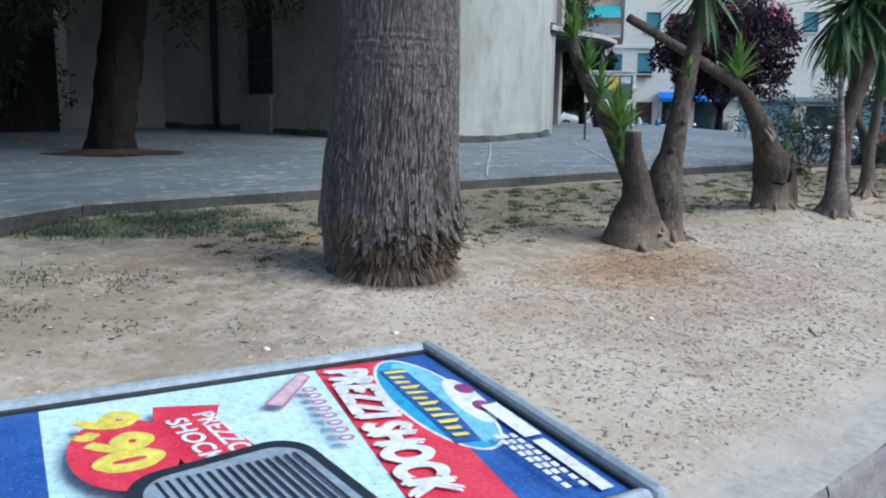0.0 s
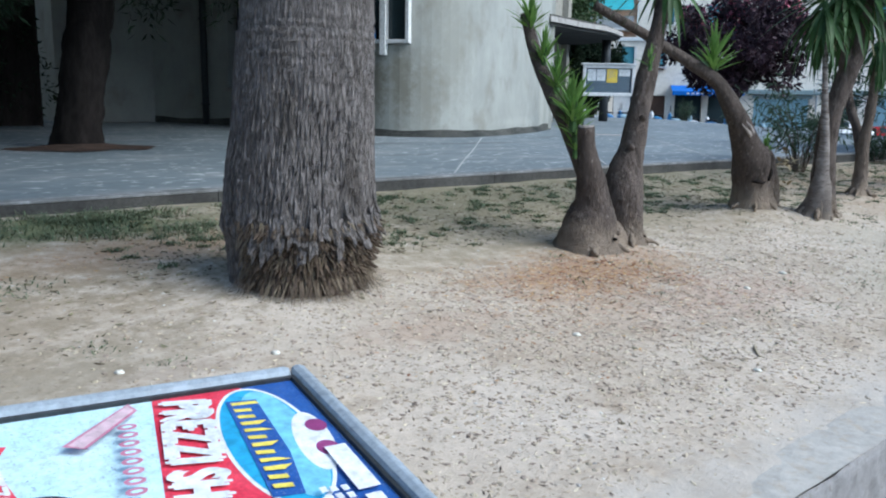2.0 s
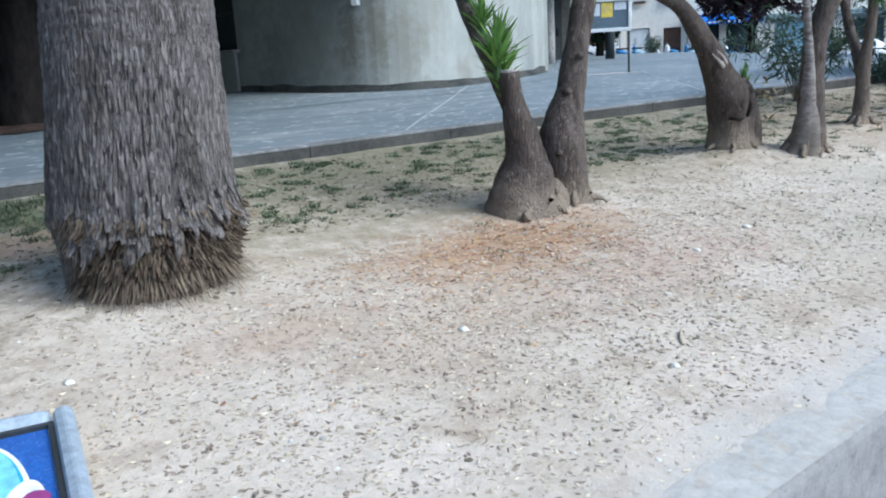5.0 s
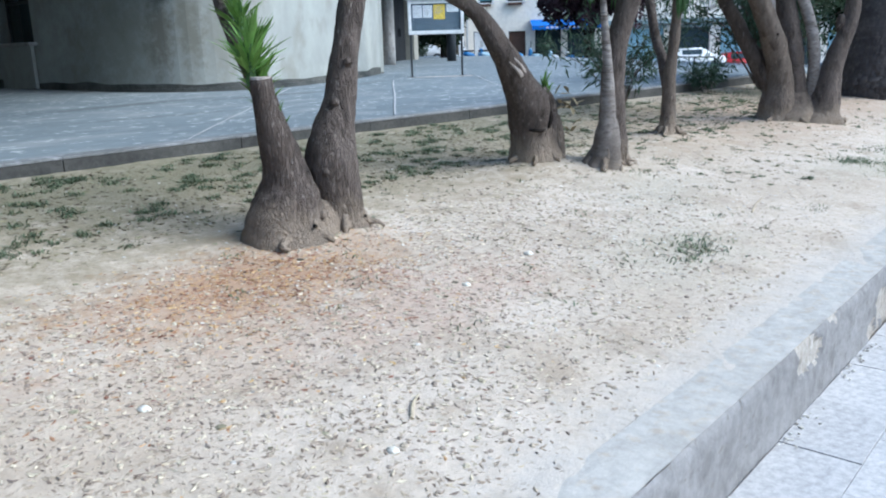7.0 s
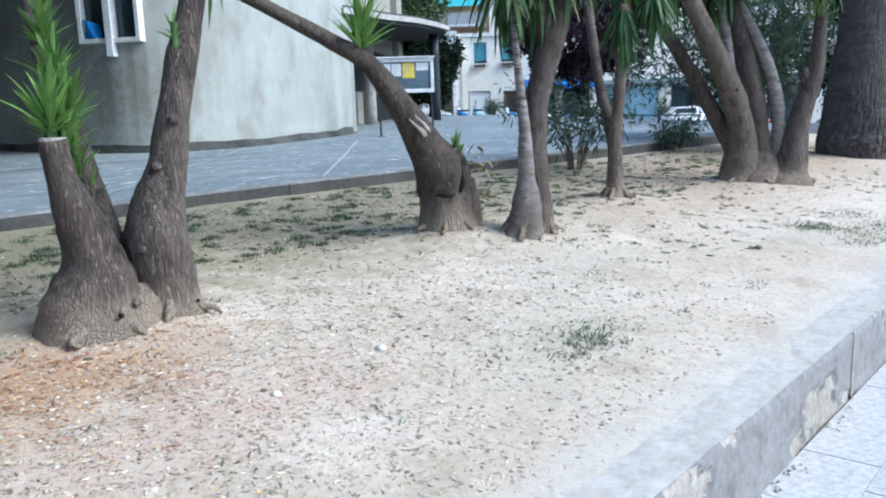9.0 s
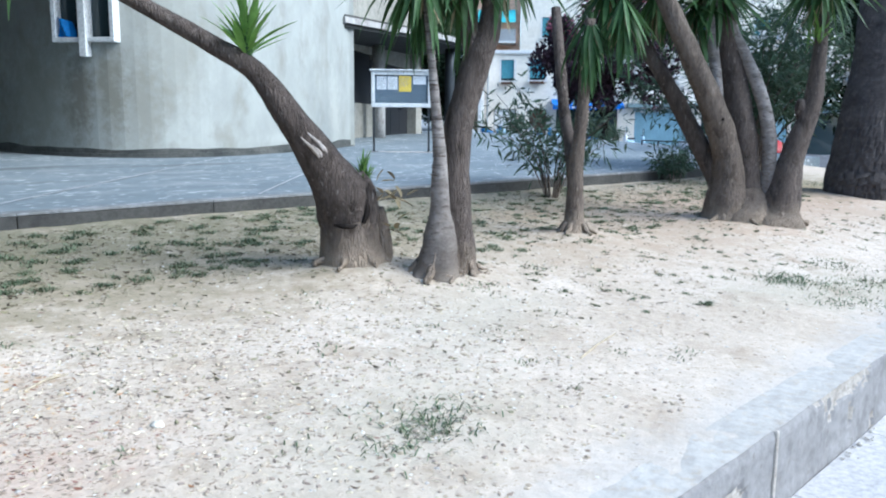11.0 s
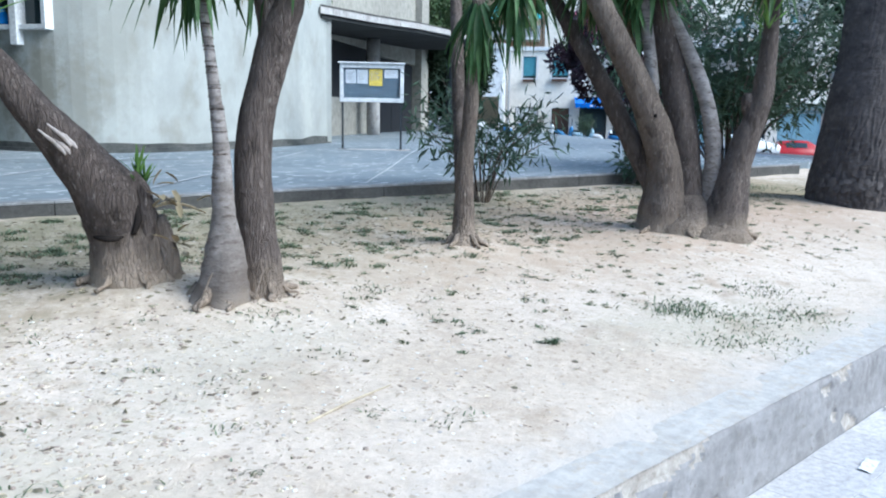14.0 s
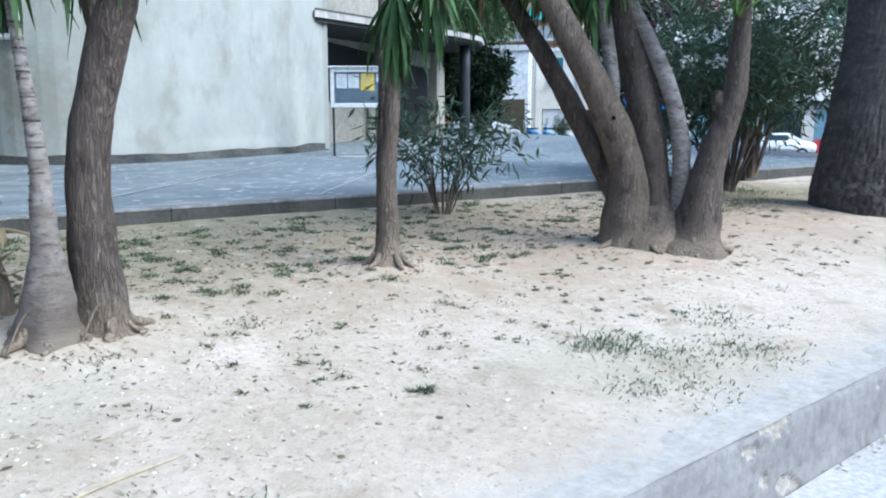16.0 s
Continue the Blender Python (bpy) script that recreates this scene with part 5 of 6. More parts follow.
for i, (ex, ey, ez) in enumerate(((2.6, 11.0, 2.0), (2.0, 11.6, 2.5), (2.9, 10.2, 2.6), (1.5, 10.6, 2.9), (5.5, 10.0, 2.6), (4.7, 10.5, 2.55), (6.3, 10.6, 3.0), (5.6, 12.3, 3.0), (3.2, 12.8, 2.6), (1.4, 12.2, 2.2), (2.4, 13.4, 2.3), (3.6, 9.4, 3.3), (0.6, 11.3, 2.6), (7.0, 12.0, 3.6))):
    a = (4.4, 11.2, 3.4 + 0.1 * i)
    mid = ((a[0] + ex) / 2, (a[1] + ey) / 2, max(a[2], ez) + 0.3)
    limb([(*a, 0.08), (*mid, 0.055), (ex, ey, ez, 0.02)], DARKWOOD, pine, P, "branch", 0.1, 0, 8, 5)
    for f in np.linspace(0.35, 1.08, 7):
        q = [m_ + (e_ - m_) * (f - 0.3) / 0.7 for m_, e_ in zip(mid, (ex, ey, ez))]
        cl.append((*q, rr.uniform(0.3, 0.55) * (0.6 if i in (4, 5) else 1.0), 300 if i in (0, 1, 2, 3, 9, 10, 12) else 26 if i in (4, 5) else 110))
# unseen crown overhead, made broad and dense to shade the wall and square
cl += clusters_in(3.4, 12.6, 6.4, 5.6, 5.0, 2.3, 150, 0.95, 150, 17, 0.2)
under(pieces("crown", cloud(clusters_in(3.4, 13.0, 6.6, 7.8, 7.6, 2.4, 480, 1.05, 210, 27, 0.1), 0.34, 0.2, 28, 0.2), PINE, pine, "unseen needle crown, enlarged to shade the square"), P)
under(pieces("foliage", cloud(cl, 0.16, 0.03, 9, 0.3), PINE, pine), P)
pit = sheet(bmesh.new(), 24, 6, lambda a, b: (4.1 + (0.25 + (0.75 + 0.3 * noise.noise((math.cos(6.283 * a) * 2, math.sin(6.283 * a) * 2, 0))) * b) * math.cos(2 * math.pi * a), 11.2 + (0.25 + (0.5 + 0.25 * noise.noise((math.cos(6.283 * a) * 2, math.sin(6.283 * a) * 2, 0))) * b) * math.sin(2 * math.pi * a), plaza_z(11.2) + 0.012 + 0.05 * (1 - b) ** 2 - 0.012 * b))
solid("tree_pit", pit, material("needle_litter", (0.05, 0.033, 0.026), (0.11, 0.07, 0.05), 5, 40, 0.95, 0.7), "brown needle litter round the conifer's foot", "litter", "structure")
# evergreen hedge added beyond the conifer; its near-black colour stands for deep shadow
h = thing("hedge", Matrix.Translation((2.6, 17.4, plaza_z(17.4))), "tall near-black hedge filling the deep shadow at the left", "hedge")
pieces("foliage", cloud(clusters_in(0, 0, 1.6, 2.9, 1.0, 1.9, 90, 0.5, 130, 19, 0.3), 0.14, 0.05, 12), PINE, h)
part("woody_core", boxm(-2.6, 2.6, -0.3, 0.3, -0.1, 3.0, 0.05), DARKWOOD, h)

# ---- houses across the street ----
FAC = Matrix.Translation((49.4, 32.0, 0.0)) @ Matrix.Rotation(math.atan2(-0.77, 0.64), 4, "Z")


def wall_with_holes(bm, x0, x1, z0, z1, holes, y0=0.0, y1=0.35):
    """One upright wall between x0 and x1 with rectangular openings that go through."""
    cx = sorted({float(x0), float(x1), *[float(v) for h_ in holes for v in h_[:2]]})
    cz = sorted({float(z0), float(z1), *[float(v) for h_ in holes for v in h_[2:]]})

    def full(i, k):
        if not (0 <= i < len(cx) - 1 and 0 <= k < len(cz) - 1):
            return False
        x, z = (cx[i] + cx[i + 1]) / 2, (cz[k] + cz[k + 1]) / 2
        return not any(h_[0] < x < h_[1] and h_[2] < z < h_[3] for h_ in holes)

    grid = {}

    def vert(i, k, y):
        if (i, k, y) not in grid:
            grid[i, k, y] = bm.verts.new((cx[i], y, cz[k]))
        return grid[i, k, y]

    for i in range(len(cx) - 1):
        for k in range(len(cz) - 1):
            if not full(i, k):
                continue
            bm.faces.new((vert(i, k, y0), vert(i + 1, k, y0), vert(i + 1, k + 1, y0), vert(i, k + 1, y0)))
            bm.faces.new((vert(i, k, y1), vert(i, k + 1, y1), vert(i + 1, k + 1, y1), vert(i + 1, k, y1)))
            for di, dk, a, b in ((-1, 0, (i, k), (i, k + 1)), (1, 0, (i + 1, k + 1), (i + 1, k)), (0, -1, (i + 1, k), (i, k)), (0, 1, (i, k + 1), (i + 1, k + 1))):
                if not full(i + di, k + dk):
                    bm.faces.new((vert(*a, y0), vert(*b, y0), vert(*b, y1), vert(*a, y1)))
    bmesh.ops.recalc_face_normals(bm, faces=bm.faces)
    return bm


def window_part(parent, x0, x1, z0, z1, mat, pots=False):
    wn_ = part("window", boxm(x0, x1, 0.2, 0.26, z0, z1), GLASS, parent)
    part("frame", box(boxm(x0 - 0.1, x0, -0.02, 0.2, z0, z1), x1, x1 + 0.1, -0.02, 0.2, z0, z1), WHITE, wn_)
    part("sill", boxm(x0 - 0.14, x1 + 0.14, -0.14, 0.2, z0 - 0.1, z0 - 0.003), WHITE, wn_)
    part("shutter", boxm(x0 + 0.02, x1 - 0.02, 0.1, 0.16, z0 + 0.12 * (z1 - z0), z1 - 0.02), mat, wn_, "teal roller blind")
    if pots:
        part("flower_box", boxm(x0 - 0.02, x1 - 0.1, -0.34, -0.145, z0 - 0.25, z0 - 0.08, 0.02), BROWN, wn_, "reddish flower box")


# pale low house with garage
low = thing("house", FAC, "pale two-storey house with teal blinds and flat parapet", "house")
wins = [(-3.45, -2.6, 4.15, 5.55), (-1.55, -0.5, 4.2, 5.6)]
doors = [(-1.5, -0.35, 0.2, 2.25), (-3.9, -2.4, 0.2, 2.3)]
part("wall", wall_with_holes(bmesh.new(), -4.7, 4.9, -1.4, 5.9, wins + doors + [(0.3, 2.1, 0.1, 2.5), (2.5, 4.4, 0.1, 2.5)]), HOUSE, low)
part("wall", wall_with_holes(bmesh.new(), -9.5, -4.72, -1.0, 5.9, [(-6.9, -4.95, 0.2, 2.9)], -1.2, -0.8), PALEHOUSE, low, "bright pale wall")
part("side_wall", boxm(-4.72, -4.6, -0.8, 0.0, 0, 5.9), PALEHOUSE, low)
# backs of the openings, with indoor shade put into their colours
part("garage_back", boxm(-7.2, -4.75, 2.0, 2.1, 0, 3.2), plain("garage_shade", (0.3, 0.27, 0.2), 0.9), low, "back of the open garage, its shade in the colour")
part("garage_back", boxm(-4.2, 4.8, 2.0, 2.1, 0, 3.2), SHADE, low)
part("parapet", boxm(-9.7, -4.6, -1.35, 0.4, 5.901, 6.25, 0.03), WHITE, low, "white parapet")
part("parapet", boxm(-4.58, 5.0, -0.15, 0.4, 5.901, 6.15, 0.03), WHITE, low, "white parapet")
for w_ in wins:
    window_part(low, *w_, TEAL, True)
part("door", boxm(-1.45, -0.4, 0.12, 0.2, 0.2, 2.2), BROWN, low, "dark brown door")
part("door", boxm(-3.85, -2.45, 0.12, 0.2, 0.2, 2.25), WHITE, low, "white garage shutter")
part("shop_window", boxm(0.32, 2.08, 0.2, 0.25, 0.1, 2.48), GLASS, low)
part("shop_window", boxm(2.52, 4.38, 0.2, 0.25, 0.1, 2.48), GLASS, low)
part("rain_pipe", cylinder(bmesh.new(), -4.35, -0.08, 0.3, 5.8, 0.06, 8), GREYPAINT, low)
aw = part("awning", sheet(bmesh.new(), 24, 4, lambda a, b: (-0.05 + 4.65 * a, -0.02 - 1.3 * b, 2.95 - 0.42 * b - 0.03 * math.sin(math.pi * b))), BLUE, low, "blue canvas shop awning")
part("valance", sheet(bmesh.new(), 40, 2, lambda a, b: (-0.05 + 4.65 * a, -1.33, 2.53 - b * (0.26 + 0.03 * math.sin(a * 75)))), BLUE, aw)
rr = random.Random(3)
bm = bmesh.new()
for i in range(9):
    x0 = 0.9 + 0.3 * i
    box(bm, x0, x0 + rr.uniform(0.14, 0.24), -1.345, -1.335, 2.34, 2.45)
part("lettering", bm, WHITE, aw, "white lettering too small to read")

# long shop row
row = thing("house", FAC, "beige shop row with shutters and grey-green cornice", "house")
shops = [(5.5, 9.1), (9.9, 12.2), (12.9, 15.6), (16.4, 19.4), (20.2, 23.2), (24.0, 27.0), (28, 31)]
part("wall", wall_with_holes(bmesh.new(), 4.92, 34, -1.8, 6.4, [(a, b, -0.6, 2.15) for a, b in shops]), HOUSE, row)
part("cornice", boxm(4.95, 34, -0.35, -0.003, 2.4, 2.72, 0.04), TRIM, row, "grey-green cornice over the shops")
for i, (a, b) in enumerate(shops):
    sh_ = part("shutter", boxm(a + 0.05, b - 0.05, 0.1, 0.16, -0.6, 2.14), SHUTTER if i % 2 == 0 else GLASS, row, "pale blue roller shutter" if i % 2 == 0 else "dark shop window")
    part("lintel", boxm(a - 0.12, b + 0.12, -0.1, 0.1, 2.151, 2.36, 0.02), TRIM, sh_)
    for k in range(12):
        part("slat", boxm(a + 0.08, b - 0.08, 0.07, 0.099, -0.5 + 0.22 * k, -0.33 + 0.22 * k), SHUTTER, sh_) if i % 2 == 0 else None
part("pole", cylinder(bmesh.new(), 9.45, -0.3, -0.4, 2.4, 0.06, 8), GREYPAINT, row)

# taller peach block behind
tall = thing("apartment_block", FAC @ Matrix.Translation((0, 7, 0)), "peach apartment block with teal blinds and balconies", "house")
tw = [(x, x + 1.1, z, z + 1.5) for z in (7.7, 11.0) for x in (-12, -9, -0.4, 3.2, 7.2, 11.2, 15.2, 19.2, 23, 27)]
part("wall", wall_with_holes(bmesh.new(), -2.0, 34, 0, 15.5, [t_ for t_ in tw if t_[0] > -2]), HOUSE, tall)
part("wall", wall_with_holes(bmesh.new(), -16, -2.02, 0, 15.5, [t_ for t_ in tw if t_[0] < -2], 0.5, 0.9), PEACH, tall, "orange-peach wall")
part("roof", boxm(-16.3, 34.3, -0.4, 9, 15.502, 15.8), CONCRETE, tall)
for t_ in tw:
    window_part(tall, *t_, TEAL)
for x, z in ((-8.2, 7.2), (-8.2, 10.6), (-5.2, 7.2)):
    b_ = part("balcony", boxm(x, x + 2.8, -1.2, 0.4, z, z + 0.16), WHITE, tall)
    part("railing", boxm(x, x + 2.8, -1.2, -1.15, z + 0.165, z + 1.0), GREYPAINT, b_)
    part("sun_blind", sheet(bmesh.new(), 6, 3, lambda a, b, x=x, z=z: (x + 2.8 * a, 0.45 - 1.5 * b, z + 2.6 - 1.1 * b)), plain("aqua_canvas", (0.08, 0.45, 0.5), 0.7), b_, "aqua canvas blind")
# more plain blocks closing the street
for x, y, w_, d_, hh, rot, mat in ((78, -12, 30, 14, 13, -75, HOUSE), (60, -45, 40, 14, 12, -120, PALEHOUSE), (0, -28, 60, 12, 11, 180, HOUSE), (-45, 10, 50, 12, 10, 90, PALEHOUSE), (-10, 62, 70, 14, 14, 10, PEACH)):
    hb = thing("house", Matrix.Translation((x, y, 0)) @ Matrix.Rotation(radians(rot), 4, "Z"), "plain rendered house closing the street", "house")
    hl = [(a, a + 1.2, z, z + 1.6) for z in (1.2, 4.4, 7.6) for a in np.arange(-w_ / 2 + 2, w_ / 2 - 2, 4.0)]
    part("wall", wall_with_holes(bmesh.new(), -w_ / 2, w_ / 2, -1, hh, hl), mat, hb)
    # dark core: the unlit rooms behind the windows, as plain colour
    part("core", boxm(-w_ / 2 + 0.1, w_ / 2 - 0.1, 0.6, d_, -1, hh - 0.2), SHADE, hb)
    part("roof", boxm(-w_ / 2 - 0.3, w_ / 2 + 0.3, -0.4, d_, hh + 0.002, hh + 0.3), CONCRETE, hb)


# ---- parked cars ----
def car(m, mat, label):
    c = thing("car", m, label, "car", "parked cars")
    prof_ = [(-2.0, 0.35), (-2.05, 0.75), (-1.9, 0.95), (-1.35, 1.02), (-0.75, 1.42), (0.55, 1.46), (1.35, 1.0), (1.9, 0.92), (2.05, 0.7), (2.0, 0.32)]
    bm = bmesh.new()
    L = [bm.verts.new((x, -0.82 + (0.14 if z > 1.2 else 0), z)) for x, z in prof_]
    R = [bm.verts.new((x, 0.82 - (0.14 if z > 1.2 else 0), z)) for x, z in prof_]
    n = len(prof_)
    bm.faces.new(L)
    bm.faces.new(R[::-1])
    for i in range(n):
        bm.faces.new((L[i], R[i], R[(i + 1) % n], L[(i + 1) % n]))
    bmesh.ops.recalc_face_normals(bm, faces=bm.faces)
    bmesh.ops.bevel(bm, geom=bm.edges[:], offset=0.05, segments=2, affect="EDGES")
    part("body", bm, mat, c, smooth=True)
    for y in (-0.8, 0.8):
        g = boxm(-0.72, 0.5, y - 0.02, y + 0.02, 1.04, 1.34, 0.01)
        for v in g.verts:
            if v.co.z > 1.2:
                v.co.y *= 0.88
        part("side_window", g, GLASS, c)
        for x in (-1.25, 1.25):
            w_ = part("wheel", tube(bmesh.new(), [(x, y - 0.1, 0.32, 0.3), (x, y - 0.08, 0.32, 0.32), (x, y + 0.08, 0.32, 0.32), (x, y + 0.1, 0.32, 0.3)], 18, 1), RUBBER, c)
            part("rim", tube(bmesh.new(), [(x, y - 0.115, 0.32, 0.2), (x, y + 0.115, 0.32, 0.2)], 14, 1), METAL, w_)
    part("windscreen", boxm(0.6, 1.25, -0.62, 0.62, 1.02, 1.06, 0.005, m=Matrix.Translation((0.02, 0, 0.2)) @ Matrix.Rotation(radians(30), 4, "Y") @ Matrix.Translation((-0.02, 0, 0))), GLASS, c)
    for y in (-0.6, 0.6):
        part("headlight", boxm(1.98, 2.06, y - 0.15, y + 0.15, 0.66, 0.8, 0.02), WHITE, c)
    return c


CARS = [(-7.6, -3.4, "silver", (0.5, 0.52, 0.54)), (9.7, -4.2, "white", (0.78, 0.79, 0.8)), (13.0, -3.4, "red", (0.4, 0.03, 0.035)), (19.5, -6.0, "silver", (0.5, 0.52, 0.55))]
for s_, d_, nm, col in CARS:
    w_ = FAC @ Vector((s_, d_, 0))
    car(Matrix.Translation((w_.x, w_.y, ground_z(w_.x, w_.y))) @ Matrix.Rotation(math.atan2(-0.77, 0.64), 4, "Z"), plain(nm.replace(" ", "_") + "_paint", col, 0.25), nm + " parked car in front of the shops")


def scooter(m, mat, label):
    sc_ = thing("scooter", m, label, "scooter", "parked scooters")
    for x in (-0.6, 0.62):
        w_ = part("wheel", tube(bmesh.new(), [(x, -0.06, 0.24, 0.21), (x, -0.04, 0.24, 0.24), (x, 0.04, 0.24, 0.24), (x, 0.06, 0.24, 0.21)], 16, 1), RUBBER, sc_)
        part("rim", tube(bmesh.new(), [(x, -0.065, 0.24, 0.12), (x, 0.065, 0.24, 0.12)], 12, 1), METAL, w_)
    part("body", tube(bmesh.new(), [(-0.85, 0, 0.62, 0.06), (-0.6, 0, 0.58, 0.17), (-0.25, 0, 0.48, 0.17), (0.0, 0, 0.3, 0.12), (0.3, 0, 0.3, 0.11)], 12, 4), mat, sc_, smooth=True)
    part("leg_shield", tube(bmesh.new(), [(0.3, 0, 0.3, 0.12), (0.42, 0, 0.6, 0.16), (0.38, 0, 0.9, 0.1)], 12, 4), mat, sc_, smooth=True)
    part("seat", boxm(-0.8, -0.1, -0.13, 0.13, 0.72, 0.82, 0.04), RUBBER, sc_)
    part("fork", tube(bmesh.new(), [(0.62, 0, 0.24, 0.03), (0.38, 0, 0.98, 0.03)], 8, 2), METAL, sc_)
    part("handlebar", tube(bmesh.new(), [(0.34, -0.32, 1.02, 0.018), (0.38, 0, 0.99, 0.02), (0.34, 0.32, 1.02, 0.018)], 8, 3), IRON, sc_)
    part("windscreen", boxm(0.42, 0.44, -0.2, 0.2, 1.0, 1.4, 0.006), CLEAR, sc_)
    return sc_


rr = random.Random(41)
for i, (s_, nm, col) in enumerate(((-5.0, "white", (0.75, 0.77, 0.8)), (-3.9, "blue", (0.05, 0.2, 0.45)), (-2.9, "pale blue", (0.4, 0.58, 0.7)), (-1.9, "white", (0.76, 0.78, 0.8)), (-0.7, "blue", (0.06, 0.24, 0.5)), (0.6, "pale blue", (0.42, 0.6, 0.72)), (1.7, "white", (0.75, 0.77, 0.8)), (2.8, "blue", (0.05, 0.2, 0.45)), (4.1, "white", (0.76, 0.78, 0.8)), (5.2, "pale blue", (0.42, 0.6, 0.72)))):
    w_ = FAC @ Vector((s_, -3.0 + rr.uniform(-0.3, 0.3), 0))
    scooter(Matrix.Translation((w_.x, w_.y, ground_z(w_.x, w_.y))) @ Matrix.Rotation(radians(rr.uniform(-25, 25)) + math.atan2(-0.77, 0.64), 4, "Z"), plain(nm.replace(" ", "_") + "_scooter_paint", col, 0.3), nm + " scooter parked along the shops")

# ---- far trees ----
def tree(base, trunk_h, crown, m, r, n, leaf, wid, mat, seed, label, flowers=None):
    t = thing("tree", Matrix.Translation(base), label, "tree")
    cx, cy, cz, rx, ry, rz = crown
    rr_ = random.Random(seed)
    part("trunk", tube(bmesh.new(), [(0, 0, -0.1, 0.3), (0, 0, trunk_h * 0.4, 0.2), (0.1, 0, trunk_h, 0.17)], 12, 4, 0.1), DARKWOOD, t, smooth=True)
    for i in range(6):
        a = i * 1.05 + rr_.random()
        part("limb", tube(bmesh.new(), [(0.1, 0, trunk_h * 0.9, 0.13), (cx * 0.5 + rx * 0.3 * math.cos(a), cy * 0.5 + ry * 0.3 * math.sin(a), (trunk_h + cz) / 2, 0.09), (cx + rx * 0.6 * math.cos(a), cy + ry * 0.6 * math.sin(a), cz + 0.2 * rz, 0.04)], 8, 4), DARKWOOD, t, smooth=True)
    cs = clusters_in(cx, cy, cz, rx, ry, rz, m, r, n, seed)
    pieces("crown", cloud(cs, leaf, wid, seed), mat, t)
    if flowers:
        top_ = [c for c in cs if c[2] > cz + 0.15 * rz]
        pieces("blossom", cloud([(c[0], c[1], c[2] + 0.2, c[3] * 1.05, int(c[4] * 0.55)) for c in top_[::2]], leaf * 0.9, wid, seed + 1), flowers, t, "reddish pink blossom")
    return t


tree((41.3, 22.8, ground_z(41, 22.8)), 1.7, (0, 0, 4.7, 3.6, 3.6, 2.5), 90, 0.75, 170, 0.3, 0.17, REDLEAF, 71, "purple-leaved street tree with pink blossom", PINKFLOWER)
tree((31.0, 24.2, ground_z(31, 24.2)), 2.0, (-0.3, 0.2, 2.9, 1.9, 1.9, 1.4), 56, 0.5, 170, 0.24, 0.11, PINE, 72, "dark green tree behind the canopy")
tree((28.2, 23.6, plaza_z(23.6)), 1.8, (-0.2, 0.2, 2.7, 1.0, 1.0, 1.0), 26, 0.42, 150, 0.22, 0.1, PINE, 76, "small dark tree beside the entrance")
tree((33.0, 31.0, 0.8), 2.5, (0, 0, 6.2, 4.2, 4.2, 2.6), 80, 0.9, 130, 0.3, 0.14, HEDGE, 73, "tall green tree behind the entrance canopy", WHITEFLOWER)
tree((43.5, 38.5, 0.6), 3.0, (0, 0, 8.0, 3.6, 3.6, 2.4), 70, 0.9, 120, 0.32, 0.16, HEDGE, 74, "round green tree beyond the pale house")
tree((27.6, 5.5, ground_z(27.6, 5.5)), 1.9, (0, 0, 4.1, 2.3, 2.3, 2.5), 120, 0.7, 190, 0.22, 0.09, PINE, 75, "dark tree beyond the second palm")
for i, (s_, d_, hh) in enumerate(((-7.4, -5.0, 1.8), (-2.6, -5.2, 1.6), (0.4, -4.8, 1.7), (3.2, -5.6, 1.5), (8.2, -4.6, 1.9))):
    w_ = FAC @ Vector((s_, d_, 0))
    oleander((w_.x, w_.y, ground_z(w_.x, w_.y)), 0.7, hh, 8, 26, 80 + i, "small street-side shrub before the shops", length=0.2)

# ---- the fallen poster panel ----
NS = Vector((0.0021, -0.0782, 0.9969)).normalized()
UU = Vector((0.983, -0.183, 0.0))
EY = (UU - NS * UU.dot(NS)).normalized()
EX = EY.cross(NS)
PANEL = Matrix(((EX.x, EY.x, NS.x, 2.225), (EX.y, EY.y, NS.y, 2.502), (EX.z, EY.z, NS.z, 0.286), (0, 0, 0, 1)))
panel = thing("advertising_panel", PANEL, "fallen framed supermarket poster panel lying on the earth", "sign")
PW, PH = 1.38, 2.06
FR = 0.06


def bar(x0, x1, y0, y1):
    """A rounded tube-like frame bar."""
    return boxm(x0, x1, y0, y1, -0.08, 0.004, 0.026)


part("frame_bar", bar(0, PW, -FR, 0), METAL, panel, "grey metal frame bar")
part("frame_bar", bar(0, PW, -PH, -PH + FR), METAL, panel, "grey metal frame bar")
part("frame_bar", bar(0, FR, -PH + FR + 0.002, -FR - 0.002), METAL, panel, "grey metal frame bar")
part("frame_bar", bar(PW - FR, PW, -PH + FR + 0.002, -FR - 0.002), METAL, panel, "grey metal frame bar")
part("inner_edge", box(box(boxm(FR, FR + 0.016, -PH + FR, -FR, -0.05, -0.018, 0.003), PW - FR - 0.016, PW - FR, -PH + FR, -FR, -0.05, -0.018, 0.003), FR + 0.016, PW - FR - 0.016, -FR - 0.016, -FR, -0.05, -0.018, 0.003), IRON, panel, "dark rubber bead")
part("backing", boxm(FR, PW - FR, -PH + FR, -FR, -0.07, -0.034), GREYPAINT, panel)
LAYER = [-0.0335]


def ink(name, outline, mat, label=""):
    """One printed shape, a hair above the last."""
    LAYER[0] += 0.0005
    bm = bmesh.new()
    vs_ = [bm.verts.new((x, y, LAYER[0])) for x, y in outline]
    f = bm.faces.new(vs_)
    if f.normal.z < 0:
        f.normal_flip()
    bm.normal_update()
    return part(name, bm, mat, poster, label)


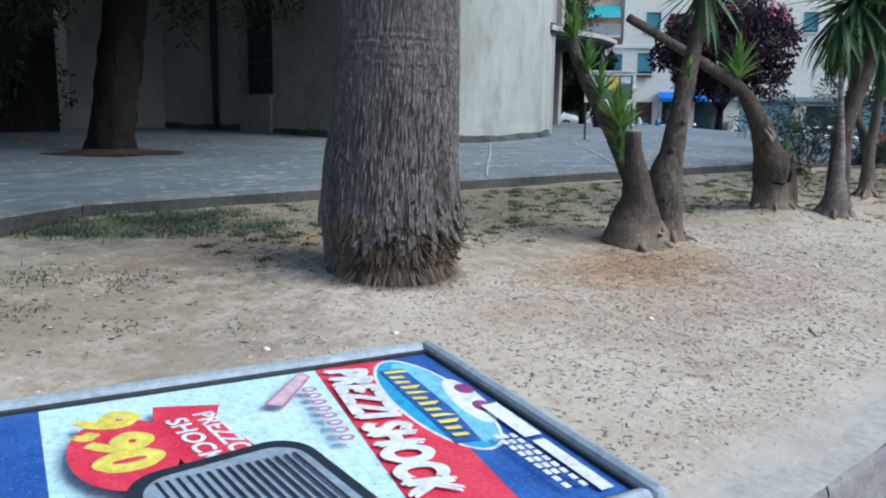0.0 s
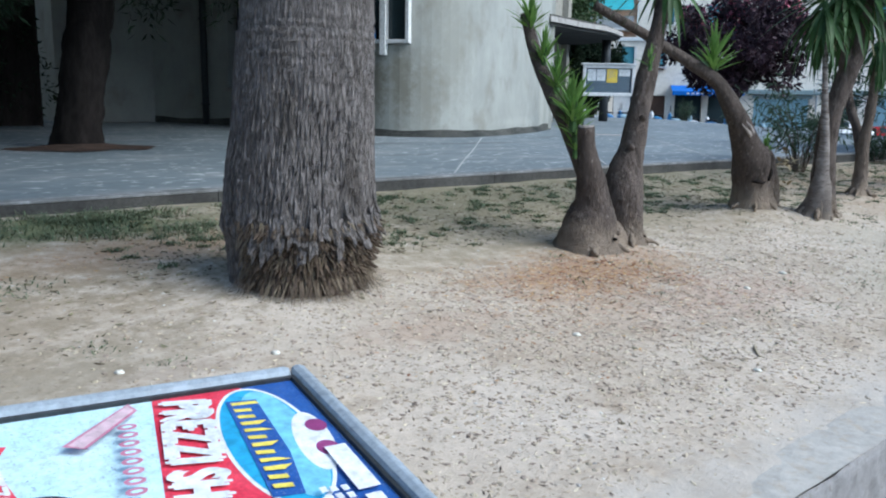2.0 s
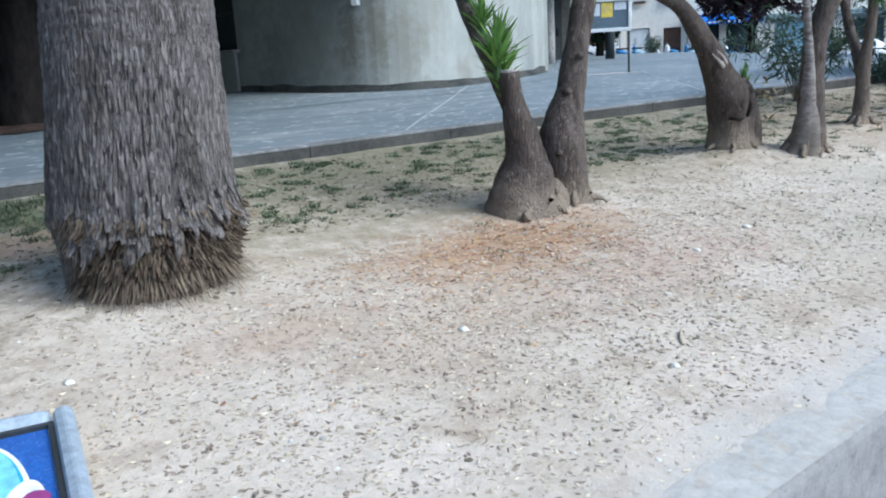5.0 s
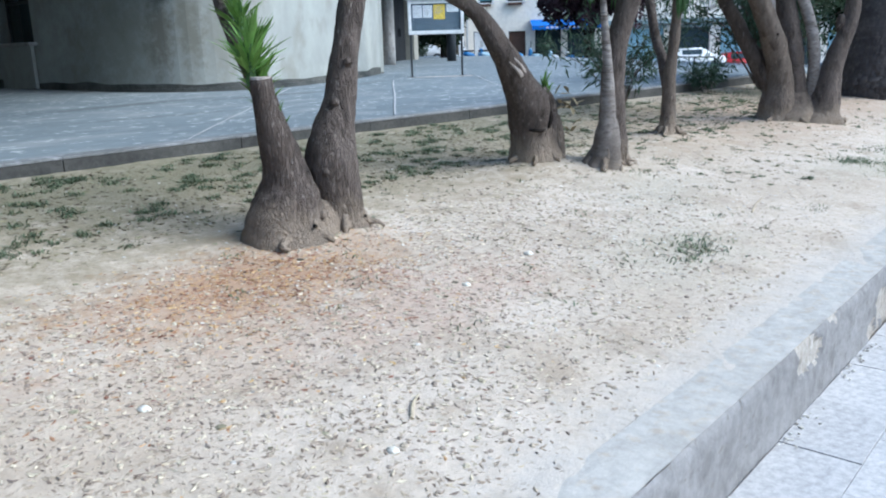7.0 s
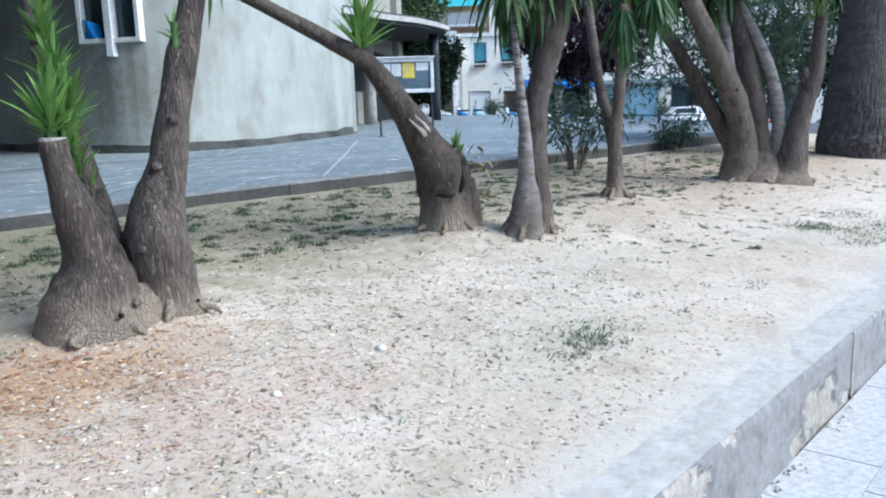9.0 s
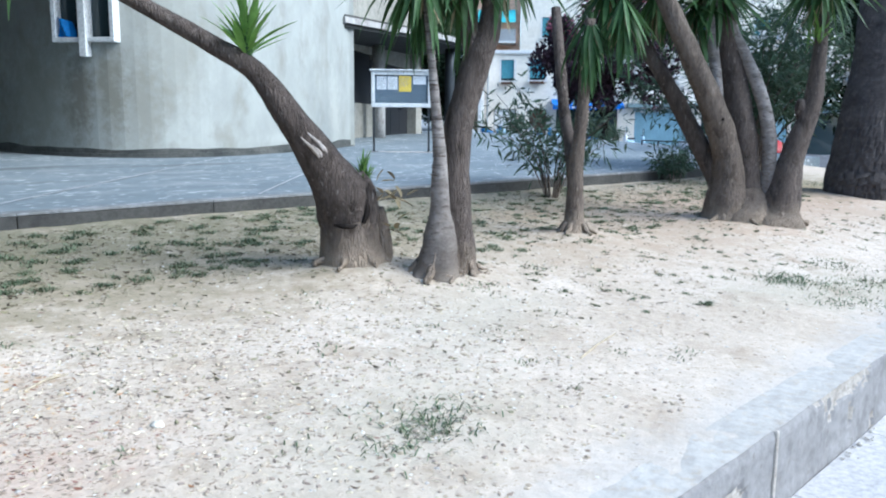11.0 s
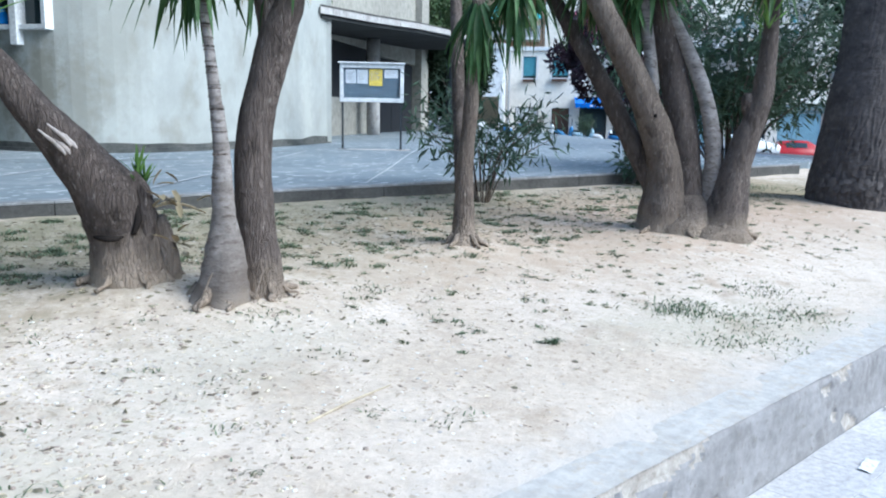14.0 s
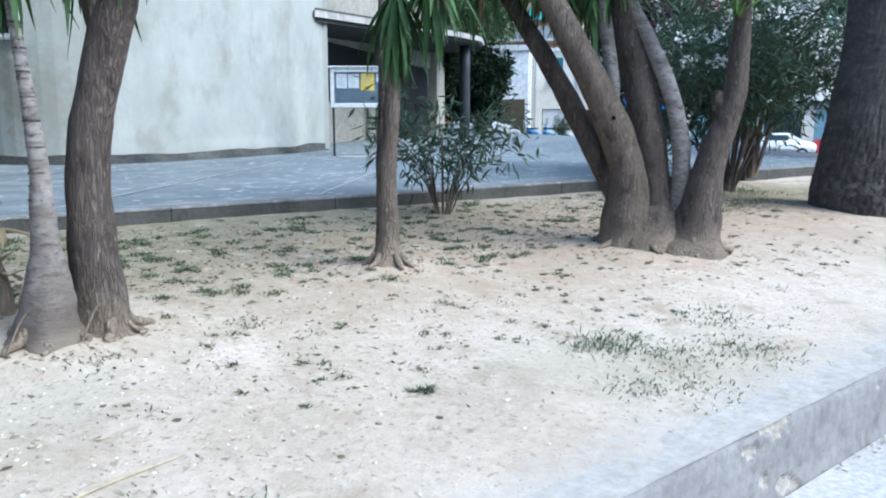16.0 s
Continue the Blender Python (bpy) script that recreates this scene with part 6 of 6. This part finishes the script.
def text(body, x, y, size, mat, turn=0.0, sx=1.0, shear=0.0, bold=0.0):
    LAYER[0] += 0.0005
    cu = bpy.data.curves.new("lettering", "FONT")
    cu.body, cu.size, cu.shear, cu.offset = body, size, shear, bold
    ob = bpy.data.objects.new("tmp", cu)
    scene.collection.objects.link(ob)
    me = bpy.data.meshes.new_from_object(ob.evaluated_get(bpy.context.evaluated_depsgraph_get()))
    bpy.data.objects.remove(ob)
    bpy.data.curves.remove(cu)
    me.transform(Matrix.Translation((x, y, LAYER[0])) @ Matrix.Rotation(radians(turn), 4, "Z") @ Matrix.Diagonal((sx, 1, 1, 1)))
    me.materials.clear()
    me.materials.append(mat)
    me.name = "lettering"
    ob = new("lettering", me)
    ob.parent = poster
    return ob


def bold(body, x, y, size, mat, turn=0.0, sx=1.0, shear=0.0, w=0.006):
    """Heavy lettering: the same word laid down three times, a little apart."""
    for dx, dy in ((-w, 0), (w, 0), (0, w), (0, -w)):
        text(body, x + dx, y + dy, size, mat, turn, sx, shear)


def oval(cx, cy, rx, ry, n=40, turn=0.0):
    c, s = math.cos(radians(turn)), math.sin(radians(turn))
    return [(cx + c * rx * math.cos(t) - s * ry * math.sin(t), cy + s * rx * math.cos(t) + c * ry * math.sin(t)) for t in [2 * math.pi * k / n for k in range(n)]]


poster = part("poster", boxm(FR + 0.017, PW - FR - 0.017, -PH + FR + 0.017, -FR - 0.017, -0.0345, -0.0335), PALEBLUE, panel, "weathered printed supermarket poster")
X0, X1 = FR + 0.018, PW - FR - 0.018
ink("navy_band", [(X0, -FR - 0.018), (X1, -FR - 0.018), (X1, -0.44), (X0, -0.27)], NAVY)
ink("red_band", [(X0, -0.27), (X1, -0.43), (X1, -0.74), (X0, -0.575)], RED)
ink("navy_band", [(X0, -1.54), (X1, -1.6), (X1, -PH + FR + 0.018), (X0, -PH + FR + 0.018)], NAVY)
# round emblem, drawn as plain shapes
ink("emblem", oval(0.5, -0.29, 0.41, 0.155, turn=-3), WHITEINK)
ink("emblem", oval(0.5, -0.29, 0.395, 0.142, turn=-3), SKYINK)
ink("emblem", oval(0.5, -0.26, 0.37, 0.1, turn=-3), plain("light_blue_ink", (0.25, 0.62, 0.82), 0.35))
ink("emblem", oval(0.55, -0.17, 0.2, 0.06, turn=-8), WHITEINK)
ink("emblem", oval(0.46, -0.13, 0.045, 0.035), plain("purple_ink", (0.3, 0.06, 0.2), 0.35))
ink("emblem", oval(0.62, -0.15, 0.05, 0.036), plain("purple_ink", (0.3, 0.06, 0.2), 0.35))
ink("emblem", [(0.185, -0.352), (0.83, -0.4), (0.845, -0.31), (0.6, -0.268), (0.2, -0.25)], NAVY)
for k in range(12):
    x = 0.2 + 0.052 * k
    ink("emblem", [(x, -0.34 - 0.004 * k), (x + 0.024, -0.34 - 0.004 * k), (x + 0.036, (-0.285 if k % 4 else -0.25) - 0.004 * k), (x + 0.012, (-0.285 if k % 3 else -0.255) - 0.004 * k)], YELLOW)
bold("PREZZI SHOCK", 0.12, -0.55, 0.215, WHITEINK, -8.5, 0.655, 0.1, 0.013)
ink("strip", [(0.63, -0.1), (0.9, -0.105), (0.9, -0.175), (0.63, -0.17)], WHITEINK)
ink("strip", [(0.93, -0.12), (1.27, -0.125), (1.27, -0.175), (0.93, -0.17)], WHITEINK)
rr = random.Random(1)
for row_, (y, n) in enumerate(((-0.215, 9), (-0.25, 7), (-0.28, 9))):
    for k in range(n):
        x = 0.86 + 0.043 * k
        ink("small_print", [(x, y), (x + 0.03, y), (x + 0.03, y + 0.02), (x, y + 0.02)], WHITEINK)
# pale pink emblem of a second maker, as shapes
ink("handle_shape", [(0.13, -0.66), (0.19, -0.64), (0.4, -0.82), (0.36, -0.88)], PINKINK)
ink("handle_shape", [(0.145, -0.665), (0.185, -0.65), (0.39, -0.825), (0.36, -0.865)], plain("rose_ink", (0.75, 0.55, 0.6), 0.35))
for k in range(8):
    x = 0.3 + 0.058 * k
    ink("wordmark", oval(x, -0.69 - 0.006 * k, 0.021, 0.03, 10), PINKINK)
    ink("wordmark", oval(x, -0.69 - 0.006 * k, 0.009, 0.017, 8), PALEBLUE)
# price burst
ink("burst", [(0.26, -1.22), (0.32, -1.02), (0.42, -1.06), (0.74, -0.98), (0.7, -1.1), (0.78, -1.2), (0.44, -1.26)], RED)
bold("PREZZO", 0.36, -1.12, 0.09, WHITEINK, 8, 0.95, 0.1, 0.003)
bold("SHOCK", 0.38, -1.21, 0.09, WHITEINK, 8, 1.05, 0.1, 0.003)
ink("price_disc", oval(0.54, -1.36, 0.23, 0.15), RED)
bold("9,90", 0.27, -1.455, 0.24, YELLOW, 3, 0.95, 0.0, 0.015)
ink("flash", [(0.7, -1.2), (0.78, -1.0), (0.72, -1.02), (0.66, -0.92), (0.7, -1.05), (0.66, -1.06)], YELLOW)
# ribbed grill pan
PANC = (1.07, -1.09)


def rounded(cx, cy, hx, hy, r, n=8, turn=8):
    pts = []
    for qx, qy, a0 in ((1, 1, 0), (-1, 1, 90), (-1, -1, 180), (1, -1, 270)):
        for k in range(n + 1):
            a = radians(a0 + 90 * k / n)
            pts.append((qx * (hx - r) + r * math.cos(a), qy * (hy - r) + r * math.sin(a)))
    c, s = math.cos(radians(turn)), math.sin(radians(turn))
    return [(min(X1, cx + c * x - s * y), cy + s * x + c * y) for x, y in pts]


ink("pan", rounded(*PANC, 0.4, 0.275, 0.12), PANINK)
ink("pan", rounded(*PANC, 0.36, 0.24, 0.1), PANGREY)
for k in range(15):
    y = PANC[1] - 0.2 + 0.028 * k
    ink("pan_rib", [(PANC[0] - 0.31, y - 0.035), (min(X1, PANC[0] + 0.25), y + 0.035), (min(X1, PANC[0] + 0.25), y + 0.046), (PANC[0] - 0.31, y - 0.024)], PANINK)
bold("SAL", 0.5, -1.86, 0.19, YELLOW, 0, 1.0, 0.0, 0.007)
ink("flash", [(1.15, -0.7), (1.28, -0.66), (1.28, -0.86), (1.18, -0.84)], YELLOW)

# ---- notice board ----
NB = Matrix.Translation((16.12, 11.8, plaza_z(11.8))) @ Matrix.Rotation(math.atan2(-0.64, 0.77), 4, "Z")
nb = thing("notice_board", NB, "glazed notice board on two thin dark posts", "notice board")
for x in (-0.56, 0.56):
    p_ = part("post", boxm(x - 0.02, x + 0.02, -0.02, 0.02, -0.02, 0.94, 0.004), IRON, nb)
    part("base_plate", boxm(x - 0.08, x + 0.08, -0.08, 0.08, 0.0, 0.012, 0.003), IRON, p_)
part("foot_shadow_slab", boxm(-0.75, 0.75, -0.25, 0.25, -0.05, 0.006, 0.004), CONCRETE, nb, "low concrete footing")
part("cabinet", boxm(-0.58, 0.58, -0.02, 0.07, 0.93, 1.58, 0.01), GREYPAINT, nb)
bm = boxm(-0.61, 0.61, -0.06, -0.021, 0.9, 0.98, 0.008)
box(bm, -0.61, 0.61, -0.06, -0.021, 1.54, 1.62, 0.008)
box(bm, -0.61, -0.54, -0.06, -0.021, 0.981, 1.539, 0.008)
box(bm, 0.54, 0.61, -0.06, -0.021, 0.981, 1.539, 0.008)
part("frame", bm, WHITE, nb, "pale aluminium frame")
part("cap", boxm(-0.64, 0.64, -0.1, 0.1, 1.622, 1.65, 0.006), WHITE, nb)
part("felt", boxm(-0.54, 0.54, -0.028, -0.0205, 0.98, 1.54), plain("blue_felt", (0.12, 0.17, 0.22), 0.9), nb, "dark blue-grey felt")
for x0, x1, z0, z1, mat in ((-0.5, -0.3, 1.25, 1.51, "pale"), (-0.28, -0.08, 1.25, 1.51, "pale"), (-0.05, 0.2, 1.21, 1.52, "yellow"), (0.24, 0.5, 1.36, 1.52, "pale")):
    pm = plain(mat + "_paper", (0.72, 0.78, 0.85) if mat == "pale" else (0.8, 0.62, 0.12), 0.8)
    sh_ = part("notice", boxm(x0, x1, -0.034, -0.0285, z0, z1), pm, nb, mat + " paper notice")
    bm = bmesh.new()
    for k in range(6):
        z = z1 - 0.05 - 0.03 * k
        if z > z0 + 0.02:
            box(bm, x0 + 0.02, x1 - 0.03 - 0.03 * (k % 3), -0.0355, -0.0345, z, z + 0.008)
    part("print", bm, plain("grey_print", (0.4, 0.43, 0.48), 0.8), sh_)
pane = part("pane", boxm(-0.54, 0.54, -0.05, -0.046, 0.98, 1.54), CLEAR, nb)
pane.visible_shadow = False

# ---- street railing beyond the bed ----
rail = thing("railing", Matrix.Translation((24.6, 9.0, ground_z(24.6, 9))) @ Matrix.Rotation(radians(60), 4, "Z"), "dark iron street railing", "railing")
for k in range(5):
    part("upright", cylinder(bmesh.new(), k * 0.9, 0, 0, 1.0, 0.025, 8), IRON, rail)
for z in (0.5, 1.0):
    part("bar", boxm(0, 3.6, -0.018, 0.018, z - 0.018, z + 0.018, 0.005), IRON, rail)

# ---- litter, pebbles and grass on the earth ----
def flakes(points, size_lo, size_hi, thick, seed, curl=0.5):
    """Small bent scraps lying on the earth."""
    rr_ = random.Random(seed)
    verts_, faces_ = [], []
    for x, y in points:
        z = soil_z(x, y) + 0.003
        l, a = rr_.uniform(size_lo, size_hi), rr_.uniform(0, 2 * math.pi)
        w = l * rr_.uniform(0.2, 0.55)
        c, s = math.cos(a), math.sin(a)
        h_ = l * curl * rr_.uniform(0, 0.6)
        b = len(verts_)
        for u, v, k in ((-l, 0, h_), (0, -w, 0.0), (l, 0, h_ * rr_.uniform(0, 1)), (0, w, thick)):
            verts_.append((x + u * c - v * s, y + u * s + v * c, z + k))
        faces_ += [(b, b + 1, b + 2), (b, b + 2, b + 3)]
    return from_arrays(verts_, faces_)


def lumps(points, lo, hi, seed, flat=0.6):
    rr_ = random.Random(seed)
    verts_, faces_ = [], []
    for x, y in points:
        z, r = soil_z(x, y), rr_.uniform(lo, hi)
        b = len(verts_)
        k = [rr_.uniform(0.65, 1.2) for _ in range(6)]
        a = rr_.uniform(0, 6.3)
        for i in range(5):
            t = a + i * 1.2566
            verts_.append((x + r * k[i] * math.cos(t), y + r * k[i] * math.sin(t), z - r * 0.1))
        for i in range(5):
            t = a + 0.5 + i * 1.2566
            verts_.append((x + 0.7 * r * k[i] * math.cos(t), y + 0.7 * r * k[i] * math.sin(t), z + r * flat * k[(i + 1) % 5] * 0.7))
        verts_.append((x, y, z + r * flat * k[5]))
        for i in range(5):
            j = (i + 1) % 5
            faces_ += [(b + i, b + j, b + 5 + i), (b + j, b + 5 + j, b + 5 + i), (b + 5 + i, b + 5 + j, b + 10)]
    return from_arrays(verts_, faces_)


def tufts(spots, seed):
    rr_ = random.Random(seed)
    verts_, faces_ = [], []
    for x, y, r, n, h_ in spots:
        for _ in range(n):
            px, py = rr_.gauss(x, r * 0.5), rr_.gauss(y, r * 0.4)
            if py < KERB_Y + 0.1 or py > back_y(px) - 0.05:
                continue
            z = soil_z(px, py)
            a, l, w = rr_.uniform(0, 6.3), h_ * rr_.uniform(0.35, 1.0), 0.0028
            k = rr_.uniform(0.6, 1.7)
            b = len(verts_)
            dx, dy = math.cos(a), math.sin(a)
            verts_.extend([(px - dy * w, py + dx * w, z), (px + dy * w, py - dx * w, z), (px + dx * l * k * 0.4 - dy * w, py + dy * l * k * 0.4 + dx * w, z + l * 0.45), (px + dx * l * k * 0.4 + dy * w, py + dy * l * k * 0.4 - dx * w, z + l * 0.45), (px + dx * l * k, py + dy * l * k, z + l * max(0.15, 1 - 0.5 * k))])
            faces_ += [(b, b + 1, b + 3), (b, b + 3, b + 2), (b + 2, b + 3, b + 4)]
    return from_arrays(verts_, faces_)


rr = random.Random(77)


def scatter(n, x0, x1, y0, y1):
    return [(rr.uniform(x0, x1), rr.uniform(y0, y1)) for _ in range(n)]


def spot(n, x, y, rx, ry):
    return [(rr.gauss(x, rx), rr.gauss(y, ry)) for _ in range(n)]


def inside(ps):
    return [(x, y) for x, y in ps if KERB_Y + 0.2 < y < back_y(x) - 0.03]


FEET = ((2.92, 3.68, 0.45), (5.23, 3.53, 0.27), (5.6, 3.49, 0.22), (8.03, 3.75, 0.29), (8.28, 3.27, 0.2), (8.53, 3.33, 0.19), (10.58, 3.8, 0.19), (12.72, 3.32, 0.34), (12.98, 2.96, 0.34), (16.95, 3.22, 0.58))


def feet(n):
    """Places close round the foot of each trunk."""
    out = []
    for x, y, r in FEET:
        for _ in range(n):
            t, k = rr.uniform(0, 6.283), r + abs(rr.gauss(0, 0.09)) - 0.02
            out.append((x + k * math.cos(t), y + k * math.sin(t)))
    return out


EARTH = island_vary(material("earth_crumb", (0.36, 0.295, 0.22), (0.5, 0.42, 0.33), 6, 60, 0.97, 0.4), 0.25)
pieces("crumbs", lumps(inside(feet(60) + scatter(5000, 1.5, 8, 1.3, 3.6)), 0.004, 0.016, 21, 0.7), EARTH, None, "crumbs of dry earth round the trunks", "earth", "stuff")
pieces("leaf_litter", flakes(inside(scatter(5000, 0.5, 9, 1.3, 4.6) + scatter(1500, 9, 17, 1.1, 6.0) + spot(3500, 4.3, 2.6, 1.0, 0.6) + spot(4000, 3.4, 2.4, 1.0, 0.7) + spot(2500, 5.2, 2.4, 1.1, 0.5) + spot(1200, 7.5, 2.6, 1.2, 0.6)), 0.004, 0.015, 0.002, 1), LITTER, None, "scattered scraps of dry brown leaf", "litter", "stuff")
pieces("chips", flakes(inside(scatter(5200, 1.8, 6.6, 1.3, 3.5) + spot(4200, 3.9, 2.2, 0.9, 0.55) + spot(1800, 6.2, 2.8, 0.7, 0.5) + scatter(1200, 6.5, 10, 1.6, 3.4)), 0.006, 0.019, 0.003, 15, 0.8), CHIP, None, "pale and brown chips of bark and straw", "litter", "stuff")
pieces("dark_litter", flakes(inside(scatter(7000, 2.2, 10, 4.0, 5.95) + scatter(5000, 10, 17, 3.7, 5.7) + scatter(1200, 6, 15, 2.2, 4.0) + spot(500, 1.2, 4.0, 0.8, 0.4)), 0.008, 0.028, 0.004, 11, 0.9), DARKLITTER, None, "dark dead weeds and leaf scraps towards the back kerb", "litter", "stuff")
pieces("rusty_needles", flakes(inside(spot(5400, 4.72, 3.08, 0.48, 0.23) + spot(900, 4.2, 2.6, 0.8, 0.4) + spot(500, 2.4, 4.9, 0.6, 0.3)), 0.006, 0.02, 0.002, 2), RUST, None, "orange-brown fallen needles beside the yucca", "litter", "stuff")
pieces("rosy_needles", flakes(inside(spot(1700, 5.1, 2.45, 0.6, 0.26) + spot(350, 5.2, 2.75, 0.14, 0.07)), 0.005, 0.014, 0.002, 3), ROSY, None, "dull red fallen needles on the earth", "litter", "stuff")
pieces("pebbles", lumps(inside(scatter(2600, 0, 16, 1.2, 5.6) + spot(700, 6.2, 2.8, 0.8, 0.6) + spot(600, 7.8, 2.5, 0.9, 0.5)), 0.004, 0.014, 4), PEBBLE, None, "small pale pebbles in the earth", "pebbles", "stuff")
pieces("clods", lumps(inside(scatter(420, 3, 17, 1.6, 5.9) + feet(26) + scatter(900, 3.5, 14, 4.2, 5.9) + scatter(160, 10, 16, 1.8, 4)), 0.006, 0.024, 5, 0.4), CLOD, None, "dark clods and dried weed stubs", "clods", "stuff")
spots = [(x, y, 0.07, 70, 0.055) for x, y in scatter(190, 2.2, 9.5, 4.2, 5.95)] + [(x, y, 0.07, 60, 0.055) for x, y in scatter(140, 9, 16, 3.5, 5.75)] + [(x, y, 0.2, 90, 0.1) for x, y in scatter(34, 1.4, 3.2, 5.2, 5.95)]
spots += [(x, y, 0.1, 16, 0.04) for x, y in scatter(70, 4, 14, 1.6, 4.3)] + [(x, y, 0.035, 26, 0.035) for x, y in scatter(150, 8.5, 16, 1.9, 4.2)] + [(x, y, 0.05, 30, 0.05) for x, y in scatter(160, 4, 15, 4.0, 5.9)]
spots += [(6.76, 1.84, 0.2, 170, 0.06), (6.6, 1.8, 0.2, 80, 0.05), (6.95, 1.9, 0.2, 50, 0.05), (9.43, 2.01, 0.04, 60, 0.06), (10.58, 1.95, 0.24, 240, 0.07), (10.75, 1.72, 0.3, 200, 0.045), (10.47, 1.36, 0.3, 170, 0.04), (11.2, 1.5, 0.3, 240, 0.05), (11.6, 1.9, 0.3, 170, 0.05), (10.2, 1.5, 0.2, 70, 0.05), (8.01, 4.94, 0.06, 140, 0.07), (3.9, 4.3, 0.15, 80, 0.06), (1.3, 3.6, 0.15, 60, 0.04), (1.7, 3.3, 0.12, 50, 0.035), (0.9, 4.0, 0.2, 90, 0.05), (1.6, 4.3, 0.25, 120, 0.05), (1.9, 3.0, 0.08, 30, 0.03), (1.2, 4.6, 0.25, 140, 0.06), (8.35, 2.95, 0.2, 60, 0.05), (9.2, 3.2, 0.2, 60, 0.05), (17.5, 5.0, 0.6, 400, 0.12), (15.2, 4.2, 0.5, 160, 0.06), (16.2, 4.3, 0.5, 200, 0.07), (18.4, 4.2, 0.6, 240, 0.08), (14.4, 4.6, 0.4, 120, 0.06), (16.2, 5.2, 0.5, 200, 0.1)]
pieces("grass", tufts(spots, 6), GRASS, None, "sparse dry green grass tufts", "grass", "stuff")
# fallen sticks and single stones
for x0, y0, x1, y1, r in ((7.88, 1.92, 8.36, 2.02, 0.005), (4.22, 1.68, 4.36, 1.78, 0.007), (9.9, 2.6, 10.05, 2.72, 0.004), (5.75, 3.0, 5.95, 3.1, 0.005)):
    base = (x0, y0, soil_z(x0, y0))
    st = solid("stick", tube(bmesh.new(), [(0, 0, 0.006, r), ((x1 - x0) * 0.5, (y1 - y0) * 0.5 + 0.01, 0.012 + soil_z((x0 + x1) / 2, (y0 + y1) / 2) - base[2], r * 0.9), (x1 - x0, y1 - y0, 0.008 + soil_z(x1, y1) - base[2], r * 0.6)], 8, 4, 0.2, 30), STICK, "thin dry stick lying on the earth", "stick", "", "fallen sticks")
    st.location = base
for x, y, r, mat in ((3.68, 2.35, 0.022, PEBBLE), (4.05, 1.6, 0.02, PEBBLE), (2.3, 2.85, 0.02, PEBBLE), (6.0, 2.45, 0.025, PEBBLE), (1.7, 3.0, 0.02, PEBBLE), (5.35, 2.36, 0.022, PEBBLE)):
    bm = bmesh.new()
    bmesh.ops.create_icosphere(bm, subdivisions=2, radius=r)
    for v in bm.verts:
        v.co *= 1 + 0.35 * noise.noise(v.co * 60)
        v.co.z *= 0.6
    s_ob = solid("stone", bm, mat, "small pale stone lying on the earth", "stone", "", "loose stones", smooth=True)
    s_ob.location = (x, y, soil_z(x, y) + r * 0.25)
# flaked crumbs along the foot of the kerb
kp = [(x, KERB_Y - 0.015 - abs(rr.gauss(0, 0.03))) for x in [rr.uniform(2.5, 14) for _ in range(700)] if noise.noise((x * 1.3, 0, 0)) > 0.05]
me_k = lumps(kp, 0.002, 0.01, 31, 0.6)
for v in me_k.vertices:
    v.co.z += pave_z(v.co.x) - soil_z(v.co.x, v.co.y) + 0.004
pieces("kerb_crumbs", me_k, PEBBLE, None, "pale crumbs of plaster along the kerb foot", "rubble", "stuff")
# a scrap of pale paper on the pavement
bm = sheet(bmesh.new(), 6, 3, lambda a, b: (0.16 * a, 0.06 * b + 0.02 * a, 0.004 + 0.006 * abs(math.sin(5 * a + 2 * b))))
sc = solid("paper_scrap", bm, WHITE, "crumpled white paper scrap on the pavement", "litter")
sc.location = (10.0, 0.66, pave_z(10.0))

# ---- pavement slabs ----
SL = [mesh_of(boxm(0.0008, 0.4992, 0.0008, 0.2992, -0.03, 0.0, 0.0025), "slab", SLAB) for _ in range(1)]
rr = random.Random(9)
for j in range(10):
    for i in range(30):
        x = 1.0 + i * 0.5 + (0.25 if j % 2 else 0)
        y = KERB_Y - 0.305 - j * 0.3
        ob = new("slab", SL[0])
        ob.parent = pavement
        ob.matrix_basis = pose(x, y, pave_z(x + 0.25) + rr.uniform(-0.002, 0.003), rr.uniform(-0.3, 0.3), 0.4 + rr.uniform(-0.3, 0.3), 0)
# slabs farther along the pavement, joined
verts, faces = [], []
for j in range(13):
    for i in list(range(-18, 0)) + list(range(30, 50)) + (list(range(0, 30)) if j >= 10 else []):
        x, y = 1.0 + i * 0.5 + (0.25 if j % 2 else 0), KERB_Y - 0.305 - j * 0.3
        z = pave_z(x + 0.25)
        b = len(verts)
        verts += [(x + u, y + v, z + w) for w in (-0.02, 0.0) for u, v in ((0.002, 0.002), (0.498, 0.002), (0.498, 0.298), (0.002, 0.298))]
        faces += [(b + 4, b + 5, b + 6, b + 7), (b, b + 1, b + 5, b + 4), (b + 1, b + 2, b + 6, b + 5), (b + 2, b + 3, b + 7, b + 6), (b + 3, b, b + 4, b + 7)]
pieces("slabs", from_arrays(verts, faces), SLAB, pavement, "pale paving slabs farther along", "", "stuff")
